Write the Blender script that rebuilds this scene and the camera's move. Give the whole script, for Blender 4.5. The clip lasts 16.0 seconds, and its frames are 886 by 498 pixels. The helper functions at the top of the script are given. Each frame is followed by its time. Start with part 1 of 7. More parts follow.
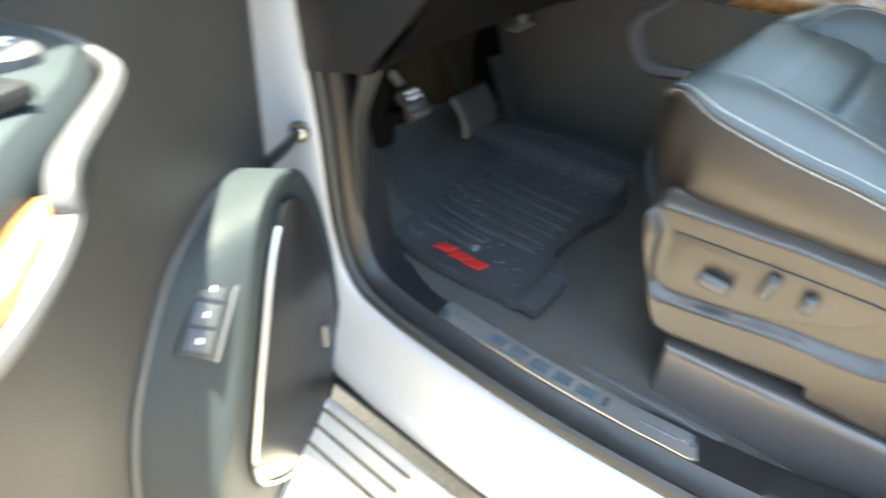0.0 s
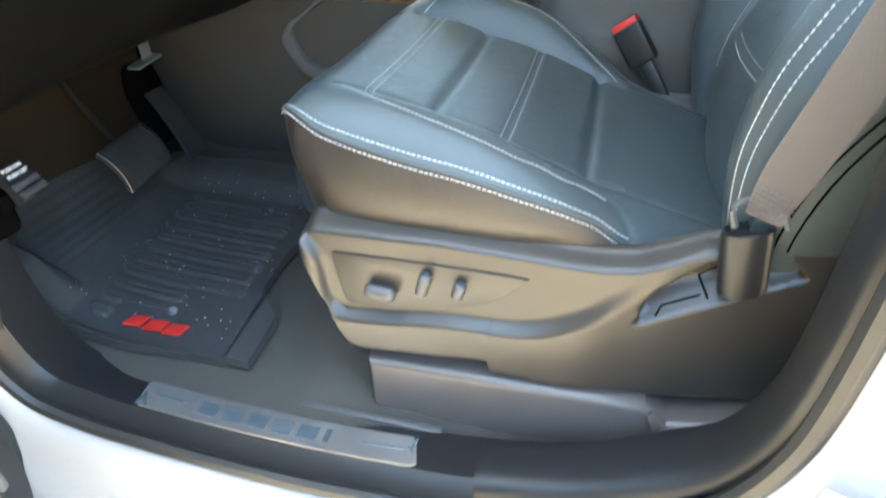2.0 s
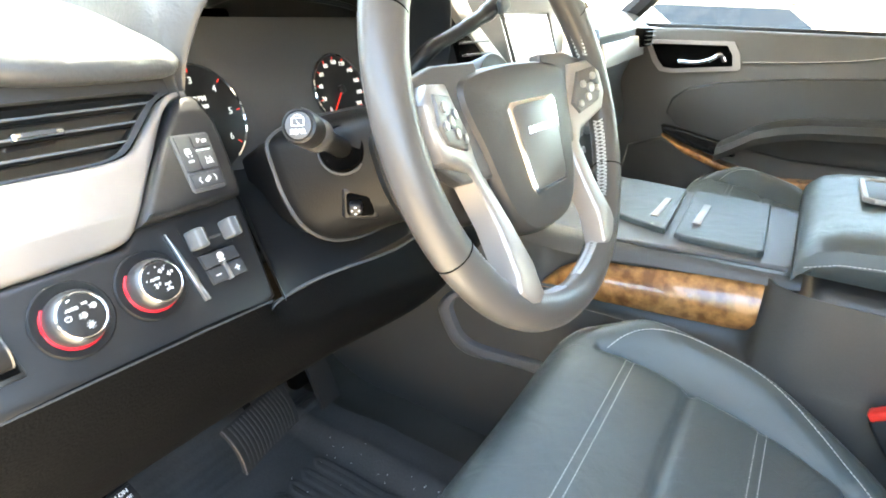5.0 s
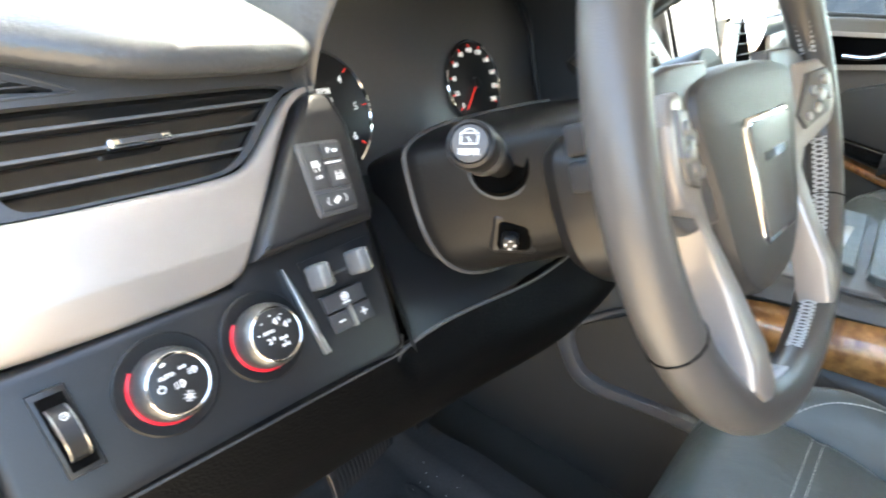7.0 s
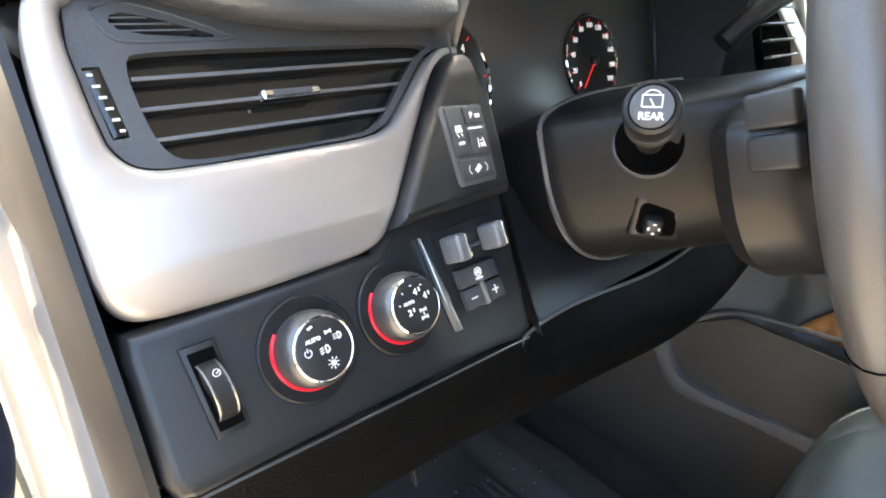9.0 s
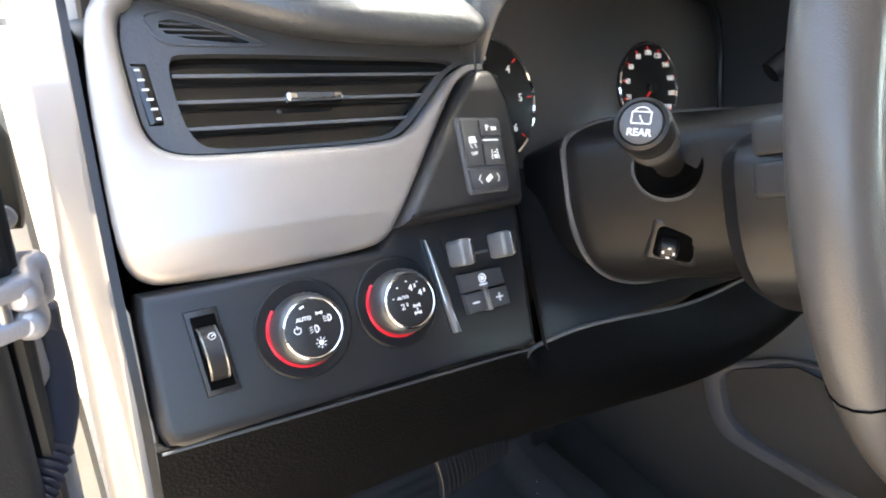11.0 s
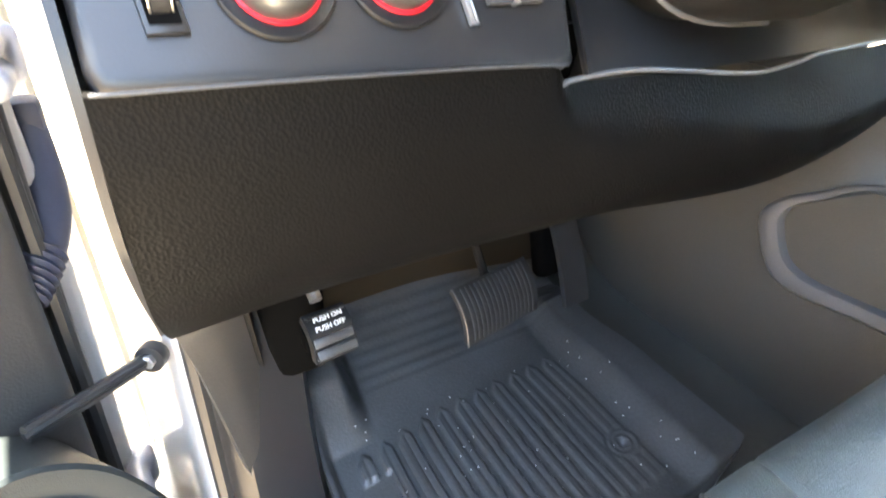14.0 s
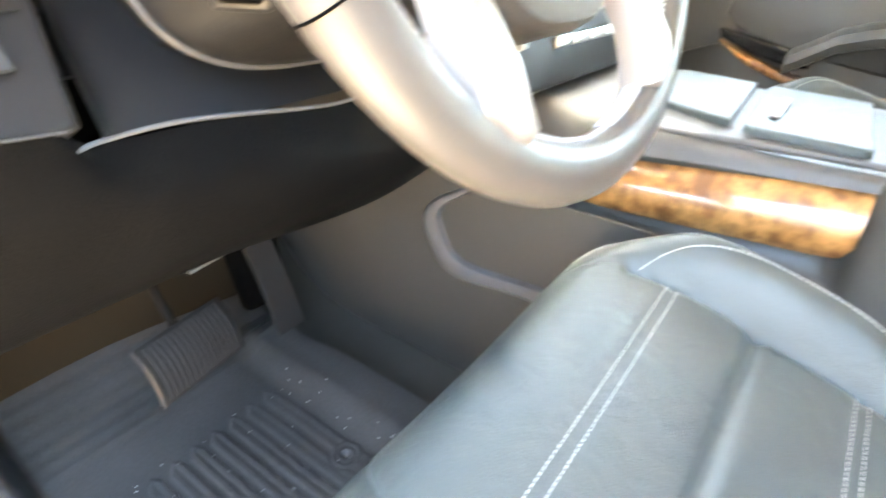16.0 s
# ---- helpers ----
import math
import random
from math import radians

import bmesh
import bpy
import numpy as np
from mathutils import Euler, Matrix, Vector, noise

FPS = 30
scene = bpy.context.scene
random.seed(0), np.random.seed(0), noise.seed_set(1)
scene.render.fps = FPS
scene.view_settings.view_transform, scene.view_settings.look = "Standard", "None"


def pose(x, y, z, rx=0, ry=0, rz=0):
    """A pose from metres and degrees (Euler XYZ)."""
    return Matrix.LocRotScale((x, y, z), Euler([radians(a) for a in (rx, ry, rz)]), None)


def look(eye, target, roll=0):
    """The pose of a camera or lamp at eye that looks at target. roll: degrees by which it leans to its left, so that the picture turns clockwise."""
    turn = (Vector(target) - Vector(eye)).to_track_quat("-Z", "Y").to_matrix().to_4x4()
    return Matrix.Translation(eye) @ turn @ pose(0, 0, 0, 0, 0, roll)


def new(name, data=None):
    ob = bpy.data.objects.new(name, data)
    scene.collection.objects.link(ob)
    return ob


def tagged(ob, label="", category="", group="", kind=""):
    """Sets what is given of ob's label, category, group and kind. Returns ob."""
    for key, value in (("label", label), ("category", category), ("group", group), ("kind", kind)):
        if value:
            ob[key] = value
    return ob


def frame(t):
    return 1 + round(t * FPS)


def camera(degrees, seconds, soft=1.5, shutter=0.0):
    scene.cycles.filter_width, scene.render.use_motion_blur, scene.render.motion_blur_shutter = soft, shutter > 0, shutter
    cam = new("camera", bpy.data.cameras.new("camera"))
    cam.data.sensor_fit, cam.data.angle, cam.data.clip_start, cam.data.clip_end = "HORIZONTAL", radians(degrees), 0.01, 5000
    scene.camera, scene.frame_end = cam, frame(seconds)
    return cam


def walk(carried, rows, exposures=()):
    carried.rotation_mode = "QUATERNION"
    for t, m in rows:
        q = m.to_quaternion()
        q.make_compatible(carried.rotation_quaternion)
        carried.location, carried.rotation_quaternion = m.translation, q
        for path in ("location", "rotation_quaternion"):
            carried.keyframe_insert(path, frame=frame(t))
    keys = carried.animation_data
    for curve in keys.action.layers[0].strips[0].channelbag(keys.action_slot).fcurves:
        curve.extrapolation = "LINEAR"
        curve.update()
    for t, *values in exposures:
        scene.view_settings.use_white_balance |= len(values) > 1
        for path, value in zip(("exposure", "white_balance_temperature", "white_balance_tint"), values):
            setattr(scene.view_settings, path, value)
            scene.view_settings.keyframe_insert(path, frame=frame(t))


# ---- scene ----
cam = camera(75.6, 16.0, soft=1.8, shutter=0.5)
PATH = [
    (0, (-1.0871, 0.0480, 1.2077), (0.1008, 0.9497, 0.1999), 4.58),
    (0.5, (-1.0348, -0.0120, 1.2052), (0.3461, 0.5362, 0.1891), 3.28),
    (1, (-1.0106, -0.0460, 1.2018), (0.4114, 0.3393, 0.1676), 2.07),
    (1.5, (-0.9886, -0.0660, 1.2032), (0.4371, 0.2886, 0.1632), 0.88),
    (2, (-0.9408, -0.0880, 1.2375), (0.4935, 0.3082, 0.2246), -0.22),
    (2.5, (-0.8929, -0.1270, 1.3168), (0.5587, 0.3285, 0.3549), -0.10),
    (3, (-0.8546, -0.1600, 1.3885), (0.5983, 0.4133, 0.4938), -0.53),
    (3.5, (-0.8249, -0.1250, 1.4085), (0.6366, 0.5319, 0.5884), 0.51),
    (4, (-0.7714, -0.0490, 1.4341), (0.6735, 0.7232, 0.6885), 1.42),
    (4.2, (-0.7537, -0.0190, 1.4383), (0.6846, 0.7946, 0.7247), 1.39),
    (6.3, (-0.6007, 0.1090, 1.4435), (0.7603, 1.0324, 0.7121), 2.00),
    (6.5, (-0.6023, 0.1240, 1.4383), (0.7365, 1.0913, 0.7229), 2.29),
    (7, (-0.6161, 0.1770, 1.4344), (0.6420, 1.2194, 0.6790), 2.54),
    (7.5, (-0.6235, 0.2050, 1.4249), (0.5765, 1.3056, 0.6577), 2.71),
    (8, (-0.6321, 0.2220, 1.4183), (0.5331, 1.3509, 0.6386), 2.90),
    (8.5, (-0.6361, 0.2270, 1.4180), (0.4977, 1.3737, 0.6183), 2.89),
    (8.7, (-0.6397, 0.2280, 1.4128), (0.4935, 1.3780, 0.6169), 3.09),
    (10.8, (-0.6055, 0.1800, 1.4111), (0.3576, 1.5127, 0.6787), 4.23),
    (11, (-0.6125, 0.1800, 1.4096), (0.3226, 1.5334, 0.6790), 4.28),
    (11.5, (-0.6117, 0.1730, 1.4127), (0.2731, 1.5590, 0.6804), 4.26),
    (12, (-0.6129, 0.1680, 1.4166), (0.2353, 1.5752, 0.6816), 3.42),
    (12.5, (-0.6168, 0.1620, 1.4143), (0.2108, 1.5847, 0.6856), 4.05),
    (13, (-0.6092, 0.1610, 1.3757), (0.2094, 1.5726, 0.6159), 4.38),
    (13.5, (-0.6003, 0.1690, 1.3162), (0.2047, 1.5378, 0.4686), 3.58),
    (14, (-0.5941, 0.1740, 1.2695), (0.2120, 1.4875, 0.3396), 2.76),
    (14.5, (-0.5917, 0.1750, 1.2476), (0.2501, 1.4299, 0.2696), 2.65),
    (15, (-0.5709, 0.1640, 1.2370), (0.3625, 1.3420, 0.2465), 2.77),
    (15.5, (-0.5285, 0.1410, 1.2618), (0.5889, 1.1811, 0.3081), 3.25),
    (16, (-0.4988, 0.0950, 1.2979), (0.8108, 0.9697, 0.4262), 3.69),
]
EXPOSURES = [(0.0, 3.98, 7050, -3), (0.5, 4.23, 7050, -3), (1.0, 4.08, 7050, -3), (2.0, 4.28, 6850, -4), (2.5, 4.88, 7350, -2), (3.2, 5.08, 7450, -1), (4.2, 4.93, 7550, 0), (6.5, 4.23, 7350, 3), (8.5, 3.78, 7150, 5), (11.0, 3.58, 7050, 7), (12.5, 3.38, 7050, 7), (13.0, 3.38, 7150, 7), (13.5, 4.08, 7500, 6), (14.0, 5.2, 7700, 6), (14.5, 5.58, 8000, 6), (15.3, 5.83, 8100, 5), (16.0, 5.73, 8200, 6)]
walk(cam, [(t, look(eye, target, roll)) for t, eye, target, roll in PATH], EXPOSURES)

from mathutils import geometry

# ---- world, sun, light ----
world = bpy.data.worlds.new("sky")
scene.world = world
world.use_nodes = True
wn = world.node_tree
sky = wn.nodes.new("ShaderNodeTexSky")
sky.sky_type, sky.sun_disc = "NISHITA", False
SUN = Vector((0.10, 0.06, 1.0)).normalized()
sky.sun_elevation = math.asin(SUN.z)
sky.sun_rotation = math.atan2(SUN.x, SUN.y)
wn.links.new(sky.outputs[0], wn.nodes["Background"].inputs[0])
wn.nodes["Background"].inputs[1].default_value = 0.15
sun = new("sun", bpy.data.lights.new("sun", "SUN"))
sun.data.energy, sun.data.angle, sun.data.color = 4.0, radians(0.53), (1.0, 0.95, 0.87)
sun.matrix_world = look((0, 0, 20), Vector((0, 0, 20)) - SUN)


# ---- materials ----
def material(name, colour, rough=0.5, metal=0.0, bump=0.0, scale=400.0, vary=0.12, coat=0.0, grain="noise", wrinkle=0.0, stain=9.0, sheen=0.0, spec=0.5):
    """A principled surface with fine relief and colour variation at two scales."""
    m = bpy.data.materials.new(name)
    m.use_nodes = True
    nt = m.node_tree
    b = nt.nodes["Principled BSDF"]
    b.inputs["Roughness"].default_value = rough
    b.inputs["Metallic"].default_value = metal
    b.inputs["Coat Weight"].default_value = coat
    b.inputs["Coat Roughness"].default_value = 0.05
    b.inputs["Sheen Weight"].default_value = sheen
    b.inputs["Specular IOR Level"].default_value = spec
    tc = nt.nodes.new("ShaderNodeTexCoord")
    n1 = nt.nodes.new("ShaderNodeTexNoise")
    n1.inputs["Scale"].default_value, n1.inputs["Detail"].default_value = stain, 6.0
    n2 = nt.nodes.new("ShaderNodeTexNoise")
    n2.inputs["Scale"].default_value, n2.inputs["Detail"].default_value = scale, 3.0
    geo = nt.nodes.new("ShaderNodeNewGeometry")
    for n in (n1, n2):
        nt.links.new(geo.outputs["Position"], n.inputs["Vector"])
    add = nt.nodes.new("ShaderNodeMath")
    add.operation = "ADD"
    nt.links.new(n1.outputs[0], add.inputs[0])
    nt.links.new(n2.outputs[0], add.inputs[1])
    ramp = nt.nodes.new("ShaderNodeMapRange")
    ramp.inputs["From Min"].default_value, ramp.inputs["From Max"].default_value = 0.6, 1.4
    ramp.inputs["To Min"].default_value, ramp.inputs["To Max"].default_value = 1 - vary, 1 + vary
    nt.links.new(add.outputs[0], ramp.inputs[0])
    mul = nt.nodes.new("ShaderNodeVectorMath")
    mul.operation = "SCALE"
    mul.inputs[0].default_value = colour
    nt.links.new(ramp.outputs[0], mul.inputs["Scale"])
    nt.links.new(mul.outputs[0], b.inputs["Base Color"])
    r2 = nt.nodes.new("ShaderNodeMapRange")
    r2.inputs["From Min"].default_value, r2.inputs["From Max"].default_value = 0.15, 0.85
    r2.inputs["To Min"].default_value, r2.inputs["To Max"].default_value = max(0.02, rough * 0.93), min(1, rough * 1.07)
    nt.links.new(n1.outputs[0], r2.inputs[0])
    nt.links.new(r2.outputs[0], b.inputs["Roughness"])
    if bump:
        if grain == "cells":
            v = nt.nodes.new("ShaderNodeTexVoronoi")
            v.inputs["Scale"].default_value = scale
            nt.links.new(geo.outputs["Position"], v.inputs["Vector"])
            height = v.outputs["Distance"]
        else:
            height = n2.outputs[0]
        bp = nt.nodes.new("ShaderNodeBump")
        bp.inputs["Strength"].default_value, bp.inputs["Distance"].default_value = bump, 0.001
        nt.links.new(height, bp.inputs["Height"])
        nt.links.new(bp.outputs[0], b.inputs["Normal"])
        if wrinkle:
            n3 = nt.nodes.new("ShaderNodeTexNoise")
            n3.inputs["Scale"].default_value, n3.inputs["Detail"].default_value, n3.inputs["Distortion"].default_value = 22.0, 4.0, 1.2
            nt.links.new(geo.outputs["Position"], n3.inputs["Vector"])
            wr = nt.nodes.new("ShaderNodeBump")
            wr.inputs["Strength"].default_value, wr.inputs["Distance"].default_value = wrinkle, 0.006
            nt.links.new(n3.outputs[0], wr.inputs["Height"])
            nt.links.new(wr.outputs[0], bp.inputs["Normal"])
    return m


def glow(name, colour, strength):
    m = bpy.data.materials.new(name)
    m.use_nodes = True
    b = m.node_tree.nodes["Principled BSDF"]
    b.inputs["Base Color"].default_value = (*colour, 1)
    b.inputs["Emission Color"].default_value = (*colour, 1)
    b.inputs["Emission Strength"].default_value = strength
    return m


def wood_material():
    m = bpy.data.materials.new("burl_wood")
    m.use_nodes = True
    nt = m.node_tree
    b = nt.nodes["Principled BSDF"]
    b.inputs["Roughness"].default_value, b.inputs["Coat Weight"].default_value, b.inputs["Coat Roughness"].default_value = 0.35, 1.0, 0.03
    geo = nt.nodes.new("ShaderNodeNewGeometry")
    warp = nt.nodes.new("ShaderNodeTexNoise")
    warp.inputs["Scale"].default_value, warp.inputs["Detail"].default_value, warp.inputs["Distortion"].default_value = 11, 8, 2.2
    fine = nt.nodes.new("ShaderNodeTexNoise")
    fine.inputs["Scale"].default_value, fine.inputs["Detail"].default_value = 70, 6
    eyes = nt.nodes.new("ShaderNodeTexVoronoi")
    eyes.inputs["Scale"].default_value = 26
    mix = nt.nodes.new("ShaderNodeVectorMath")
    mix.operation = "MULTIPLY_ADD"
    mix.inputs[1].default_value = (0.05, 0.05, 0.05)
    for n in (warp, fine):
        nt.links.new(geo.outputs["Position"], n.inputs["Vector"])
    nt.links.new(warp.outputs["Color"], mix.inputs[0])
    nt.links.new(geo.outputs["Position"], mix.inputs[2])
    nt.links.new(mix.outputs[0], eyes.inputs["Vector"])
    s = nt.nodes.new("ShaderNodeMath")
    s.operation = "MULTIPLY"
    nt.links.new(warp.outputs[0], s.inputs[0])
    nt.links.new(fine.outputs[0], s.inputs[1])
    ramp = nt.nodes.new("ShaderNodeValToRGB")
    ramp.color_ramp.elements[0].position, ramp.color_ramp.elements[0].color = 0.15, (0.18, 0.070, 0.020, 1)
    ramp.color_ramp.elements[1].position, ramp.color_ramp.elements[1].color = 0.34, (0.52, 0.250, 0.084, 1)
    nt.links.new(s.outputs[0], ramp.inputs[0])
    spot = nt.nodes.new("ShaderNodeMapRange")
    spot.inputs["From Min"].default_value, spot.inputs["From Max"].default_value = 0.04, 0.26
    spot.inputs["To Min"].default_value, spot.inputs["To Max"].default_value = 0.8, 1.0
    nt.links.new(eyes.outputs["Distance"], spot.inputs[0])
    v = nt.nodes.new("ShaderNodeVectorMath")
    v.operation = "SCALE"
    nt.links.new(ramp.outputs[0], v.inputs[0])
    nt.links.new(spot.outputs[0], v.inputs["Scale"])
    nt.links.new(v.outputs[0], b.inputs["Base Color"])
    return m


def glass_material(name, tint, rough=0.0):
    m = bpy.data.materials.new(name)
    m.use_nodes = True
    b = m.node_tree.nodes["Principled BSDF"]
    b.inputs["Base Color"].default_value = (*tint, 1)
    b.inputs["Transmission Weight"].default_value, b.inputs["Roughness"].default_value, b.inputs["IOR"].default_value = 1.0, rough, 1.45
    return m


# black leather with a teal cast painted in for sky light
LEATHER = material("sky_tinted_leather", (0.066, 0.080, 0.081), 0.29, wrinkle=0.28, bump=0.30, scale=900, grain="cells", vary=0.05, stain=4.0)
WRAP = material("wheel_leather", (0.082, 0.076, 0.071), 0.31, bump=0.12, scale=1100, grain="cells", vary=0.04, stain=4.0)
PEDAL = material("pedal_rubber", (0.022, 0.022, 0.023), 0.45, bump=0.3, scale=400, vary=0.2)
PLASTIC = material("grained_plastic", (0.058, 0.056, 0.052), 0.42, bump=0.35, scale=420, vary=0.10)
# blacker than such plastic is, to paint in the shade under the dash
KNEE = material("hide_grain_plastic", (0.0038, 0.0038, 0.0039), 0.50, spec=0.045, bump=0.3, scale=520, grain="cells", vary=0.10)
SMOOTH = material("smooth_black_plastic", (0.017, 0.017, 0.018), 0.34, spec=0.33, bump=0.08, scale=900, vary=0.08)
SOFT = material("soft_touch_dash", (0.058, 0.060, 0.063), 0.30, bump=0.5, scale=330, vary=0.05, stain=3.0)
GREY = material("charcoal_plastic", (0.068, 0.068, 0.070), 0.45, bump=0.25, scale=500)
# brown cast is painted in, standing for warm ground reflection
SIDE = material("seat_side_plastic", (0.042, 0.0365, 0.031), 0.32, spec=0.5, bump=0.25, scale=480)
# paler than the side panel, making up for bounce the sill cuts off
BASE = material("seat_base_brightened", (0.105, 0.090, 0.082), 0.30, bump=0.15, scale=480)
# near-black that gives gaps and depths their shade through colour
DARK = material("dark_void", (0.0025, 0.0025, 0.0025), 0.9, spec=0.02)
GLOSS = material("piano_black", (0.014, 0.013, 0.012), 0.10, vary=0.05)
SILVER = material("satin_silver", (0.38, 0.35, 0.325), 0.36, metal=0.55, bump=0.03, scale=1500, vary=0.03)
CHROME = material("chrome", (0.85, 0.85, 0.86), 0.08, metal=1.0, vary=0.02)
PAINT = material("white_car_paint", (0.37, 0.365, 0.36), 0.3, coat=0.8, vary=0.03)
RUBBER = material("mat_rubber", (0.045, 0.0455, 0.047), 0.33, bump=0.4, scale=260, vary=0.3, stain=14)
LEVER = material("lever_grey_plastic", (0.11, 0.115, 0.12), 0.35)
BUTTON = material("switch_charcoal", (0.040, 0.041, 0.044), 0.42, bump=0.1, scale=900)
VENTSKIN = material("vent_surround_plastic", (0.052, 0.055, 0.060), 0.38, bump=0.2, scale=500)
GRIP = material("dark_metal_grip", (0.12, 0.12, 0.122), 0.35, metal=0.7)
HUBSKIN = material("airbag_cover_skin", (0.045, 0.041, 0.038), 0.45, bump=0.25, scale=900, grain="cells", vary=0.06)
DOORSKIN = material("door_panel_vinyl", (0.034, 0.033, 0.032), 0.50, bump=0.35, scale=420, vary=0.10)
# base grey raised to paint hazy glare over the gauges
LENS = material("glare_greyed_lens", (0.105, 0.098, 0.092), 0.26, vary=0.05)
PLATE = material("satin_badge_plate", (0.15, 0.145, 0.14), 0.38, metal=0.4, bump=0.05, scale=900)
SHROUD = material("column_plastic", (0.011, 0.011, 0.0115), 0.40, spec=0.22, bump=0.25, scale=500, vary=0.08)
# paler copy of the door vinyl, with the far door's light painted in
FARDOOR = material("door_vinyl_lit", (0.115, 0.107, 0.098), 0.40, bump=0.3, scale=420)
DOORHIDE = material("door_leather", (0.062, 0.060, 0.056), 0.34, bump=0.3, scale=900, grain="cells", vary=0.05, stain=4.0)
# armrest and speaker housing: darkened and cooled to stand in for shade
ARMHIDE = material("door_trim_shaded", (0.022, 0.028, 0.031), 0.5, spec=0.22, bump=0.3, scale=900, grain="cells", vary=0.05)
OLIVE = material("olive_primer", (0.060, 0.052, 0.034), 0.5)
# cushion skirt, browned in colour for warm light off the ground
SKIRT = material("seat_skirt_warmed", (0.036, 0.030, 0.025), 0.32, wrinkle=0.25, bump=0.25, scale=900, grain="cells")
# near-black that puts the footwell's shade into the colour
FOOTSHADE = material("footwell_shade", (0.012, 0.0115, 0.011), 0.9, spec=0.1, bump=0.6, scale=500, vary=0.2)
STEP = material("pale_step_tread", (0.58, 0.52, 0.44), 0.6, bump=0.4, scale=300, vary=0.15)
STRIP = material("worn_step_strip", (0.16, 0.11, 0.055), 0.55, bump=0.5, scale=300, vary=0.3)
RIMGREY = material("pocket_rim_plastic", (0.11, 0.11, 0.115), 0.4, bump=0.1, scale=500)
# emission stands in for bright sky mirrored in the screen
SCREEN = glow("screen_glare", (0.80, 0.82, 0.84), 0.16)
DIALS = glow("backlit_figures", (0.75, 0.75, 0.75), 0.05)
BLUEBAR = material("blue_tinted_steel", (0.20, 0.25, 0.29), 0.22, metal=0.6)
SEAL = material("door_seal_rubber", (0.018, 0.018, 0.018), 0.5, bump=0.2, scale=300)
CARPET = material("charcoal_carpet", (0.050, 0.046, 0.039), 0.95, bump=1.0, scale=700, vary=0.35, sheen=0.05)
BELT = material("belt_webbing", (0.078, 0.067, 0.066), 0.6, bump=0.8, scale=800, vary=0.15, sheen=0.2)
THREAD = material("grey_thread", (0.50, 0.50, 0.49), 0.7, vary=0.1)
RED = material("red_plastic", (0.70, 0.03, 0.02), 0.4)
REDLOGO = material("red_rubber", (0.52, 0.025, 0.022), 0.5, bump=0.2)
LED = glow("red_led_ring", (0.45, 0.008, 0.02), 0.045)
HINGE = material("silver_hinge_steel", (0.46, 0.46, 0.49), 0.32, metal=0.5, bump=0.05, scale=600)
NEEDLE = glow("needle_red", (0.8, 0.03, 0.02), 0.06)
INK = material("white_print", (0.75, 0.75, 0.75), 0.6, vary=0.03)
STEEL = material("brushed_steel", (0.50, 0.50, 0.50), 0.32, metal=0.9, bump=0.1, scale=800)
ALU = material("sill_plate_alloy", (0.40, 0.40, 0.40), 0.34, metal=0.75, bump=0.05, scale=900)
BOOT = material("navy_boot_rubber", (0.020, 0.024, 0.045), 0.55, bump=0.3)
CREAM = material("cream_primer", (0.55, 0.52, 0.44), 0.5)
TANWALL = material("tan_render", (0.30, 0.262, 0.215), 0.9, bump=0.5, scale=80, vary=0.2, stain=1.0)
GROUND = material("pale_concrete", (0.31, 0.235, 0.155), 0.9, bump=0.6, scale=60, vary=0.25, stain=1.2)
# unseen cloth, kept pale to bounce light into the cabin
CLOTH = material("headliner_cloth", (0.64, 0.62, 0.59), 0.95, bump=0.4, scale=500)
YELLOW = material("yellow_label", (0.75, 0.60, 0.02), 0.5)
PAPER = material("white_label", (0.8, 0.8, 0.8), 0.5)
BROWNPAD = material("pedal_bracket", (0.017, 0.013, 0.008), 0.7, spec=0.15, bump=0.3)
WOOD = wood_material()
GLASS = glass_material("clear_glass", (0.92, 0.96, 0.94))


# ---- mesh helpers ----
def V(*a):
    return Vector(a)


def spl(pts, n, closed=False):
    """n points per span along a smooth curve through pts."""
    p = [Vector(q) for q in pts]
    k = len(p)
    out = []
    for i in range(k if closed else k - 1):
        if closed:
            a, b, c, d = p[(i - 1) % k], p[i], p[(i + 1) % k], p[(i + 2) % k]
        else:
            b, c = p[i], p[i + 1]
            a = p[i - 1] if i else b * 2 - c
            d = p[i + 2] if i + 2 < k else c * 2 - b
        for j in range(n):
            t = j / n
            out.append(0.5 * ((2 * b) + (c - a) * t + (2 * a - 5 * b + 4 * c - d) * t * t + (3 * b - a - 3 * c + d) * t ** 3))
    if not closed:
        out.append(p[-1])
    return out


def loft(rows, closed=False, caps=False, bm=None):
    """Faces between rows of points; closed: each row is a ring."""
    bm = bm or bmesh.new()
    vs = [[bm.verts.new(q) for q in r] for r in rows]
    w = len(rows[0])
    for a, b in zip(vs, vs[1:]):
        for i in range(w if closed else w - 1):
            j = (i + 1) % w
            try:
                bm.faces.new((a[i], a[j], b[j], b[i]))
            except ValueError:
                pass
    if caps:
        for r in (vs[0], vs[-1]):
            try:
                bm.faces.new(r)
            except ValueError:
                pass
    return bm


def patch(curves, nu=8, nv=8):
    """A smooth sheet through a few curves given by their control points."""
    cs = [spl(c, nu) for c in curves]
    cols = [spl([c[i] for c in cs], nv) for i in range(len(cs[0]))]
    return loft([[c[j] for c in cols] for j in range(len(cols[0]))])


def thicken(bm, d):
    """Gives a sheet a back side, d along its normals, and closed edges."""
    bmesh.ops.recalc_face_normals(bm, faces=bm.faces)
    bm.normal_update()
    geom = list(bm.faces)
    bmesh.ops.solidify(bm, geom=geom, thickness=d)
    return bm


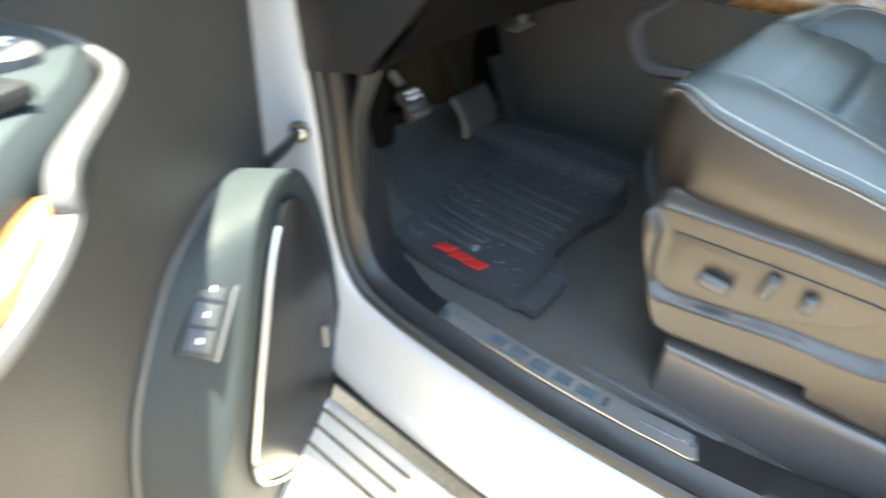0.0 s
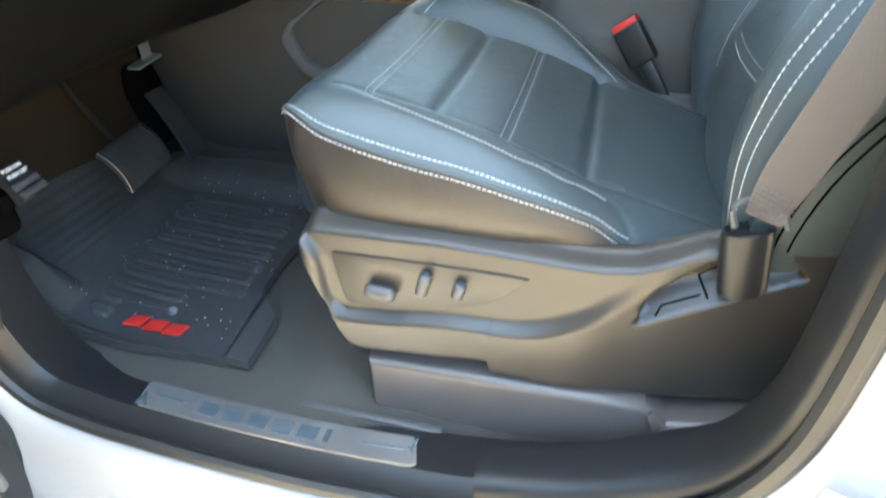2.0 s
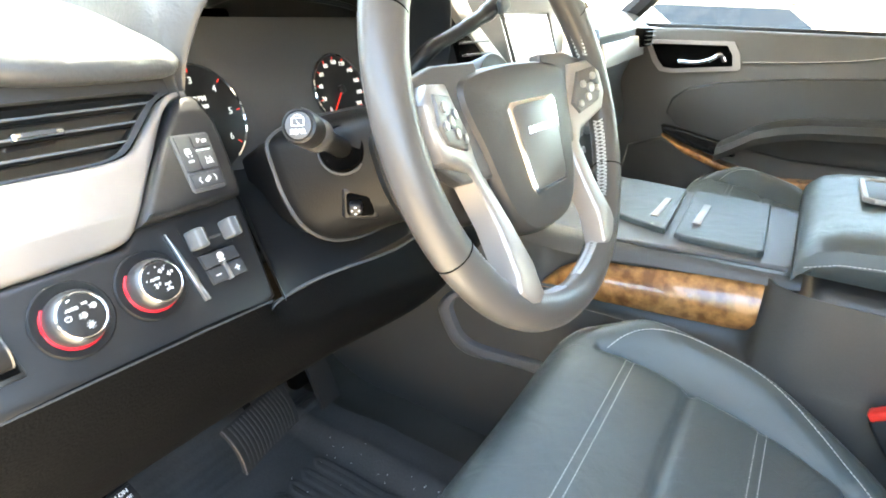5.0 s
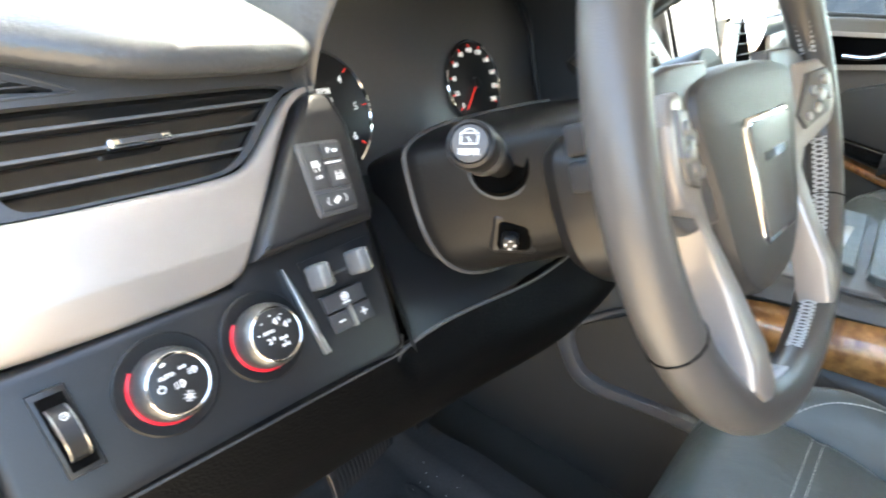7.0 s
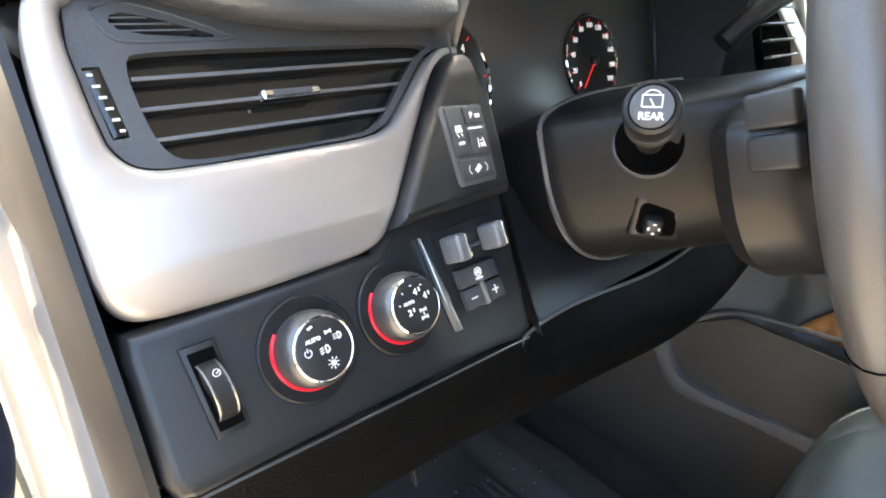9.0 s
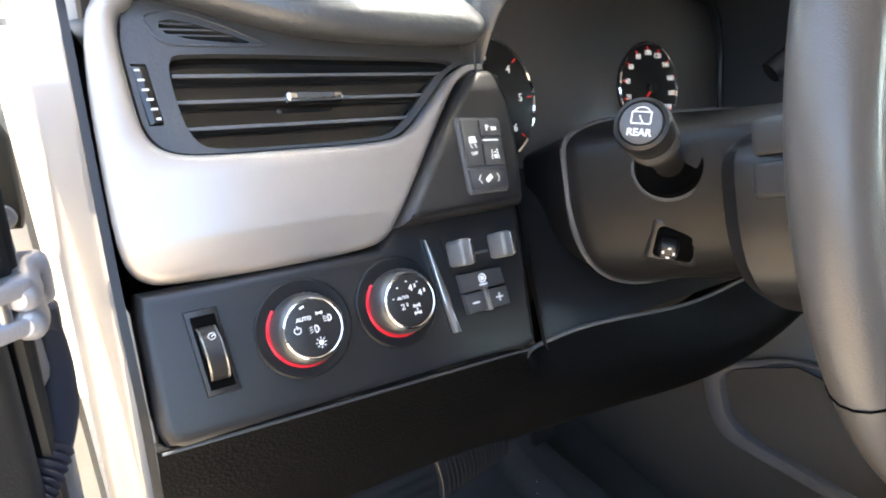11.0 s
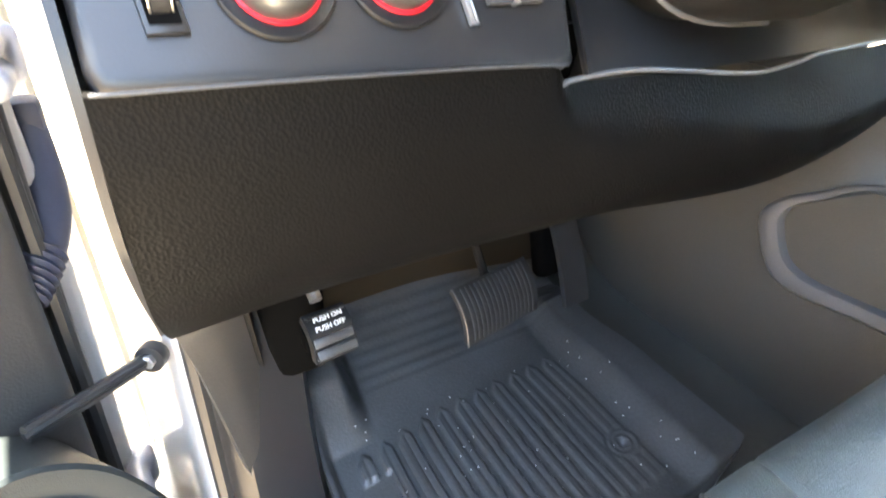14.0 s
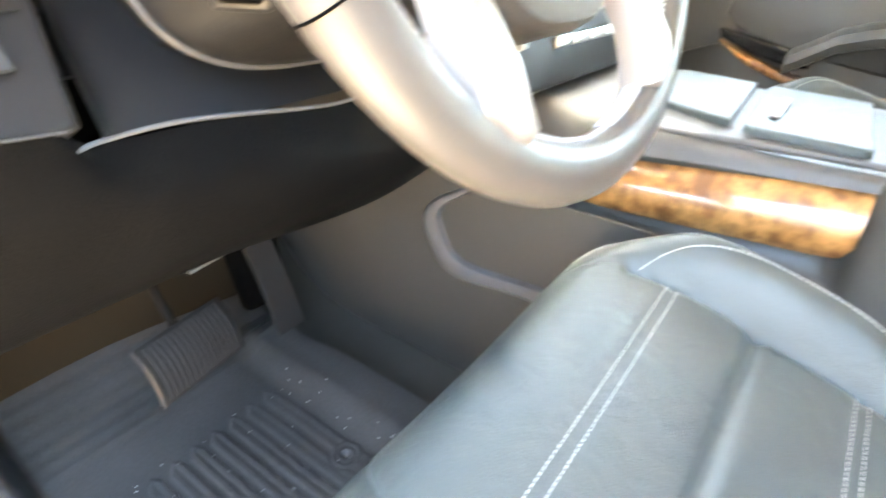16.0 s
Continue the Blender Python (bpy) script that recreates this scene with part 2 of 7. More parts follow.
def box(c, s, r=0.004, seg=2, rot=None):
    bm = bmesh.new()
    bmesh.ops.create_cube(bm, size=1)
    bmesh.ops.scale(bm, vec=s, verts=bm.verts)
    if r:
        bmesh.ops.bevel(bm, geom=list(bm.edges), offset=min(r, min(s) * 0.45), segments=seg, affect="EDGES", profile=0.5)
    if rot is not None:
        bmesh.ops.rotate(bm, cent=(0, 0, 0), matrix=rot, verts=bm.verts)
    bmesh.ops.translate(bm, vec=c, verts=bm.verts)
    return bm


def frame_of(n, up=(0, 0, 1)):
    """A 3x3 turn whose z is n and whose y is near up."""
    z = Vector(n).normalized()
    x = Vector(up).cross(z).normalized()
    y = z.cross(x)
    return Matrix((x, y, z)).transposed()


def offset_loop(loop, r):
    """The outline moved inwards by r."""
    k = len(loop)
    area = sum(loop[i][0] * loop[(i + 1) % k][1] - loop[(i + 1) % k][0] * loop[i][1] for i in range(k))
    sgn = 1 if area > 0 else -1
    out = []
    for i in range(k):
        a, b, c = Vector(loop[i - 1]), Vector(loop[i]), Vector(loop[(i + 1) % k])
        d1, d2 = (b - a).normalized(), (c - b).normalized()
        n1, n2 = Vector((-d1.y, d1.x)) * sgn, Vector((-d2.y, d2.x)) * sgn
        m = n1 + n2
        m = m / max(m.length_squared / 2, 0.35) if m.length > 1e-6 else n1
        out.append(tuple(b + m * r))
    return out


def fill(bm, loops, h, flip=False):
    """A flat face of the outer loop less the holes, at height h; returns the verts, loop by loop."""
    vs = [[bm.verts.new((x, y, h)) for x, y in lp] for lp in loops]
    flat = [v for lp in vs for v in lp]
    for tri in geometry.tessellate_polygon([[V(x, y, 0) for x, y in lp] for lp in loops]):
        try:
            bm.faces.new([flat[i] for i in tri])
        except ValueError:
            pass
    return vs


def band(bm, a, b):
    k = len(a)
    for i in range(k):
        bm.faces.new((a[i], a[(i + 1) % k], b[(i + 1) % k], b[i]))


def prism(outline, depth, place, turn, r=0.0, seg=2):
    """A plate of that outline (x, y), from 0 to depth along the turn's z, with its front edges rounded."""
    bm = bmesh.new()
    outline = [tuple(p) for p in outline]
    prev = [bm.verts.new((x, y, 0)) for x, y in outline]
    steps = [(0.0, depth - r)] if r else []
    steps += [(r * (1 - math.cos(math.pi / 2 * k / seg)), depth - r + r * math.sin(math.pi / 2 * k / seg)) for k in range(1, seg)] if r else []
    for o, h in steps:
        cur = [bm.verts.new((x, y, h)) for x, y in (offset_loop(outline, o) if o else outline)]
        band(bm, prev, cur)
        prev = cur
    top = fill(bm, [offset_loop(outline, r) if r else outline], depth)[0]
    band(bm, prev, top)
    bmesh.ops.recalc_face_normals(bm, faces=bm.faces)
    bmesh.ops.rotate(bm, cent=(0, 0, 0), matrix=turn, verts=bm.verts)
    bmesh.ops.translate(bm, vec=place, verts=bm.verts)
    return bm


def lathe(profile, place, turn, n=32):
    """A turned body: profile of (radius, height) along the turn's z."""
    rows = []
    for rad, h in profile:
        rows.append([Vector(place) + turn @ V(rad * math.cos(2 * math.pi * i / n), rad * math.sin(2 * math.pi * i / n), h) for i in range(n)])
    bm = loft(rows, closed=True)
    bm.verts.ensure_lookup_table()
    bm.faces.new([bm.verts[i] for i in range(n)][::-1])
    last = (len(profile) - 1) * n
    bm.faces.new([bm.verts[last + i] for i in range(n)])
    bmesh.ops.recalc_face_normals(bm, faces=bm.faces)
    return bm


def tube(path, rad, n=8, closed=False, flat=1.0, up=(0, 0, 1)):
    """A round or flattened cord along a path; rad: one radius, or one for each point."""
    p = [Vector(q) for q in path]
    k = len(p)
    rows = []
    for i in range(k):
        a = p[(i - 1) % k] if closed or i else p[i]
        b = p[(i + 1) % k] if closed or i < k - 1 else p[i]
        t = (b - a).normalized()
        u = Vector(up)
        s = t.cross(u)
        s = s.normalized() if s.length > 1e-4 else t.orthogonal().normalized()
        w = s.cross(t).normalized()
        r = rad[i] if isinstance(rad, (list, tuple)) else rad
        rows.append([p[i] + (s * math.cos(2 * math.pi * j / n) + w * flat * math.sin(2 * math.pi * j / n)) * r for j in range(n)])
    if closed:
        rows.append(rows[0])
    bm = loft(rows, closed=True, caps=not closed)
    bmesh.ops.remove_doubles(bm, verts=bm.verts, dist=1e-6)
    bmesh.ops.recalc_face_normals(bm, faces=bm.faces)
    return bm


def merge(*bms):
    out = bmesh.new()
    for b in bms:
        me = bpy.data.meshes.new("tmp")
        b.to_mesh(me)
        b.free()
        out.from_mesh(me)
        bpy.data.meshes.remove(me)
    return out


def thing(name, place, label, category, group="", kind=""):
    ob = new(name)
    ob.empty_display_size = 0.05
    ob.location = place
    return tagged(ob, label, category, group, kind)


def world_of(ob):
    p = Vector(ob.location)
    while ob.parent:
        ob = ob.parent
        p = p + Vector(ob.location)
    return p


def part(name, bm, mat, parent=None, label="", sharp=35):
    """Links a bmesh, given in world places, as one mesh object under a thing or a part."""
    me = bpy.data.meshes.new(name)
    if not bm.verts:
        bm.verts.new((0, 0, 0))
    lo = Vector([min(v.co[i] for v in bm.verts) for i in range(3)])
    hi = Vector([max(v.co[i] for v in bm.verts) for i in range(3)])
    mid = (lo + hi) / 2
    bmesh.ops.translate(bm, vec=-mid, verts=bm.verts)
    bm.to_mesh(me)
    bm.free()
    me.materials.append(mat)
    for p in me.polygons:
        p.use_smooth = True
    me.set_sharp_from_angle(angle=radians(sharp))
    ob = new(name, me)
    if parent is not None:
        ob.parent = parent
        ob.location = mid - world_of(parent)
    else:
        ob.location = mid
    if label:
        ob["label"] = label
    return ob


def solo(name, bm, mat, label, category, kind="", group="", sharp=35):
    """A thing that is one mesh."""
    return tagged(part(name, bm, mat, None, "", sharp), label, category, group, kind)


def words(text, size, place, turn, depth=0.0003, bold=0.0):
    """Letters as a mesh, centred at a place, reading along the turn's x and facing its z."""
    cu = bpy.data.curves.new("text", "FONT")
    cu.body, cu.size, cu.extrude, cu.align_x, cu.align_y, cu.offset = text, size, depth, "CENTER", "CENTER", bold
    cu.resolution_u = 2
    ob = new("text_tmp", cu)
    bpy.context.view_layer.update()
    me = bpy.data.meshes.new_from_object(ob.evaluated_get(bpy.context.evaluated_depsgraph_get()))
    bm = bmesh.new()
    bm.from_mesh(me)
    bpy.data.objects.remove(ob)
    bpy.data.curves.remove(cu)
    bpy.data.meshes.remove(me)
    bmesh.ops.rotate(bm, cent=(0, 0, 0), matrix=turn, verts=bm.verts)
    bmesh.ops.translate(bm, vec=place, verts=bm.verts)
    return bm


def stitches(path, step, length, rad, n=4):
    """A row of short threads along a path, as one mesh."""
    p = [Vector(q) for q in path]
    bms = bmesh.new()
    acc, want = 0.0, 0.0
    for a, b in zip(p, p[1:]):
        d = b - a
        L = d.length
        if L < 1e-7:
            continue
        t = d / L
        while want < acc + L:
            q = a + t * (want - acc)
            s = t.orthogonal().normalized()
            w = s.cross(t)
            rings = []
            for e, rr in ((-0.5, 0.55), (-0.25, 1.0), (0.25, 1.0), (0.5, 0.55)):
                rings.append([q + t * length * e + (s * math.cos(2 * math.pi * j / n) + w * math.sin(2 * math.pi * j / n)) * rad * rr for j in range(n)])
            loft(rings, closed=True, caps=True, bm=bms)
            want += step
        acc += L
    return bms


# ---- setting: ground, car shell ----
# unseen plain wall, added on the near side to block low sky light
wall_near = solo("wall_near", box((-4.6, 0, 1.2), (0.3, 60, 2.4), 0.02), TANWALL, "unseen tan wall added to block low sky light", "wall", "structure")
ground = solo("ground", loft([[V(-300, -300, 0), V(300, -300, 0)], [V(-300, 300, 0), V(300, 300, 0)]]), GROUND, "sunlit pale concrete parking ground", "ground", "structure")

XS = -0.585
OPENING = spl([(0, y, z) for y, z in [(0.62, 1.56), (0.745, 1.40), (0.715, 1.12), (0.676, 0.90), (0.650, 0.715), (0.607, 0.628), (0.53, 0.600), (0.42, 0.590), (0.25, 0.587),
              (0.095, 0.598), (-0.025, 0.615), (-0.135, 0.645), (-0.215, 0.692), (-0.262, 0.740), (-0.292, 0.81), (-0.303, 0.90), (-0.30, 1.10), (-0.29, 1.40),
              (-0.24, 1.66), (-0.10, 1.74), (0.15, 1.73), (0.40, 1.68)]], 6, closed=True)


def lean(z):
    """How far the body side leans in towards the roof."""
    t = max(0.0, min(1.0, (z - 1.45) / 0.28))
    return 0.115 * t * t * (3 - 2 * t)


def ring_rows(profile, points, closed=True):
    """Sweeps a profile of (outward, x) round the door opening."""
    rows = []
    k = len(points)
    for i, p in enumerate(points):
        a, b = points[(i - 1) % k], points[(i + 1) % k]
        if not closed:
            a, b = points[max(i - 1, 0)], points[min(i + 1, k - 1)]
        t = (b - a).normalized()
        n = V(0, t.z, -t.y)
        if n.dot(V(0, 0.15, 1.1) - p) > 0:
            n = -n
        rows.append([V(x + lean(p.z), 0, 0) + p + n * o for o, x in profile])
    if closed:
        rows.append(rows[0])
    return rows


def ring(profile, points, closed=True, round_=False):
    bm = loft(ring_rows(profile, points, closed), closed=round_)
    bmesh.ops.remove_doubles(bm, verts=bm.verts, dist=1e-5)
    bmesh.ops.recalc_face_normals(bm, faces=bm.faces)
    return bm


JAMB = [(-0.002, XS + 0.012), (0.004, XS - 0.004), (0.014, XS - 0.012), (0.045, XS - 0.022), (0.075, XS - 0.030), (0.105, XS - 0.045), (0.128, XS - 0.056), (0.142, XS - 0.054), (0.15, XS - 0.03), (0.15, XS + 0.06)]
frame_door = solo("door_frame", ring(JAMB, OPENING), PAINT, "white painted door frame round the driver's opening", "door frame", "structure")
seal = solo("door_seal", ring([(-0.006 + 0.011 * math.cos(a), XS + 0.006 + 0.010 * math.sin(a)) for a in [2 * math.pi * i / 8 for i in range(8)]], OPENING, round_=True), SEAL,
            "black rubber weatherstrip along the door opening", "weatherstrip", "structure")
low = [p for p in OPENING if p.z < 1.02 or (p.y < -0.2 and p.z < 1.40)]
start = max(range(len(low)), key=lambda i: (low[i] - low[i - 1]).length)
low = low[start:] + low[:start]
SILLP = [(0.002, XS + 0.008), (-0.014, XS + 0.012), (-0.026, XS + 0.022), (-0.033, XS + 0.036), (-0.029, XS + 0.06), (-0.022, XS + 0.085), (-0.016, XS + 0.108), (0.0, XS + 0.116), (0.03, XS + 0.118)]
sill = solo("sill_trim", ring(SILLP, low, closed=False), SMOOTH, "black plastic sill trim below the open doorway", "sill trim", "structure")


def taper(ob):
    """Thins a trim strip towards the top of the rear pillar."""
    o = ob.matrix_basis.translation.copy()
    for v in ob.data.vertices:
        p = v.co + o
        if p.y < -0.1 and p.z > 0.69:
            k = max(0.0, 1 - (p.z - 0.69) / 0.17)
            v.co.x = min(p.x, XS + 0.085 + 0.035 * k * k) - o.x
            v.co.y -= 0.022 * (1 - k * k)


taper(sill)

floor = solo("floor", patch([[(-0.50, -0.75, 0.60), (-0.50, 0.2, 0.612), (-0.50, 0.55, 0.622), (-0.50, 0.80, 0.68), (-0.50, 0.98, 0.94)],
                             [(-0.2, -0.75, 0.62), (-0.2, 0.2, 0.645), (-0.2, 0.55, 0.655), (-0.2, 0.80, 0.69), (-0.2, 0.98, 0.94)],
                             [(0.12, -0.75, 0.64), (0.12, 0.2, 0.690), (0.12, 0.55, 0.695), (0.12, 0.80, 0.71), (0.12, 0.98, 0.94)],
                             [(1.22, -0.75, 0.60), (1.22, 0.2, 0.60), (1.22, 0.55, 0.61), (1.22, 0.72, 0.70), (1.22, 0.98, 0.98)]], 6, 6), CARPET, "black carpeted car floor", "floor", "structure")
# bulkhead in void black, painting in the deep footwell shade
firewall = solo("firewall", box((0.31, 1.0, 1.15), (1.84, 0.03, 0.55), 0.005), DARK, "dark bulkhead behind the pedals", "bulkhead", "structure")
# front edge carried past its true header line to keep sun off the dash
roof = solo("roof", thicken(patch([[(-0.530, 0.500, 1.66), (-0.530, -0.6, 1.765), (-0.52, -1.9, 1.75)], [(0.31, 0.502, 1.73), (0.31, -0.6, 1.86), (0.31, -1.9, 1.82)],
                                   [(1.285, 0.500, 1.66), (1.285, -0.6, 1.765), (1.26, -1.9, 1.75)]], 5, 6), 0.05), CLOTH, "pale cloth headliner under the roof", "roof", "structure")
rear = solo("wall_rear", box((0.31, -1.9, 0.93), (1.8, 0.05, 0.70), 0.01), GREY, "plain rear cabin wall", "wall", "structure")
bpillar = solo("pillar_trim", thicken(patch([[(-0.56, -0.375, 0.60), (-0.57, -0.385, 0.90), (-0.54, -0.37, 1.35), (-0.46, -0.31, 1.76)],
                                             [(-0.50, -0.54, 0.60), (-0.50, -0.54, 0.90), (-0.48, -0.52, 1.35), (-0.42, -0.47, 1.76)]], 6, 4), 0.02), SMOOTH, "black plastic centre pillar trim", "pillar", "structure")
side_l = solo("wall_left", box((-0.58, -1.2, 0.93), (0.06, 1.4, 0.70), 0.01), GREY, "dark rear side wall of the cabin", "wall", "structure")
for xx in (-0.56, 1.19):
    for yy in (-1.10, -1.86):
        solo("pillar_rear", box((xx, yy, 1.52), (0.05, 0.10, 0.50), 0.01), GREY, "dark rear window pillar", "pillar", "structure")
    w_ = solo("window_rear", box((xx, -1.17, 1.51), (0.006, 1.40, 0.48), 0), GLASS, "clear rear side window", "window", "structure")
    w_.visible_shadow = False
# ---- windscreen and right side ----
screen_pts = [[(-0.50, 1.10, 1.40), (-0.50, 0.79, 1.55), (-0.50, 0.500, 1.673)], [(0.31, 1.22, 1.40), (0.31, 0.86, 1.585), (0.31, 0.502, 1.733)], [(1.12, 1.10, 1.40), (1.12, 0.79, 1.55), (1.12, 0.500, 1.673)]]
windscreen = tagged(part("windscreen", thicken(patch(screen_pts, 5, 5), 0.005), GLASS), "clear curved windscreen", "windscreen", "", "structure")
windscreen.visible_shadow = False

for sx_ in (-1, 1):
    def mirror_x(p, s=sx_):
        return (0.31 + s * (p[0] - 0.31) * -1, p[1], p[2]) if s > 0 else p
    solo("pillar_front", thicken(patch([[mirror_x(p) for p in row] for row in ([(-0.680, 1.14, 1.38), (-0.672, 0.80, 1.56), (-0.625, 0.46, 1.705)], [(-0.53, 1.16, 1.385), (-0.515, 0.82, 1.565), (-0.50, 0.47, 1.71)])], 6, 4), 0.03), CLOTH, "slanted front roof pillar with cloth trim", "pillar", "structure")


# ---- dashboard: places on its sloping face ----
DN = V(0, -1, 0.556).normalized()
DT = frame_of(DN)


def dp(x, z, d=0.0):
    """A place on the dash face, d metres proud of it."""
    return V(x, 0.415 + 0.556 * (z - 1.205), z) + DN * d


DO = dp(-0.45, 1.205)


def dout(pts, d=0.0):
    return [(x + 0.45, (z - 1.205) / 0.874) for x, z in pts]


def dplate(pts, depth, d=0.0, r=0.0, seg=2, smooth=0):
    q = [(p.x, p.z) for p in spl([(x, 0, z) for x, z in pts], smooth, closed=True)] if smooth else pts
    return prism(dout(q), depth, DO + DN * d, DT, r, seg)


def holed(outer, holes, depth, place, turn):
    """A plate with holes through it."""
    bm = bmesh.new()
    loops = (outer, *holes)
    top = fill(bm, loops, depth)
    for lp, t in zip(loops, top):
        band(bm, [bm.verts.new((x, y, 0)) for x, y in lp], t)
    bmesh.ops.recalc_face_normals(bm, faces=bm.faces)
    bmesh.ops.rotate(bm, cent=(0, 0, 0), matrix=turn, verts=bm.verts)
    bmesh.ops.translate(bm, vec=place, verts=bm.verts)
    return bm


def soften(pts, n=2):
    """Cuts the corners of a closed outline n times."""
    for _ in range(n):
        out = []
        for (a, b), (c, d) in zip(pts, pts[1:] + pts[:1]):
            out += [(a * 0.75 + c * 0.25, b * 0.75 + d * 0.25), (a * 0.25 + c * 0.75, b * 0.25 + d * 0.75)]
        pts = out
    return pts


dashboard = thing("dashboard", (-0.1, 0.55, 1.2), "black soft-touch dashboard with satin silver trim", "dashboard")
pad = patch([[(-0.602, 0.545, 1.398), (-0.604, 0.520, 1.402), (-0.602, 0.523, 1.414), (-0.60, 0.56, 1.424), (-0.60, 0.66, 1.436), (-0.59, 0.85, 1.43), (-0.58, 1.06, 1.39)],
             [(-0.56, 0.540, 1.394), (-0.56, 0.510, 1.399), (-0.56, 0.512, 1.413), (-0.56, 0.55, 1.424), (-0.56, 0.65, 1.438), (-0.56, 0.84, 1.434), (-0.55, 1.08, 1.39)],
             [(-0.49, 0.525, 1.380), (-0.49, 0.489, 1.387), (-0.49, 0.490, 1.404), (-0.49, 0.53, 1.419), (-0.49, 0.64, 1.438), (-0.49, 0.82, 1.436), (-0.48, 1.10, 1.39)],
             [(-0.40, 0.525, 1.377), (-0.40, 0.485, 1.384), (-0.40, 0.486, 1.400), (-0.40, 0.53, 1.416), (-0.40, 0.64, 1.436), (-0.40, 0.82, 1.436), (-0.40, 1.10, 1.39)],
             [(-0.376, 0.53, 1.382), (-0.374, 0.500, 1.388), (-0.374, 0.502, 1.400), (-0.378, 0.54, 1.414), (-0.382, 0.64, 1.434), (-0.382, 0.82, 1.436), (-0.382, 1.10, 1.39)]], 6, 6)
part("upper_pad", pad, SOFT, dashboard, "soft padded dash top with grained skin")
hood = patch([[(-0.388, 0.62, 1.335), (-0.373, 0.515, 1.345), (-0.375, 0.505, 1.356), (-0.382, 0.52, 1.37), (-0.388, 0.80, 1.40), (-0.388, 1.10, 1.39)],
              [(-0.382, 0.62, 1.415), (-0.364, 0.505, 1.405), (-0.371, 0.495, 1.418), (-0.382, 0.56, 1.455), (-0.382, 0.85, 1.45), (-0.382, 1.10, 1.39)],
              [(-0.340, 0.62, 1.460), (-0.330, 0.490, 1.452), (-0.334, 0.476, 1.468), (-0.338, 0.55, 1.505), (-0.34, 0.85, 1.47), (-0.34, 1.10, 1.39)],
              [(-0.19, 0.62, 1.475), (-0.19, 0.465, 1.480), (-0.19, 0.45, 1.495), (-0.19, 0.54, 1.525), (-0.19, 0.85, 1.48), (-0.19, 1.12, 1.39)],
              [(-0.03, 0.62, 1.465), (-0.028, 0.48, 1.462), (-0.026, 0.465, 1.478), (-0.03, 0.55, 1.51), (-0.03, 0.85, 1.475), (-0.03, 1.14, 1.39)],
              [(0.055, 0.62, 1.40), (0.040, 0.51, 1.39), (0.050, 0.495, 1.405), (0.06, 0.57, 1.47), (0.06, 0.85, 1.46), (0.06, 1.15, 1.39)],
              [(0.062, 0.62, 1.28), (0.050, 0.52, 1.28), (0.058, 0.505, 1.29), (0.075, 0.55, 1.33), (0.08, 0.85, 1.40), (0.08, 1.15, 1.39)]], 6, 6)
part("instrument_hood", hood, SOFT, dashboard, "black hood over the instruments")
part("dash_top", patch([[(0.05, 0.50, 1.40), (0.05, 0.58, 1.46), (0.05, 0.85, 1.46), (0.05, 1.15, 1.39)], [(0.5, 0.50, 1.41), (0.5, 0.58, 1.45), (0.5, 0.85, 1.45), (0.5, 1.18, 1.39)],
                        [(1.22, 0.50, 1.40), (1.22, 0.58, 1.44), (1.22, 0.85, 1.43), (1.20, 1.08, 1.39)]], 6, 6), SOFT, dashboard)

TRIM = [(-0.592, 1.398), (-0.600, 1.375), (-0.602, 1.30), (-0.600, 1.283), (-0.592, 1.2745), (-0.575, 1.2725), (-0.53, 1.2715), (-0.478, 1.2725), (-0.463, 1.2755), (-0.455, 1.285),
        (-0.447, 1.295), (-0.400, 1.351), (-0.391, 1.3585), (-0.381, 1.3615), (-0.370, 1.361), (-0.371, 1.3665), (-0.384, 1.3672), (-0.396, 1.362), (-0.407, 1.353), (-0.430, 1.334), (-0.441, 1.328), (-0.458, 1.3255),
        (-0.50, 1.3255), (-0.555, 1.3258), (-0.571, 1.3275), (-0.579, 1.333), (-0.5825, 1.342), (-0.585, 1.388), (-0.574, 1.3935), (-0.574, 1.400)]
trim = dplate(soften(TRIM), 0.016, -0.008, 0.005, 3)
crease = dp(-0.5, 1.2915, 0.0)
bmesh.ops.bisect_plane(trim, geom=trim.verts[:] + trim.edges[:] + trim.faces[:], plane_co=crease, plane_no=DT @ V(0.02, 1, 0), dist=1e-5)
for v in trim.verts:
    below = (DT.transposed() @ (crease - v.co)).y
    if below > 0:
        v.co -= DN * below * 0.30
part("trim_panel", trim, SILVER, dashboard, "satin silver trim sweeping under the air vent")
BEZEL = [(-0.5835, 1.388), (-0.581, 1.343), (-0.577, 1.334), (-0.570, 1.329), (-0.555, 1.327), (-0.50, 1.3268), (-0.458, 1.3268), (-0.442, 1.3295), (-0.431, 1.3355), (-0.408, 1.3545), (-0.397, 1.3632), (-0.384, 1.3684),
         (-0.371, 1.3675), (-0.369, 1.385), (-0.48, 1.388), (-0.53, 1.395), (-0.57, 1.399)]
VENT = [(-0.5645, 1.3705), (-0.5625, 1.3450), (-0.558, 1.333), (-0.549, 1.3285), (-0.50, 1.3283), (-0.46, 1.3285), (-0.446, 1.331), (-0.434, 1.338), (-0.412, 1.357), (-0.402, 1.364), (-0.384, 1.3715), (-0.47, 1.3725), (-0.555, 1.3735)]
TRIV = [(-0.566, 1.387), (-0.556, 1.3895), (-0.52, 1.3795), (-0.522, 1.378), (-0.560, 1.3805)]
WHEELV = [(-0.5805, 1.3685), (-0.5735, 1.3685), (-0.5705, 1.341), (-0.5775, 1.341)]
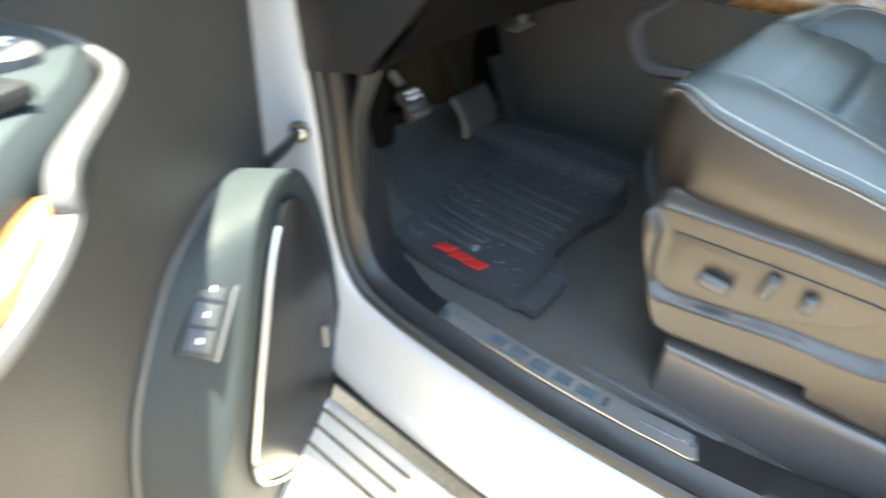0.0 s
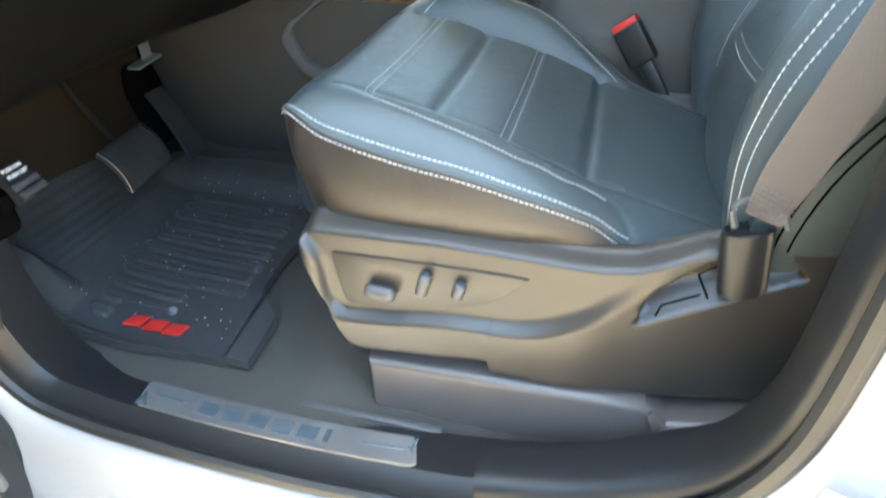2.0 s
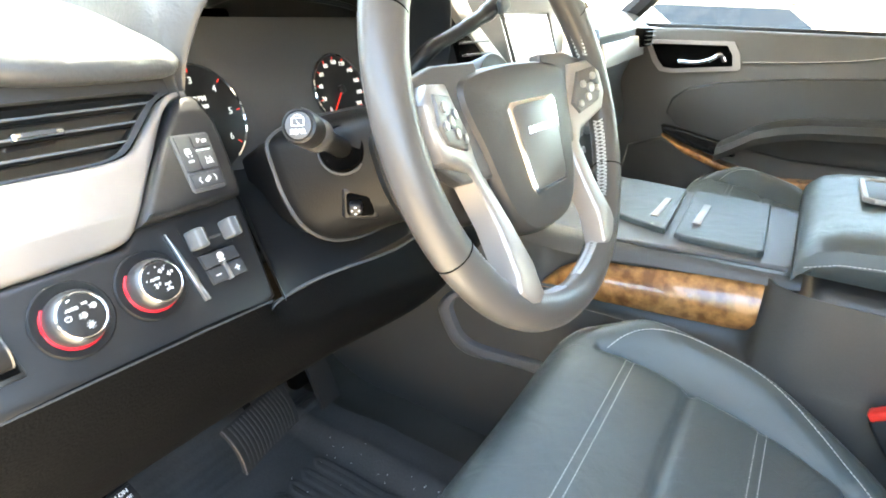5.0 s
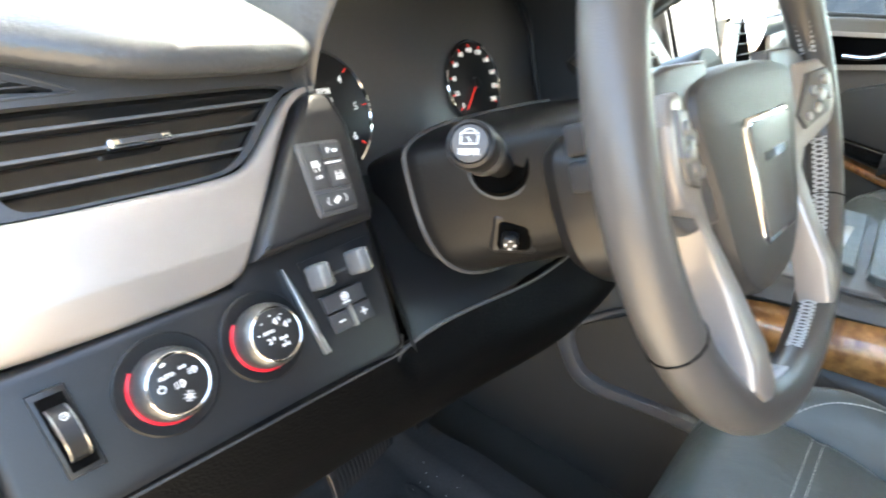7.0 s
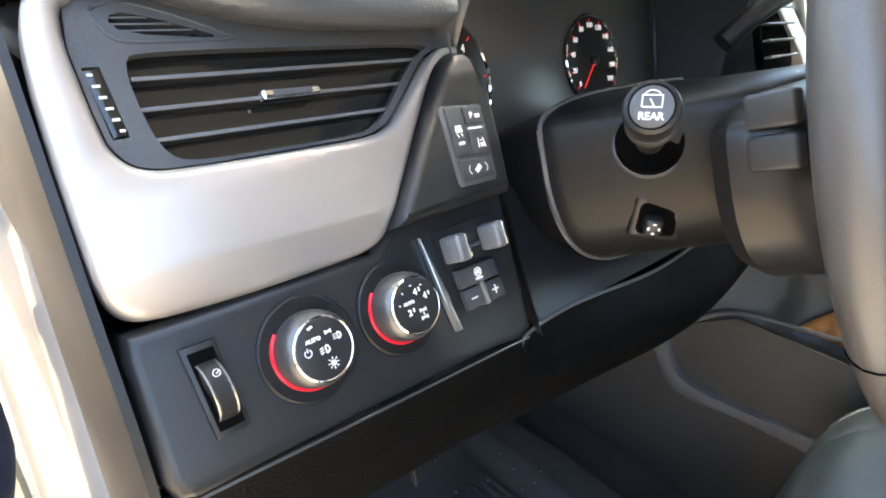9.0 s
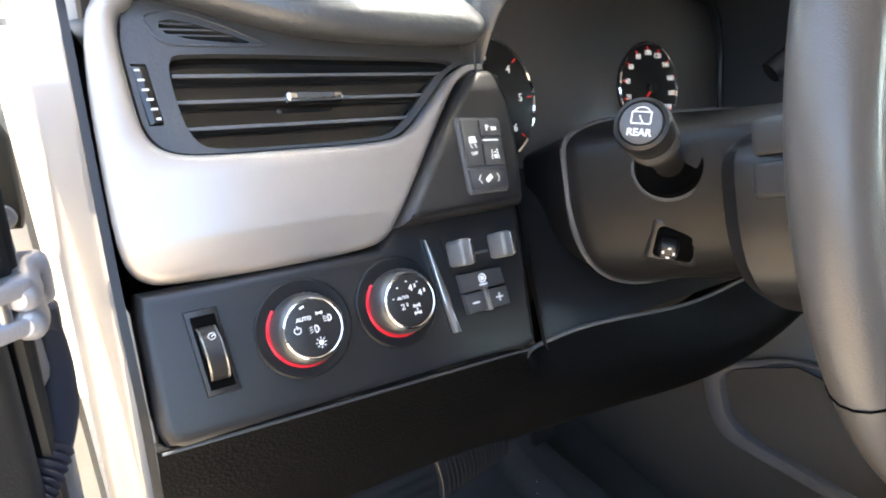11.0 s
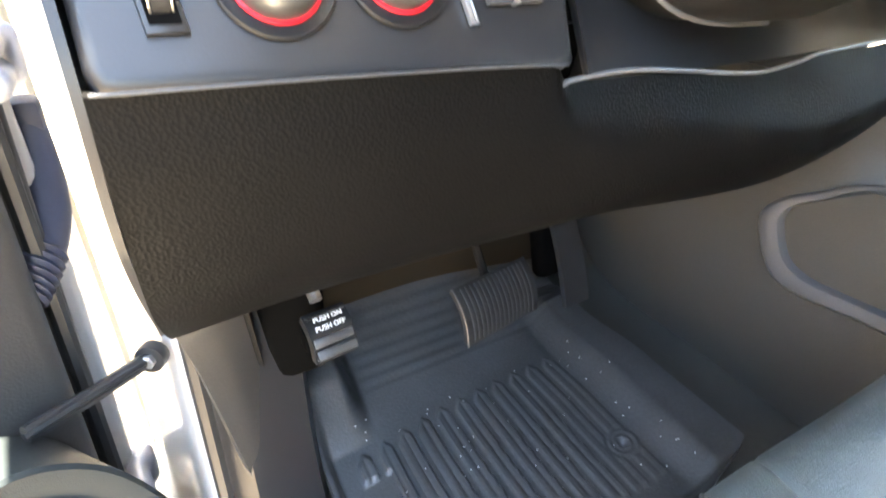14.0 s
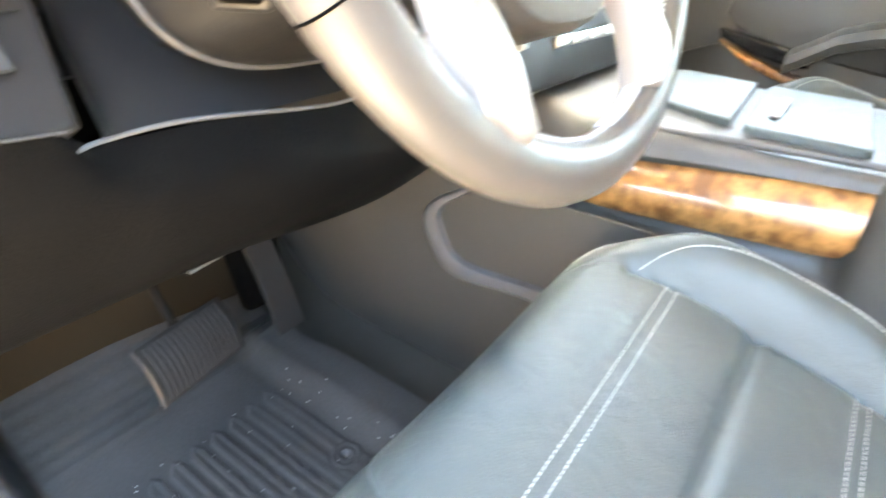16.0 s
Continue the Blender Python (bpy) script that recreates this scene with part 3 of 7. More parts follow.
part("vent_bezel", holed(dout(soften(BEZEL, 1)), [dout(soften(VENT)), dout(soften(TRIV, 1)), dout(WHEELV)], 0.006, DO - DN * 0.006, DT), VENTSKIN, dashboard, "dark grey air vent surround")
part("lower_panel", dplate([(-0.598, 1.272), (-0.600, 1.262), (-0.6, 1.214), (-0.597, 1.206), (-0.59, 1.2035), (-0.38, 1.196), (-0.366, 1.20), (-0.358, 1.28), (-0.37, 1.30), (-0.44, 1.30), (-0.47, 1.272)], 0.05, -0.052, 0.007, 4), SMOOTH, dashboard, "black switch panel with light and drive knobs")
part("vent_cavity", box(dp(-0.475, 1.35, -0.04), (0.21, 0.075, 0.06), 0.002, 1, DT), GLOSS, dashboard)
part("body", merge(box((-0.485, 0.66, 1.29), (0.235, 0.28, 0.17), 0.02), box((-0.15, 0.72, 1.27), (0.46, 0.2, 0.2), 0.02)), SMOOTH, dashboard)

knee = patch([[(-0.602, 0.420, 1.2030), (-0.602, 0.428, 1.15), (-0.600, 0.475, 1.06), (-0.592, 0.555, 0.985), (-0.59, 0.62, 0.985)],
              [(-0.50, 0.414, 1.2025), (-0.50, 0.424, 1.15), (-0.50, 0.465, 1.07), (-0.50, 0.53, 1.012), (-0.5, 0.60, 1.01)],
              [(-0.39, 0.413, 1.1985), (-0.38, 0.420, 1.14), (-0.38, 0.455, 1.075), (-0.38, 0.51, 1.03), (-0.38, 0.58, 1.03)],
              [(-0.355, 0.426, 1.184), (-0.33, 0.414, 1.14), (-0.33, 0.442, 1.08), (-0.33, 0.505, 1.035), (-0.33, 0.575, 1.035)],
              [(-0.26, 0.430, 1.180), (-0.26, 0.409, 1.14), (-0.26, 0.43, 1.085), (-0.26, 0.50, 1.04), (-0.26, 0.57, 1.04)],
              [(-0.165, 0.429, 1.171), (-0.11, 0.396, 1.13), (-0.11, 0.41, 1.09), (-0.11, 0.452, 1.058), (-0.11, 0.54, 1.05)],
              [(-0.105, 0.424, 1.181), (0.0, 0.400, 1.15), (0.02, 0.41, 1.12), (0.035, 0.445, 1.088), (0.035, 0.54, 1.07)],
              [(0.02, 0.420, 1.187), (0.09, 0.415, 1.18), (0.10, 0.42, 1.16), (0.11, 0.45, 1.13), (0.11, 0.54, 1.11)],
              [(0.13, 0.42, 1.215), (0.13, 0.415, 1.20), (0.13, 0.42, 1.17), (0.13, 0.45, 1.142), (0.13, 0.54, 1.12)]], 8, 7)
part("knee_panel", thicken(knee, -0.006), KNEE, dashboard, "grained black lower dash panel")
part("kick_panel", thicken(patch([[(-0.592, 0.600, 1.03), (-0.592, 0.570, 0.984), (-0.575, 0.605, 0.88), (-0.548, 0.62, 0.70), (-0.53, 0.60, 0.60)],
                         [(-0.565, 0.600, 1.035), (-0.565, 0.570, 0.990), (-0.550, 0.615, 0.88), (-0.527, 0.63, 0.70), (-0.51, 0.61, 0.60)],
                         [(-0.540, 0.605, 1.04), (-0.540, 0.580, 0.998), (-0.525, 0.635, 0.88), (-0.505, 0.65, 0.70), (-0.49, 0.62, 0.60)]], 6, 5), 0.008), DOORSKIN, dashboard, "black kick panel beside the pedals")
# inner side of the kick panel, blackened in place of deep shade
part("kick_liner", thicken(patch([[(-0.543, 0.607, 1.04), (-0.543, 0.583, 0.998), (-0.528, 0.638, 0.88), (-0.508, 0.653, 0.70), (-0.493, 0.623, 0.60)],
                         [(-0.52, 0.70, 1.03), (-0.52, 0.72, 0.985), (-0.51, 0.75, 0.88), (-0.495, 0.76, 0.70), (-0.48, 0.72, 0.60)],
                         [(-0.52, 0.98, 1.03), (-0.52, 0.98, 0.985), (-0.51, 0.98, 0.88), (-0.495, 0.98, 0.70), (-0.48, 0.98, 0.60)]], 6, 5), 0.008), FOOTSHADE, dashboard, "inner kick face blackened for deep footwell shade")

# ---- steering wheel ----
WC, WN = V(-0.193, 0.265, 1.3575), V(-0.0363, -0.9305, 0.3644).normalized()
WT = frame_of(WN)


def wp(x, y, d=0.0):
    """A place on the wheel's plane: right, up, towards the driver."""
    return WC + WT @ V(x, y, d)


HC = WC + WT @ V(-0.002, 0.018, 0.013)


def hp(x, y, d=0.0):
    """A place on the hub, which stands proud of the rim."""
    return HC + WT @ V(x, y, d)


steering_wheel = thing("steering_wheel", WC, "black leather steering wheel with satin silver spokes", "steering wheel")
R = 0.1816
rim = []
for i in range(97):
    a = 2 * math.pi * i / 96
    fat = 1 + 0.14 * math.exp(-((math.sin(a) - 0.55) / 0.25) ** 2)
    rim.append([wp((R + 0.0172 * fat * math.cos(b)) * math.cos(a), (R + 0.0172 * fat * math.cos(b)) * math.sin(a), 0.0152 * math.sin(b)) for b in [2 * math.pi * j / 16 for j in range(16)]])
rb = loft(rim, closed=True)
bmesh.ops.remove_doubles(rb, verts=rb.verts, dist=1e-5)
part("rim", rb, WRAP, steering_wheel, "black leather wheel rim")


def pillow(outline, edge, mid, d0, inset=0.02):
    """A cushion-like cover on the wheel's plane, rising from d0 by edge, then mid."""
    c = Vector((sum(x for x, y in outline) / len(outline), sum(y for x, y in outline) / len(outline)))
    rows = []
    for k, h in ((1.0, d0 - 0.03), (1.0, d0), (0.985, d0 + edge * 0.5), (0.95, d0 + edge * 0.85), (0.88, d0 + edge), (0.6, d0 + edge + mid * 0.7), (0.25, d0 + edge + mid), (0.001, d0 + edge + mid)):
        rows.append([hp(c.x + (x - c.x) * k, c.y + (y - c.y) * k, h) for x, y in outline])
    return loft(rows, closed=True)


HUB = [(p.x, p.y) for p in spl([(-0.100, 0.006, 0), (-0.078, 0.021, 0), (0, 0.026, 0), (0.078, 0.021, 0), (0.100, 0.006, 0), (0.086, -0.04, 0), (0.068, -0.095, 0), (0.04, -0.122, 0), (0, -0.127, 0), (-0.04, -0.122, 0), (-0.068, -0.095, 0), (-0.086, -0.04, 0)], 4, closed=True)]
part("hub_cover", pillow(HUB, 0.013, 0.004, -0.021), HUBSKIN, steering_wheel, "black airbag cover")

# ---- driver's seat ----
SX = -0.18
driver_seat = thing("driver_seat", (SX, -0.05, 0.60), "black leather driver's seat with pale double stitching", "car seat")


def interp(pairs, v):
    """A smooth curve through (position, value) pairs."""
    k = len(pairs)
    if v <= pairs[0][0]:
        return pairs[0][1]
    for i in range(k - 1):
        (a, p), (b, q) = pairs[i], pairs[i + 1]
        if v <= b:
            m0 = (q - pairs[i - 1][1]) / (b - pairs[i - 1][0]) if i else (q - p) / (b - a)
            m1 = (pairs[i + 2][1] - p) / (pairs[i + 2][0] - a) if i + 2 < k else (q - p) / (b - a)
            t, h = (v - a) / (b - a), b - a
            return (2 * t ** 3 - 3 * t * t + 1) * p + (t ** 3 - 2 * t * t + t) * h * m0 + (3 * t * t - 2 * t ** 3) * q + (t ** 3 - t * t) * h * m1
    return pairs[-1][1]


INS = [(-0.30, 0.890), (-0.24, 0.906), (-0.09, 0.948), (0.005, 0.982), (0.09, 1.007), (0.165, 1.024), (0.215, 1.030), (0.245, 1.024), (0.264, 1.008), (0.277, 0.982), (0.283, 0.945)]
EDGE = [(-0.30, 0.86), (-0.144, 0.908), (-0.10, 0.938), (0.0, 0.966), (0.09, 0.981), (0.19, 1.003), (0.238, 1.018), (0.264, 1.004), (0.277, 0.980), (0.283, 0.945)]
HALF = [(-0.30, 0.195), (-0.15, 0.212), (-0.07, 0.228), (0.0, 0.237), (0.1, 0.240), (0.17, 0.238), (0.20, 0.234), (0.225, 0.225), (0.245, 0.211), (0.262, 0.191), (0.275, 0.165), (0.283, 0.135)]
FARB = [(-0.20, 0.0), (-0.125, 0.006), (-0.06, 0.028), (0.02, 0.050), (0.10, 0.052), (0.16, 0.046), (0.21, 0.018), (0.245, 0.0)]
NEARB = [(-0.20, 0.0), (-0.13, 0.006), (-0.06, 0.016), (0.02, 0.021), (0.15, 0.016), (0.21, 0.010), (0.245, 0.0)]
SEAMN = [(-0.152, 1.0), (-0.140, 0.93), (-0.116, 0.862), (-0.05, 0.866), (0.0, 0.872), (0.08, 0.850), (0.16, 0.80), (0.185, 0.755), (0.199, 0.70)]
SEAMF = [(-0.122, 0.70), (-0.09, 0.745), (-0.03, 0.80), (0.04, 0.83), (0.10, 0.82), (0.16, 0.77), (0.18, 0.74), (0.197, 0.70)]


def cushion_z(u, y):
    """Height of the seat top; u runs from -1 at one piping to 1 at the other."""
    a = abs(u)
    z = top = interp(INS, y)
    ze = interp(EDGE, y)
    if a > 0.70:
        t = (a - 0.70) / 0.30
        z = top + (ze - top) * t ** 2.4 + interp(NEARB if u < 0 else FARB, y) * max(0.0, math.sin(math.pi * t)) ** 0.85 - 0.006 * math.exp(-((t) / 0.08) ** 2)
        if (-0.150 if u < 0 else -0.122) < y < 0.199:
            z -= 0.0030 * math.exp(-((a - interp(SEAMN if u < 0 else SEAMF, y)) / 0.012) ** 2)
        if u < 0:
            z += 0.0012 * math.sin(y * 95 + 40 * t) * math.sin(math.pi * t) * max(0, 1 - ((y + 0.06) / 0.07) ** 2)
    else:
        z -= 0.006 * math.cos(u / 0.70 * math.pi / 2) * 0.6 + 0.006 * math.exp(-((0.70 - a) / 0.025) ** 2) * (-0.13 < y < 0.21)
        for s, dep in ((0.09, 0.0065), (-0.09, 0.0085)):
            z -= dep * math.exp(-((y - s) / 0.007) ** 2)
        for s in (0.165, 0.005):
            z -= 0.0024 * math.exp(-((y - s) / 0.006) ** 2)
        z += 0.0030 * (math.sin(math.pi * min(1, max(0, (y - 0.09) / 0.10))) + math.sin(math.pi * min(1, max(0, (y + 0.09) / 0.18))))
    return z + (0.035 + 0.25 * max(0.0, min(0.15, 0.05 - y))) * u * interp(HALF, y)


def seat_at(u, y, lift=0.0):
    return V(SX + u * interp(HALF, y), y, cushion_z(u, y) + lift)


ys = [-0.30 + 0.583 * i / 140 for i in range(141)]
us = [-1 + 2 * i / 100 for i in range(101)]
part("cushion", loft([[seat_at(u, y) for u in us] for y in ys]), LEATHER, driver_seat, "black leather cushion with stitched panels", 60)
side = []
for k in range(7):
    t = k / 6
    row = []
    for y in ys[::4]:
        e = seat_at(-1, y)
        out = 0.009 * math.sin(math.pi * min(1.0, 1.4 * t))
        row.append(V(e.x - out + (0.012 if y > -0.1 else 0.0) * t * t, y + (0.0 if y < 0.2 else -0.02 * t), e.z * (1 - t) + 0.84 * t))
    side.append(row)
part("cushion_side", loft(side), SKIRT, driver_seat)
front = [[V(SX + u * (0.135 + 0.065 * t), 0.283 - 0.065 * t ** 2 + 0.006 * math.sin(math.pi * t), 0.945 * (1 - t) + 0.82 * t + 0.007 * u * (1 - t)) for u in us[::5]] for t in [i / 6 for i in range(7)]]
part("cushion_front", loft(front), LEATHER, driver_seat)
part("cushion_side", loft([[V(2 * SX - p.x, p.y, p.z) for p in r] for r in side]), SKIRT, driver_seat)


# ---- dash controls ----
air_vent = thing("air_vent", dp(-0.475, 1.35), "black air vent with slats and a chrome slider", "air vent")
for z, xr in ((1.3635, -0.400), (1.3515, -0.414), (1.3392, -0.430)):
    xl = -0.5625
    part("slat", box(dp((xl + xr) / 2, z, -0.012), (xr - xl, 0.0020, 0.018), 0.0008, 2, DT @ Matrix.Rotation(radians(-2), 3, "X")), SMOOTH, air_vent)
    part("slat_edge", box(dp((xl + xr) / 2, z, -0.0022), (xr - xl, 0.0020, 0.0012), 0.0004, 1, DT), RIMGREY, air_vent)
for i in range(11):
    x = -0.553 + i * 0.0145
    part("rear_slat", box(dp(x, 1.349, -0.028), (0.0014, 0.048 - 0.003 * max(0, i - 7), 0.010), 0, 1, DT), SMOOTH, air_vent)
sl = part("slider", box(dp(-0.490, 1.3520, -0.001), (0.034, 0.0062, 0.007), 0.0022, 3, DT), CHROME, air_vent, "chrome slider")
part("slider_recess", box(dp(-0.490, 1.3520, 0.0026), (0.022, 0.0030, 0.0012), 0.0004, 1, DT), GREY, sl)
wv = part("thumbwheel", box(dp(-0.5755, 1.3548, -0.003), (0.0068, 0.030, 0.006), 0.001, 2, DT @ Matrix.Rotation(radians(7), 3, "Z")), GLOSS, air_vent, "black thumbwheel with pale marks")
for k in range(6):
    z = 1.3655 - k * 0.0043
    part("mark", box(dp(-0.5782 + k * 0.0011, z, 0.0004), (0.0030 if 0 < k < 5 else 0.0022, 0.0011, 0.0004), 0, 1, DT), INK, wv)
demister = thing("side_demister", dp(-0.548, 1.384), "small triangular side window vent", "air vent")
for k, (xa, xb) in enumerate(((-0.5645, -0.548), (-0.5635, -0.538), (-0.562, -0.529))):
    part("slat", box(dp((xa + xb) / 2, 1.3872 - k * 0.0026, -0.004), (xb - xa, 0.0009, 0.006), 0, 1, DT), GREY, demister)
part("rim", tube(spl([dp(x, z, 0.0002) for x, z in ((-0.5705, 1.3885), (-0.566, 1.3915), (-0.555, 1.3925), (-0.535, 1.3872), (-0.516, 1.3800), (-0.512, 1.3775), (-0.530, 1.3768), (-0.558, 1.3772), (-0.566, 1.3800))], 4, closed=True), 0.0008, 6, closed=True), VENTSKIN, demister)
part("backing", dplate([(-0.567, 1.3885), (-0.554, 1.3905), (-0.518, 1.3790), (-0.562, 1.3790)], 0.001, -0.008), DARK, demister)


def knob(name, x, z, label, marks):
    k = thing(name, dp(x, z), label, "knob", "dash knobs")
    o = dp(x, z)
    # darker plastic than the panel paints the shadow in the dish
    part("recess", lathe([(0.0268, -0.001), (0.0268, 0.0004), (0.0258, 0.0012), (0.0205, 0.0004)], o, DT, 48), SHROUD, k, "dark dished recess")
    part("light_ring", arc(o + DN * 0.0014, 0, 0, 0.0199, 140, 335, 0.0010, DT, 36), LED, k, "glowing red ring")
    g = bmesh.new()
    rows = []
    for rad, h in ((0.0190, 0.001), (0.0189, 0.005), (0.0182, 0.0110), (0.0170, 0.0142), (0.0158, 0.0154)):
        rows.append([o + DT @ V((rad + (0.0004 if j % 2 else 0) * (0.002 < h < 0.013)) * math.cos(2 * math.pi * j / 72), (rad + (0.0004 if j % 2 else 0) * (0.002 < h < 0.013)) * math.sin(2 * math.pi * j / 72), h) for j in range(72)])
    part("grip", loft(rows, closed=True, bm=g), GRIP, k, "ribbed grey grip")
    part("bright_ring", lathe([(0.0159, 0.0148), (0.0159, 0.0162), (0.0152, 0.0170), (0.0144, 0.0166)], o, DT, 48), CHROME, k, "chrome edge ring")
    f = part("cap", lathe([(0.0146, 0.0120), (0.0146, 0.0168), (0.0139, 0.0171)], o, DT, 40), SMOOTH, k, "black cap with white symbols")
    top = o + DN * 0.0173
    for bm in marks(top):
        for v in bm.verts:
            v.co = top + (v.co - top) * 0.92
        part("symbol", bm, INK, f)
    return k


def mark(o, x, y, w, h, rot=0.0):
    return box(o + DT @ V(x, y, 0), (w, h, 0.0003), 0, 1, DT @ Matrix.Rotation(radians(rot), 3, "Z"))


def ray_marks(o, x, y, r0, r1, n, w):
    return merge(*[mark(o, x + (r0 + r1) / 2 * math.cos(2 * math.pi * i / n), y + (r0 + r1) / 2 * math.sin(2 * math.pi * i / n), r1 - r0, w, 360 * i / n) for i in range(n)])


def disc(o, x, y, r, h=0.0003, n=16, turn=None):
    t = turn or DT
    return lathe([(r, -h), (r, h)], o + t @ V(x, y, 0), t, n)


def arc(o, x, y, r, a0, a1, w, turn=None, n=14):
    t = turn or DT
    pts = [o + t @ V(x + r * math.cos(radians(a0 + (a1 - a0) * i / n)), y + r * math.sin(radians(a0 + (a1 - a0) * i / n)), 0) for i in range(n + 1)]
    return tube(pts, w, 5)


def light_marks(o):
    out = [words("AUTO", 0.0031, o + DT @ V(-0.0052, 0.0062, 0), DT, bold=0.00008)]
    out.append(merge(arc(o, -0.0096, 0.0008, 0.0019, 120, 420, 0.0003), mark(o, -0.0096, 0.0024, 0.0005, 0.0022)))
    out.append(merge(*[mark(o, 0.0040, 0.0078, 0.0040, 0.0005, a) for a in (-25, 0, 25)]))
    out.append(merge(arc(o, 0.0088, 0.0040, 0.0017, -90, 90, 0.0004), mark(o, 0.0086, 0.0040, 0.0005, 0.0034), *[mark(o, 0.0068, 0.0028 + k * 0.0012, 0.0020, 0.0004) for k in range(3)]))
    out.append(merge(arc(o, 0.0004, -0.0005, 0.0019, -90, 90, 0.0004), mark(o, 0.0002, -0.0005, 0.0005, 0.0036), *[mark(o, -0.0020, -0.0018 + k * 0.0013, 0.0022, 0.0004, 15) for k in range(3)]))
    out.append(merge(disc(o, 0.0022, -0.0085, 0.0015), ray_marks(o, 0.0022, -0.0085, 0.0020, 0.0032, 8, 0.0005)))
    out.append(mark(o, -0.0050, 0.0128, 0.0028, 0.0012, 20))
    return out


def drive_marks(o):
    out = [words("AUTO", 0.0028, o + DT @ V(-0.0052, 0.0028, 0), DT, bold=0.00008)]
    out.append(words("2", 0.0052, o + DT @ V(-0.0062, -0.0028, 0), DT, bold=0.0001))
    out.append(words("4", 0.0054, o + DT @ V(0.0010, 0.0076, 0), DT, bold=0.0001))
    out.append(words("4", 0.0054, o + DT @ V(0.0070, 0.0036, 0), DT, bold=0.0001))
    out.append(merge(mark(o, 0.0030, -0.0058, 0.0005, 0.005), mark(o, 0.0030, -0.0036, 0.0042, 0.0009), mark(o, 0.0030, -0.0082, 0.0042, 0.0009), *[mark(o, 0.0030 + s * 0.0020, y, 0.0009, 0.0022) for s in (-1, 1) for y in (-0.0036, -0.0082)]))
    out.append(merge(*[disc(o, 0.0122 * math.cos(radians(a)), 0.0122 * math.sin(radians(a)), 0.0005) for a in (60, 95, 130, 165)]))
    out.append(merge(mark(o, -0.0032, -0.0018, 0.0011, 0.0024), mark(o, 0.0042, 0.0086, 0.0011, 0.0024), mark(o, 0.0102, 0.0046, 0.0011, 0.0024)))
    return out


knob("headlight_knob", -0.5225, 1.2412, "grey headlight knob with a glowing red ring", light_marks)
knob("drive_knob", -0.4650, 1.2428, "grey drive mode knob with a glowing red ring", drive_marks)

dimmer = thing("dimmer_switch", dp(-0.570, 1.241), "black ribbed dimmer thumbwheel in the dash", "switch")
part("surround", dplate([(-0.5800, 1.2600), (-0.5640, 1.2600), (-0.5600, 1.2222), (-0.5760, 1.2222)], 0.0030, -0.001, 0.0014), SMOOTH, dimmer)
part("slot", dplate([(-0.5775, 1.2572), (-0.5660, 1.2572), (-0.5625, 1.2250), (-0.5742, 1.2250)], 0.0022, 0.0004), DARK, dimmer)
dc = dp(-0.5700, 1.2405, -0.002)
rows = []
for i in range(25):
    a = math.pi * i / 24
    rr = 0.0142 + (0.0004 if i % 2 else 0)
    rows.append([dc + DT @ V(x - 0.0012 * math.cos(a), rr * k * math.cos(a), rr * k * math.sin(a)) for x, k in ((-0.0040, 0.0), (-0.0040, 0.94), (-0.0032, 1.0), (0.0032, 1.0), (0.0040, 0.94), (0.0040, 0.0))])
part("thumbwheel", loft(rows), SMOOTH, dimmer)
for s in (-1, 1):
    part("rim", tube([dc + DT @ V(s * 0.0041 - 0.0012 * math.cos(a), 0.0138 * math.cos(a), 0.0138 * math.sin(a)) for a in [math.pi * i / 20 for i in range(21)]], 0.0005, 5), STEEL, dimmer)
dm = dp(-0.5703, 1.2470, 0.0112)
part("symbol", merge(arc(dm, 0, 0.0012, 0.0016, 0, 360, 0.0002), mark(dm, 0.0004, 0.0014, 0.0018, 0.0004, 40)), INK, dimmer)

part("accent_blade", merge(dplate([(-0.4395, 1.2715), (-0.4372, 1.2660), (-0.4300, 1.2385), (-0.4290, 1.2190), (-0.4318, 1.2190), (-0.4352, 1.2385)], 0.003, -0.001, 0.001),
                           dplate([(-0.4340, 1.2480), (-0.4285, 1.2260), (-0.4270, 1.2190), (-0.4282, 1.2190), (-0.4302, 1.2280)], 0.003, -0.001, 0.0008)), STEEL, dashboard, "slim bright metal blade")
POD = [(-0.4590, 1.2800), (-0.4545, 1.2860), (-0.4200, 1.3250), (-0.3935, 1.3545), (-0.3850, 1.3600), (-0.3740, 1.3605), (-0.3670, 1.3570), (-0.3615, 1.3400), (-0.3630, 1.3100), (-0.3660, 1.2860), (-0.3690, 1.2815)]
part("switch_pod", dplate(POD, 0.030, -0.014, 0.006, 3), SMOOTH, dashboard, "black switch pod beside the instruments")


def pp(x, z, d=0.0):
    return dp(x + 0.002, z - 0.0088, d)


def pplate(pts, depth, d=0.0, r=0.0):
    return dplate([(x + 0.002, z - 0.0088) for x, z in pts], depth, d, r)


switch_panel = thing("switch_panel", pp(-0.396, 1.32, 0.016), "black four-button switch panel", "switch panel")
sp = 0.016
part("base", pplate([(-0.4110, 1.3415), (-0.3800, 1.3400), (-0.3785, 1.3380), (-0.3815, 1.3000), (-0.3835, 1.2985), (-0.4115, 1.2990), (-0.4130, 1.3010), (-0.4125, 1.3390)], 0.003, sp - 0.001, 0.0012), GREY, switch_panel)
q = sp + 0.0022
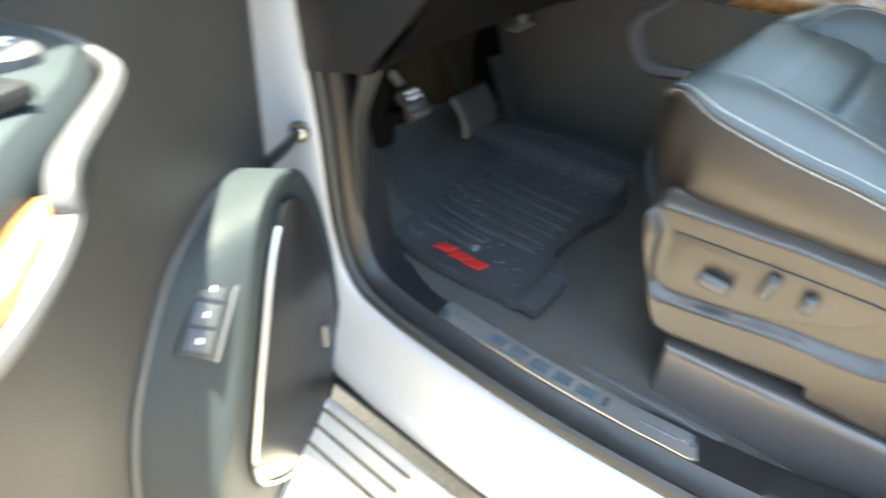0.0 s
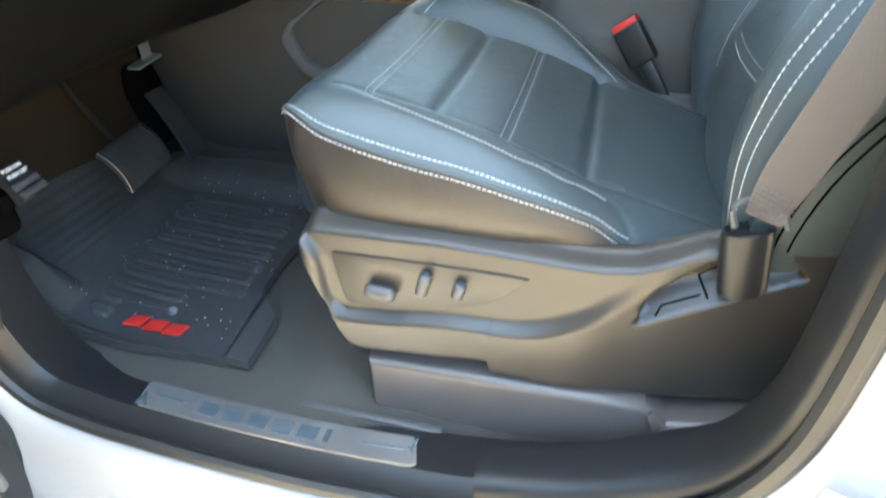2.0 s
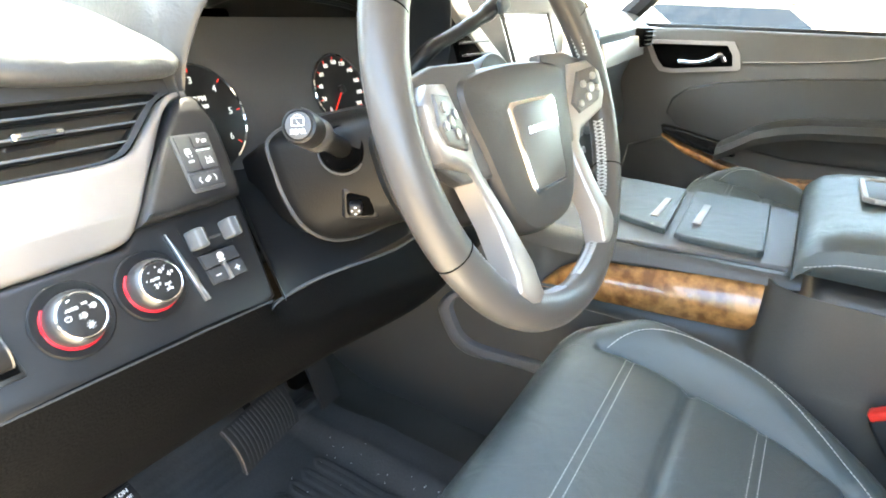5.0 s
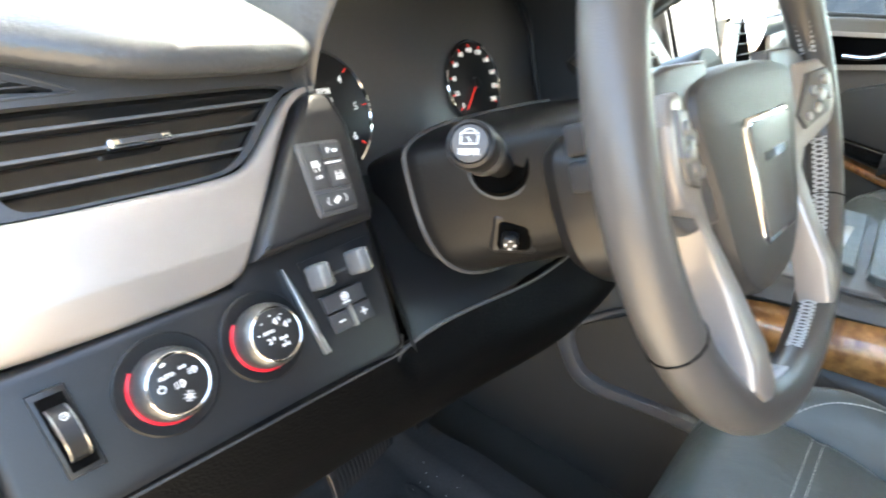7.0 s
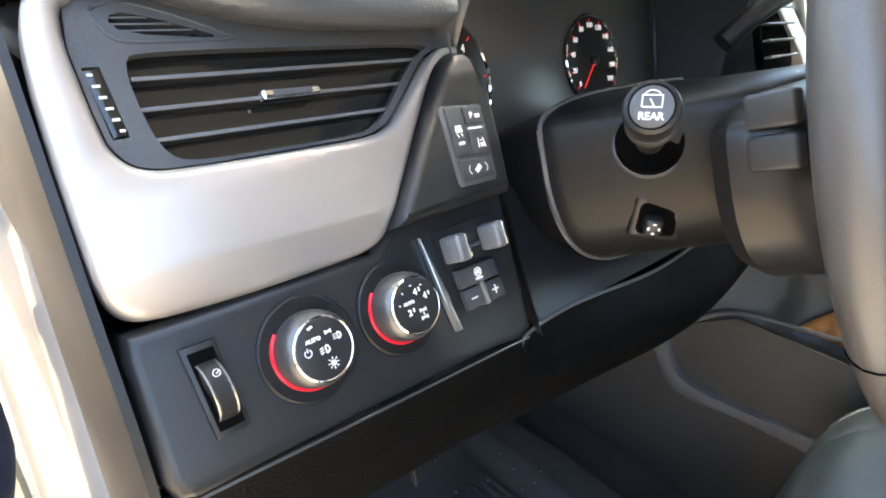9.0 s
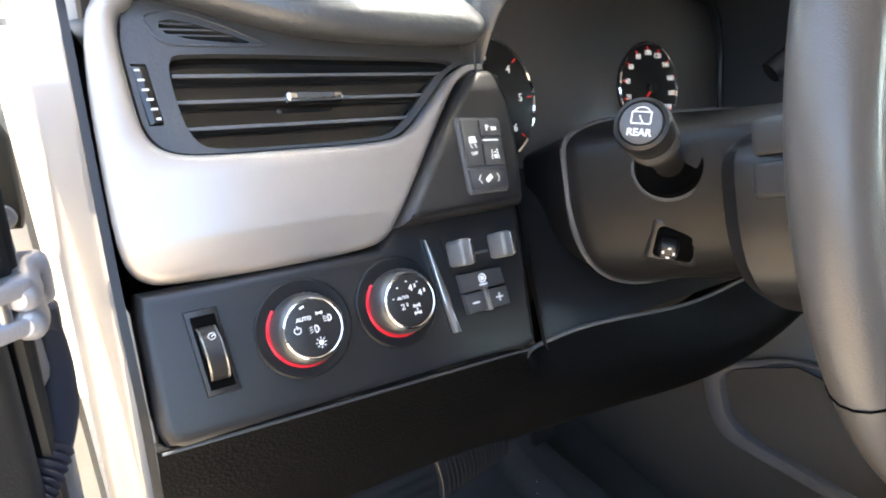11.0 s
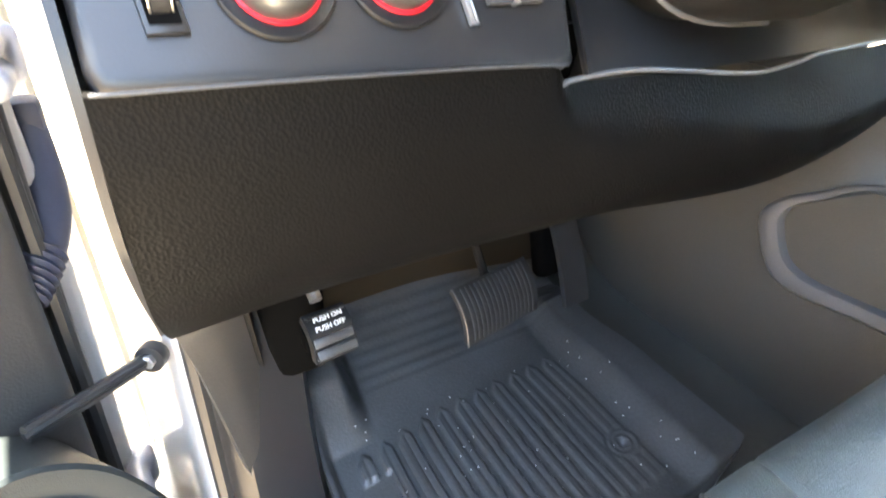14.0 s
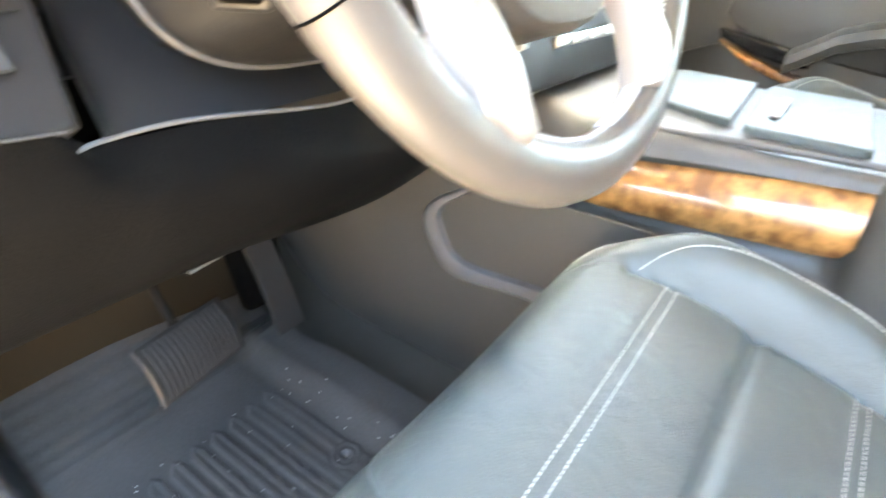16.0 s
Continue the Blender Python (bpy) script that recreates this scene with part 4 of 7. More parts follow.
for nm, pts in (("button", [(-0.4105, 1.3395), (-0.3975, 1.3390), (-0.3985, 1.3135), (-0.4115, 1.3140)]), ("button", [(-0.3965, 1.3388), (-0.3810, 1.3380), (-0.3815, 1.3290), (-0.3968, 1.3298)]),
                ("button", [(-0.3970, 1.3260), (-0.3815, 1.3252), (-0.3830, 1.3128), (-0.3980, 1.3135)]), ("button", [(-0.4115, 1.3120), (-0.3830, 1.3108), (-0.3845, 1.3008), (-0.4110, 1.3012)])):
    part(nm, pplate(pts, 0.0018, q, 0.0006), BUTTON, switch_panel)
so = pp(-0.4045, 1.3265, q + 0.0018)
part("symbol", merge(mark(so, 0, 0.0030, 0.0048, 0.0018), mark(so, 0, 0.0008, 0.0056, 0.0022), mark(so, -0.0016, -0.0020, 0.0007, 0.0026, 25), mark(so, 0.0016, -0.0020, 0.0007, 0.0026, 25)), INK, switch_panel)
part("symbol", words("OFF", 0.0030, pp(-0.4048, 1.3205, q + 0.0018), DT, bold=0.00005), INK, switch_panel)
part("symbol", merge(words("P", 0.0052, pp(-0.3915, 1.3340, q + 0.0018), DT, bold=0.0001), mark(pp(-0.3865, 1.3335, q + 0.0018), 0, 0, 0.004, 0.0022)), INK, switch_panel)
part("light_bar", pplate([(-0.3955, 1.3282), (-0.3840, 1.3276), (-0.3840, 1.3268), (-0.3955, 1.3272)], 0.0012, q, 0), INK, switch_panel)
so = pp(-0.3895, 1.3193, q + 0.0018)
part("symbol", merge(mark(so, -0.0020, 0, 0.0007, 0.0062, -8), mark(so, 0.0026, 0, 0.0007, 0.0062, 8), mark(so, 0.0004, 0.0012, 0.0018, 0.0007), mark(so, 0.0006, -0.0015, 0.0024, 0.0024)), INK, switch_panel)
so = pp(-0.3975, 1.3063, q + 0.0018)
part("symbol", merge(mark(so, 0, 0, 0.0055, 0.0030, 35), mark(so, -0.0070, 0.0013, 0.0006, 0.0032, -30), mark(so, -0.0070, -0.0013, 0.0006, 0.0032, 30), mark(so, 0.0072, 0.0013, 0.0006, 0.0032, 30), mark(so, 0.0072, -0.0013, 0.0006, 0.0032, -30)), INK, switch_panel)

brake_unit = thing("trailer_brake_control", dp(-0.404, 1.25), "black brake controller with two squeeze levers", "switch panel")
part("lever_slot", dplate([(-0.428, 1.2715), (-0.372, 1.2730), (-0.372, 1.2520), (-0.425, 1.2500)], 0.001, 0.0), SMOOTH, brake_unit)
for x in (-0.4205, -0.3885):
    lv = part("lever", box(dp(x, 1.2608, 0.008), (0.0100, 0.0165, 0.016), 0.0025, 3, DT @ Matrix.Rotation(radians(8), 3, "Y")), LEVER, brake_unit, "grey squeeze lever")
    part("bright_edge", box(dp(x + 0.0040, 1.2608, 0.0140), (0.0026, 0.0145, 0.0045), 0.001, 2, DT @ Matrix.Rotation(radians(8), 3, "Y")), CHROME, lv)
part("link", box(dp(-0.4045, 1.2590, 0.002), (0.018, 0.002, 0.002), 0.0005, 1, DT), GREY, brake_unit)
part("button", dplate([(-0.4222, 1.2490), (-0.3895, 1.2486), (-0.3880, 1.2388), (-0.4212, 1.2388)], 0.004, 0.0, 0.0008), BUTTON, brake_unit)
part("button", dplate([(-0.4212, 1.2378), (-0.4060, 1.2378), (-0.4052, 1.2268), (-0.4200, 1.2268)], 0.004, 0.0, 0.0008), BUTTON, brake_unit)
part("button", dplate([(-0.4030, 1.2378), (-0.3880, 1.2378), (-0.3868, 1.2268), (-0.4022, 1.2268)], 0.004, 0.0, 0.0008), BUTTON, brake_unit)
part("divider", dplate([(-0.4060, 1.2398), (-0.4032, 1.2398), (-0.4022, 1.2262), (-0.4050, 1.2262)], 0.0052, 0.0, 0.0005), STEEL, brake_unit)
so = dp(-0.4055, 1.2438, 0.0042)
part("symbol", merge(arc(so, 0, 0.0010, 0.0026, 0, 360, 0.0005), mark(so, 0, 0.001, 0.0026, 0.0026), mark(so, 0, -0.0030, 0.0062, 0.0013)), INK, brake_unit)
part("symbol", mark(dp(-0.4135, 1.2322, 0.0042), 0, 0, 0.0052, 0.0010), INK, brake_unit)
so = dp(-0.3950, 1.2322, 0.0042)
part("symbol", merge(mark(so, 0, 0, 0.0054, 0.0010), mark(so, 0, 0, 0.0010, 0.0054)), INK, brake_unit)
# paler cord paints the highlight along the knee panel's lip
part("edge_light", tube(spl([(-0.372, 0.418, 1.1845), (-0.355, 0.4255, 1.1848), (-0.31, 0.428, 1.1855), (-0.26, 0.4285, 1.1812), (-0.21, 0.4280, 1.1752), (-0.165, 0.4275, 1.1722), (-0.13, 0.4250, 1.1765), (-0.105, 0.4225, 1.1822), (-0.05, 0.4200, 1.1860), (0.02, 0.4185, 1.1882)], 6), 0.0016, 8), RIMGREY, dashboard)
part("seam", tube(spl([(-0.600, 0.4155, 1.2045), (-0.50, 0.411, 1.2035), (-0.42, 0.4095, 1.2010), (-0.376, 0.4095, 1.1985)], 8), 0.0008, 6), BUTTON, dashboard)
part("end_cap", thicken(patch([[(-0.606, 0.53, 1.40), (-0.607, 0.46, 1.29), (-0.606, 0.425, 1.205), (-0.606, 0.44, 1.12), (-0.60, 0.56, 0.985)], [(-0.603, 0.70, 1.42), (-0.602, 0.70, 1.29), (-0.60, 0.70, 1.205), (-0.598, 0.70, 1.12), (-0.595, 0.68, 0.96)]], 6, 3), 0.004), SMOOTH, dashboard)
part("lower_shelf", patch([[(-0.361, 0.4085, 1.192), (-0.361, 0.4330, 1.235), (-0.361, 0.460, 1.284), (-0.362, 0.50, 1.296)], [(-0.335, 0.428, 1.186), (-0.332, 0.465, 1.235), (-0.332, 0.50, 1.270), (-0.335, 0.60, 1.275)],
                           [(-0.20, 0.43, 1.180), (-0.20, 0.49, 1.225), (-0.20, 0.53, 1.255), (-0.20, 0.60, 1.265)], [(0.06, 0.42, 1.19), (0.06, 0.48, 1.225), (0.06, 0.53, 1.255), (0.06, 0.60, 1.265)]], 6, 6), SMOOTH, dashboard)

# ---- instruments ----
CN = V(0, -0.95, 0.31)
CT = frame_of(CN)
CO = V(-0.18, 0.592, 1.33)


def cp(x, z, d=0.0):
    k = (z - CO.z) / CT[2][1]
    return CO + CT @ V(x - CO.x, k, d)


cluster = thing("instrument_cluster", CO, "dark instrument cluster with two round gauges", "instrument cluster")
part("panel", box(CO - CN * 0.012 + V(0.055, 0, 0), (0.55, 0.20, 0.02), 0.004, 2, CT), LENS, cluster, "instrument lens greyed with painted glare")
part("bezel", tube(spl([cp(-0.372, 1.26, 0.012), cp(-0.366, 1.34, 0.02), cp(-0.340, 1.412, 0.02), cp(-0.26, 1.436, 0.02), cp(-0.15, 1.44, 0.02), cp(-0.03, 1.43, 0.02), cp(0.028, 1.40, 0.02), cp(0.04, 1.30, 0.012)], 6), 0.004, 8), SMOOTH, cluster)


def gauge(x, z, r, rn, nums, size, needle):
    o = cp(x, z, 0.002)
    g = part("gauge", lathe([(r, -0.004), (r, 0.0), (r - 0.002, 0.0005)], o, CT, 48), SMOOTH, cluster, "round dial with white figures")
    part("ring", arc(o, 0, 0, r, -55, 235, 0.0016, CT, 60), CHROME, g)
    for txt, a in nums:
        part("figure", words(txt, size, o + CT @ V(rn * math.cos(radians(a)), rn * math.sin(radians(a)), 0.0012), CT, bold=0.00005), DIALS, g)
        part("tick", box(o + CT @ V((r - 0.006) * math.cos(radians(a)), (r - 0.006) * math.sin(radians(a)), 0.0012), (0.005, 0.0011, 0.0003), 0, 1, CT @ Matrix.Rotation(radians(a), 3, "Z")), NEEDLE, g)
    a = radians(needle)
    part("needle", box(o + CT @ V(0.4 * r * math.cos(a), 0.4 * r * math.sin(a), 0.004), (0.8 * r, 0.0018, 0.0008), 0.0003, 1, CT @ Matrix.Rotation(a, 3, "Z")), NEEDLE, g)
    part("boss", lathe([(0.006, 0.001), (0.006, 0.005), (0.004, 0.006)], o, CT, 20), SMOOTH, g)
    return g


tach = gauge(-0.296, 1.3245, 0.056, 0.039, [(str(n), 214 - 42 * n) for n in range(7)], 0.0100, 214)
part("figure", words("RPM", 0.0078, cp(-0.290, 1.343, 0.0035), CT, bold=0.0001), DIALS, tach)
part("figure", words("x1000", 0.0062, cp(-0.290, 1.335, 0.0035), CT, bold=0.0001), DIALS, tach)
gauge(-0.073, 1.332, 0.047, 0.0365, [(str(n), 220 - 1.28 * n) for n in range(0, 201, 20)], 0.0078, 228)

# ---- steering column ----
column = thing("steering_column", (-0.205, 0.42, 1.30), "black steering column shroud with control stalks", "steering column")
AX, CC = V(0, 0.940, -0.342), V(-0.180, 0.254, 1.384)
CF = frame_of(-AX)


def shroud_ring(s, hw, up, dn, n=48, grow=0.0):
    out = []
    for j in range(n):
        a = 2 * math.pi * j / n
        ca, sa = math.cos(a), math.sin(a)
        out.append(CC + AX * s + CF @ V((hw + grow) * math.copysign(abs(ca) ** 0.62, ca), (up + grow if sa > 0 else dn + grow) * math.copysign(abs(sa) ** 0.62, sa), 0))
    return out


sh = loft([shroud_ring(*q) for q in ((0.060, 0.045, 0.012, 0.050), (0.074, 0.075, 0.017, 0.085), (0.10, 0.088, 0.019, 0.093), (0.142, 0.107, 0.021, 0.098), (0.18, 0.122, 0.023, 0.101), (0.212, 0.134, 0.026, 0.104), (0.222, 0.138, 0.028, 0.106), (0.232, 0.134, 0.026, 0.102), (0.30, 0.11, 0.015, 0.09))], closed=True, caps=True)
bmesh.ops.recalc_face_normals(sh, faces=sh.faces)
part("shroud", sh, SHROUD, column, "black plastic column shroud", 50)
part("shroud_lip", tube(shroud_ring(0.223, 0.138, 0.028, 0.106)[9:37], 0.0024, 6), GREY, column)
part("collar", lathe([(0.034, 0.0), (0.035, 0.01), (0.037, 0.028), (0.036, 0.03)], CC + AX * 0.075, CF, 40), SMOOTH, column)
SB, SE = V(-0.290, 0.398, 1.320), V(-0.386, 0.353, 1.361)
SD = (SE - SB).normalized()
ST = frame_of(SD)
part("stalk_boot", lathe([(0.022, 0.0), (0.0225, 0.012), (0.020, 0.018), (0.017, 0.016)], SB - SD * 0.012, ST, 32), DARK, column)
part("boot_ring", lathe([(0.0226, 0.008), (0.0242, 0.011), (0.0228, 0.0130)], SB - SD * 0.012, ST, 36), GREY, column)
stalk = part("stalk", lathe([(0.009, 0.0), (0.0085, 0.03), (0.0095, 0.055), (0.0125, 0.075), (0.0125, 0.083)], SB, ST, 28), SMOOTH, column, "black wiper stalk")
L = (SE - SB).length
part("stalk_ring", lathe([(0.0125, L - 0.044), (0.0135, L - 0.042), (0.0135, L - 0.030), (0.0125, L - 0.028)], SB, ST, 28), GREY, stalk)
part("stalk_cap", lathe([(0.0112, L - 0.026), (0.0133, L - 0.022), (0.0136, L - 0.006), (0.0126, L - 0.001), (0.0108, L), (0.0099, L - 0.0012)], SB, ST, 36), SMOOTH, stalk)
part("end_button", lathe([(0.0099, L - 0.002), (0.0097, L + 0.0004), (0.0090, L + 0.0008)], SB, ST, 32), GREY, stalk, "grey end button")
ET = frame_of(SD) @ Matrix.Rotation(radians(6), 3, "Z")
part("symbol", words("REAR", 0.0048, SE + ET @ V(0, -0.0046, 0.0011), ET, bold=0.0001), INK, stalk)
eo = SE + SD * 0.0011
part("symbol", merge(arc(eo, 0, 0.0032, 0.0042, 30, 150, 0.0003, ET), *[box(eo + ET @ V(x, y, 0), (w, h, 0.0003), 0, 1, ET) for x, y, w, h in ((0, 0.0052, 0.0088, 0.0006), (0, -0.0003, 0.0088, 0.0006), (-0.0044, 0.0025, 0.0006, 0.0056), (0.0044, 0.0025, 0.0006, 0.0056))],
                     box(eo + ET @ V(0.0002, 0.0014, 0), (0.0006, 0.0046, 0.0003), 0, 1, ET @ Matrix.Rotation(radians(30), 3, "Z"))), INK, stalk)
jn = V(-0.78, -0.60, -0.15).normalized()
JT = frame_of(jn)
jo = V(-0.280, 0.387, 1.269)
jp = part("tilt_switch", box(jo, (0.036, 0.034, 0.010), 0.007, 3, JT), SMOOTH, column, "wheel tilt joystick")
part("inner_frame", box(jo + jn * 0.004, (0.026, 0.024, 0.009), 0.005, 3, JT), DARK, jp)
part("lever", box(jo + jn * 0.012 + JT @ V(-0.004, 0, 0), (0.012, 0.012, 0.012), 0.003, 3, JT), SMOOTH, jp)
je = jo + jn * 0.0185 + JT @ V(-0.004, 0, 0)
part("symbol", merge(*[box(je + JT @ V(x, y, 0), (0.0022, 0.0014, 0.0003), 0, 1, JT @ Matrix.Rotation(radians(a), 3, "Z")) for x, y, a in ((0.0034, 0, 90), (-0.0034, 0, 90), (0, 0.0034, 0), (0, -0.0034, 0))]), INK, jp)

gear = part("gear_lever", tube(spl([(-0.150, 0.425, 1.372), (-0.125, 0.412, 1.398), (-0.080, 0.402, 1.416), (-0.035, 0.398, 1.432), (-0.005, 0.396, 1.446)], 6), [0.009] * 8 + [0.0078] * 6 + [0.0085] * 5 + [0.0105] * 4 + [0.0110, 0.009], 16), SMOOTH, column, "black column gear lever")
part("shift_button", box((-0.014, 0.382, 1.446), (0.024, 0.008, 0.018), 0.003, 3, Matrix.Rotation(radians(-24), 3, "Y")), GREY, gear)

# ---- steering wheel details ----
def wplate(pts, depth, d, r, smooth=0):
    q = [(p.x, p.y) for p in spl([(x, y, 0) for x, y in pts], smooth, closed=True)] if smooth else pts
    return prism(q, depth, HC + WN * d, WT, r, 3)


SPOKE = [(-0.147, 0.016), (-0.163, 0.002), (-0.164, -0.022), (-0.155, -0.038), (-0.132, -0.046), (-0.113, -0.052), (-0.104, -0.065), (-0.101, -0.101), (-0.106, -0.140), (-0.109, -0.154), (-0.095, -0.168), (-0.083, -0.172), (-0.073, -0.168),
         (-0.077, -0.137), (-0.080, -0.098), (-0.084, -0.065), (-0.091, -0.040), (-0.103, -0.008), (-0.115, 0.016)]


def dished(bm, inner=-0.020):
    """Tips the inner ends of a spoke back towards the hub."""
    for v in bm.verts:
        q = WT.transposed() @ (v.co - HC)
        v.co += WN * inner * max(0.0, min(1.0, (0.165 - abs(q.x)) / 0.075)) * max(0.0, min(1.0, (q.y + 0.14) / 0.08))
    return bm


part("spoke", dished(wplate(SPOKE, 0.024, -0.020, 0.005)), SILVER, steering_wheel, "satin silver spoke")
part("spoke", dished(wplate([(-x, y) for x, y in SPOKE[::-1]], 0.024, -0.020, 0.005)), SILVER, steering_wheel, "satin silver spoke")
ARM = [(-0.158, 0.020), (-0.162, -0.030), (-0.12, -0.060), (-0.06, -0.065), (-0.06, 0.030), (-0.12, 0.030)]
part("spoke_back", wplate(ARM, 0.012, -0.026, 0.003), WRAP, steering_wheel)
part("spoke_back", wplate([(-x, y) for x, y in ARM[::-1]], 0.012, -0.026, 0.003), WRAP, steering_wheel)
for s in (-1, 1):
    pod = part("button_pod", dished(wplate([(s * -0.150, 0.008), (s * -0.154, -0.014), (s * -0.146, -0.028), (s * -0.112, -0.036), (s * -0.103, -0.024), (s * -0.122, 0.006)][::s], 0.006, 0.001, 0.002)), PLATE, steering_wheel, "wheel button pad")
    for bx, by, br in ((-0.142, -0.002, 0.0040), (-0.135, -0.013, 0.0052), (-0.146, -0.015, 0.0034), (-0.124, -0.008, 0.0040), (-0.128, -0.022, 0.0043), (-0.114, -0.027, 0.0036)):
        part("button", dished(lathe([(br, 0.0), (br, 0.0022), (br * 0.75, 0.003)], hp(s * bx, by, 0.0065), WT, 16)), STEEL, pod)
BAD = [(-0.046, -0.014), (-0.040, -0.009), (0.040, -0.009), (0.046, -0.014), (0.036, -0.084), (0.030, -0.091), (-0.030, -0.091), (-0.036, -0.084)]
bd = -0.0070
badge = part("badge", wplate(BAD, 0.0048, bd, 0.0020), CHROME, steering_wheel, "chrome-framed badge plate")
part("badge_plate", wplate([(x * 0.89, -0.050 + (y + 0.050) * 0.91) for x, y in BAD], 0.0054, bd, 0.0006), PLATE, badge)
for i in range(6):
    part("emblem_bar", box(hp(-0.020 + i * 0.0080, -0.036, bd + 0.0058), (0.0058, 0.0065, 0.0012), 0.0004, 1, WT), CHROME, badge)


def rim_at(a, b, lift=0.0):
    a, b = radians(a), radians(b)
    return wp((R + (0.0172 + lift) * math.cos(b)) * math.cos(a), (R + (0.0172 + lift) * math.cos(b)) * math.sin(a), (0.0152 + lift) * math.sin(b))


for a in (208, 332, 28, 152):
    part("rim_seam", tube([rim_at(a, b, 0.0002) for b in range(0, 360, 20)], 0.0006, 5, closed=True), DARK, steering_wheel)
for a0, a1 in ((14, 62), (318, 349), (276, 308), (118, 166), (191, 222), (232, 264)):
    zz = []
    n = int((a1 - a0) * 0.7)
    for i in range(n):
        a = a0 + (a1 - a0) * i / n
        zz.append(tube([rim_at(a, 156, 0.0006), rim_at(a + 1.3, 196, 0.0006)], 0.0009, 4))
        zz.append(tube([rim_at(a + 1.3, 156, 0.0006), rim_at(a, 196, 0.0006)], 0.0009, 4))
    part("rim_lacing", merge(*zz), THREAD, steering_wheel, "pale cross-stitch lacing")
rows = []
for dd, hw, up, dn in ((-0.020, 0.085, 0.030, 0.060), (-0.030, 0.105, 0.034, 0.080), (-0.050, 0.120, 0.034, 0.088), (-0.075, 0.126, 0.032, 0.090), (-0.088, 0.118, 0.028, 0.086)):
    rr = []
    for j in range(48):
        a = 2 * math.pi * j / 48
        ca, sa = math.cos(a), math.sin(a)
        rr.append(wp(hw * math.copysign(abs(ca) ** 0.65, ca), (up if sa > 0 else dn) * math.copysign(abs(sa) ** 0.65, sa), dd))
    rows.append(rr)
hbk = part("hub_back", loft(rows, closed=True, caps=True), SMOOTH, steering_wheel, "black back cover of the hub")
for s in (-1, 1):
    part("rear_button", box(wp(s * 0.120, 0.020, -0.052), (0.012, 0.019, 0.026), 0.003, 3, WT), BUTTON, hbk)
    part("rear_button", box(wp(s * 0.121, -0.002, -0.052), (0.012, 0.019, 0.026), 0.003, 3, WT), BUTTON, hbk)


# ---- driver's seat: stitching, backrest, side panel ----
def seat_line(f, n=60):
    return [f(i / n) for i in range(n + 1)]


def cross_stitch(y, u0=-0.69, u1=0.69):
    return stitches(seat_line(lambda t: seat_at(u0 + (u1 - u0) * t, y, 0.0006)), 0.0052, 0.0038, 0.0006)


for y in (0.160, 0.170, 0.000, 0.010):
    part("stitching", cross_stitch(y), THREAD, driver_seat)
for s in (-1, 1):
    sm = SEAMN if s < 0 else SEAMF
    part("stitching", stitches(seat_line(lambda t: seat_at(s * (interp(sm, 0.197 - 0.312 * t) + 0.014), 0.197 - 0.312 * t, 0.0008)), 0.0050, 0.0039, 0.0007), THREAD, driver_seat)
    part("piping", tube(seat_line(lambda t: seat_at(s * 1.0, 0.272 - 0.42 * t, 0.0), 50), 0.0018, 7), LEATHER, driver_seat)
    part("stitching", stitches(seat_line(lambda t: seat_at(s * 0.983, 0.266 - 0.41 * t, 0.0008)), 0.0058, 0.0045, 0.0008), THREAD, driver_seat)
    part("stitching", stitches(seat_line(lambda t: seat_at(s * 1.0, 0.266 - 0.41 * t) + V(s * 0.0040, 0, -0.0040)), 0.0058, 0.0045, 0.0008), THREAD, driver_seat)

BACKY = [(0.86, -0.262), (0.95, -0.250), (1.033, -0.262), (1.138, -0.312), (1.25, -0.362), (1.40, -0.425), (1.55, -0.475), (1.66, -0.51)]
BULGE = [(0.86, 0.010), (0.95, 0.022), (1.04, 0.048), (1.11, 0.072), (1.2, 0.078), (1.30, 0.072), (1.45, 0.045), (1.60, 0.02), (1.66, 0.01)]
BHALF = [(0.86, 0.20), (0.93, 0.235), (1.05, 0.262), (1.2, 0.275), (1.35, 0.268), (1.5, 0.225), (1.60, 0.19), (1.66, 0.15)]


def back_at(u, z, lift=0.0, cx=SX):
    a = abs(u)
    y = interp(BACKY, z)
    if a > 0.58:
        t = (a - 0.58) / 0.42
        y += interp(BULGE, z) * 0.98 * math.sin(math.pi * t * 0.86) ** 0.8 - 0.03 * max(0, t - 0.75) ** 2 * 16 * 0.25
        y -= 0.006 * math.exp(-(t / 0.09) ** 2)
    else:
        y += 0.012 * math.cos(u / 0.58 * math.pi / 2)
        for s in (1.125, 1.27, 1.42):
            y -= 0.007 * math.exp(-((z - s) / 0.008) ** 2)
    return V(cx + u * interp(BHALF, z), y + lift, z + lift * 0.3)


zs = [0.86 + 0.80 * i / 70 for i in range(71)]
bus = [-1 + 2 * i / 50 for i in range(51)]
rows = []
for z in zs:
    f_ = [back_at(u, z) for u in bus]
    hb, yb = interp(BHALF, z), interp(BACKY, z)
    sidepts = []
    for k, (ku, dy) in enumerate(((1.03, 0.0), (1.04, -0.04), (1.02, -0.09), (0.9, -0.13))):
        sidepts.append(V(SX + hb * ku, min(f_[-1].y, yb + 0.02) + dy, z))
    other = [V(2 * SX - p.x, p.y, p.z) for p in sidepts[::-1]]
    rows.append(f_ + sidepts + other)
part("backrest", loft(rows, closed=True, caps=True), LEATHER, driver_seat, "black leather backrest with deep side bolsters", 60)
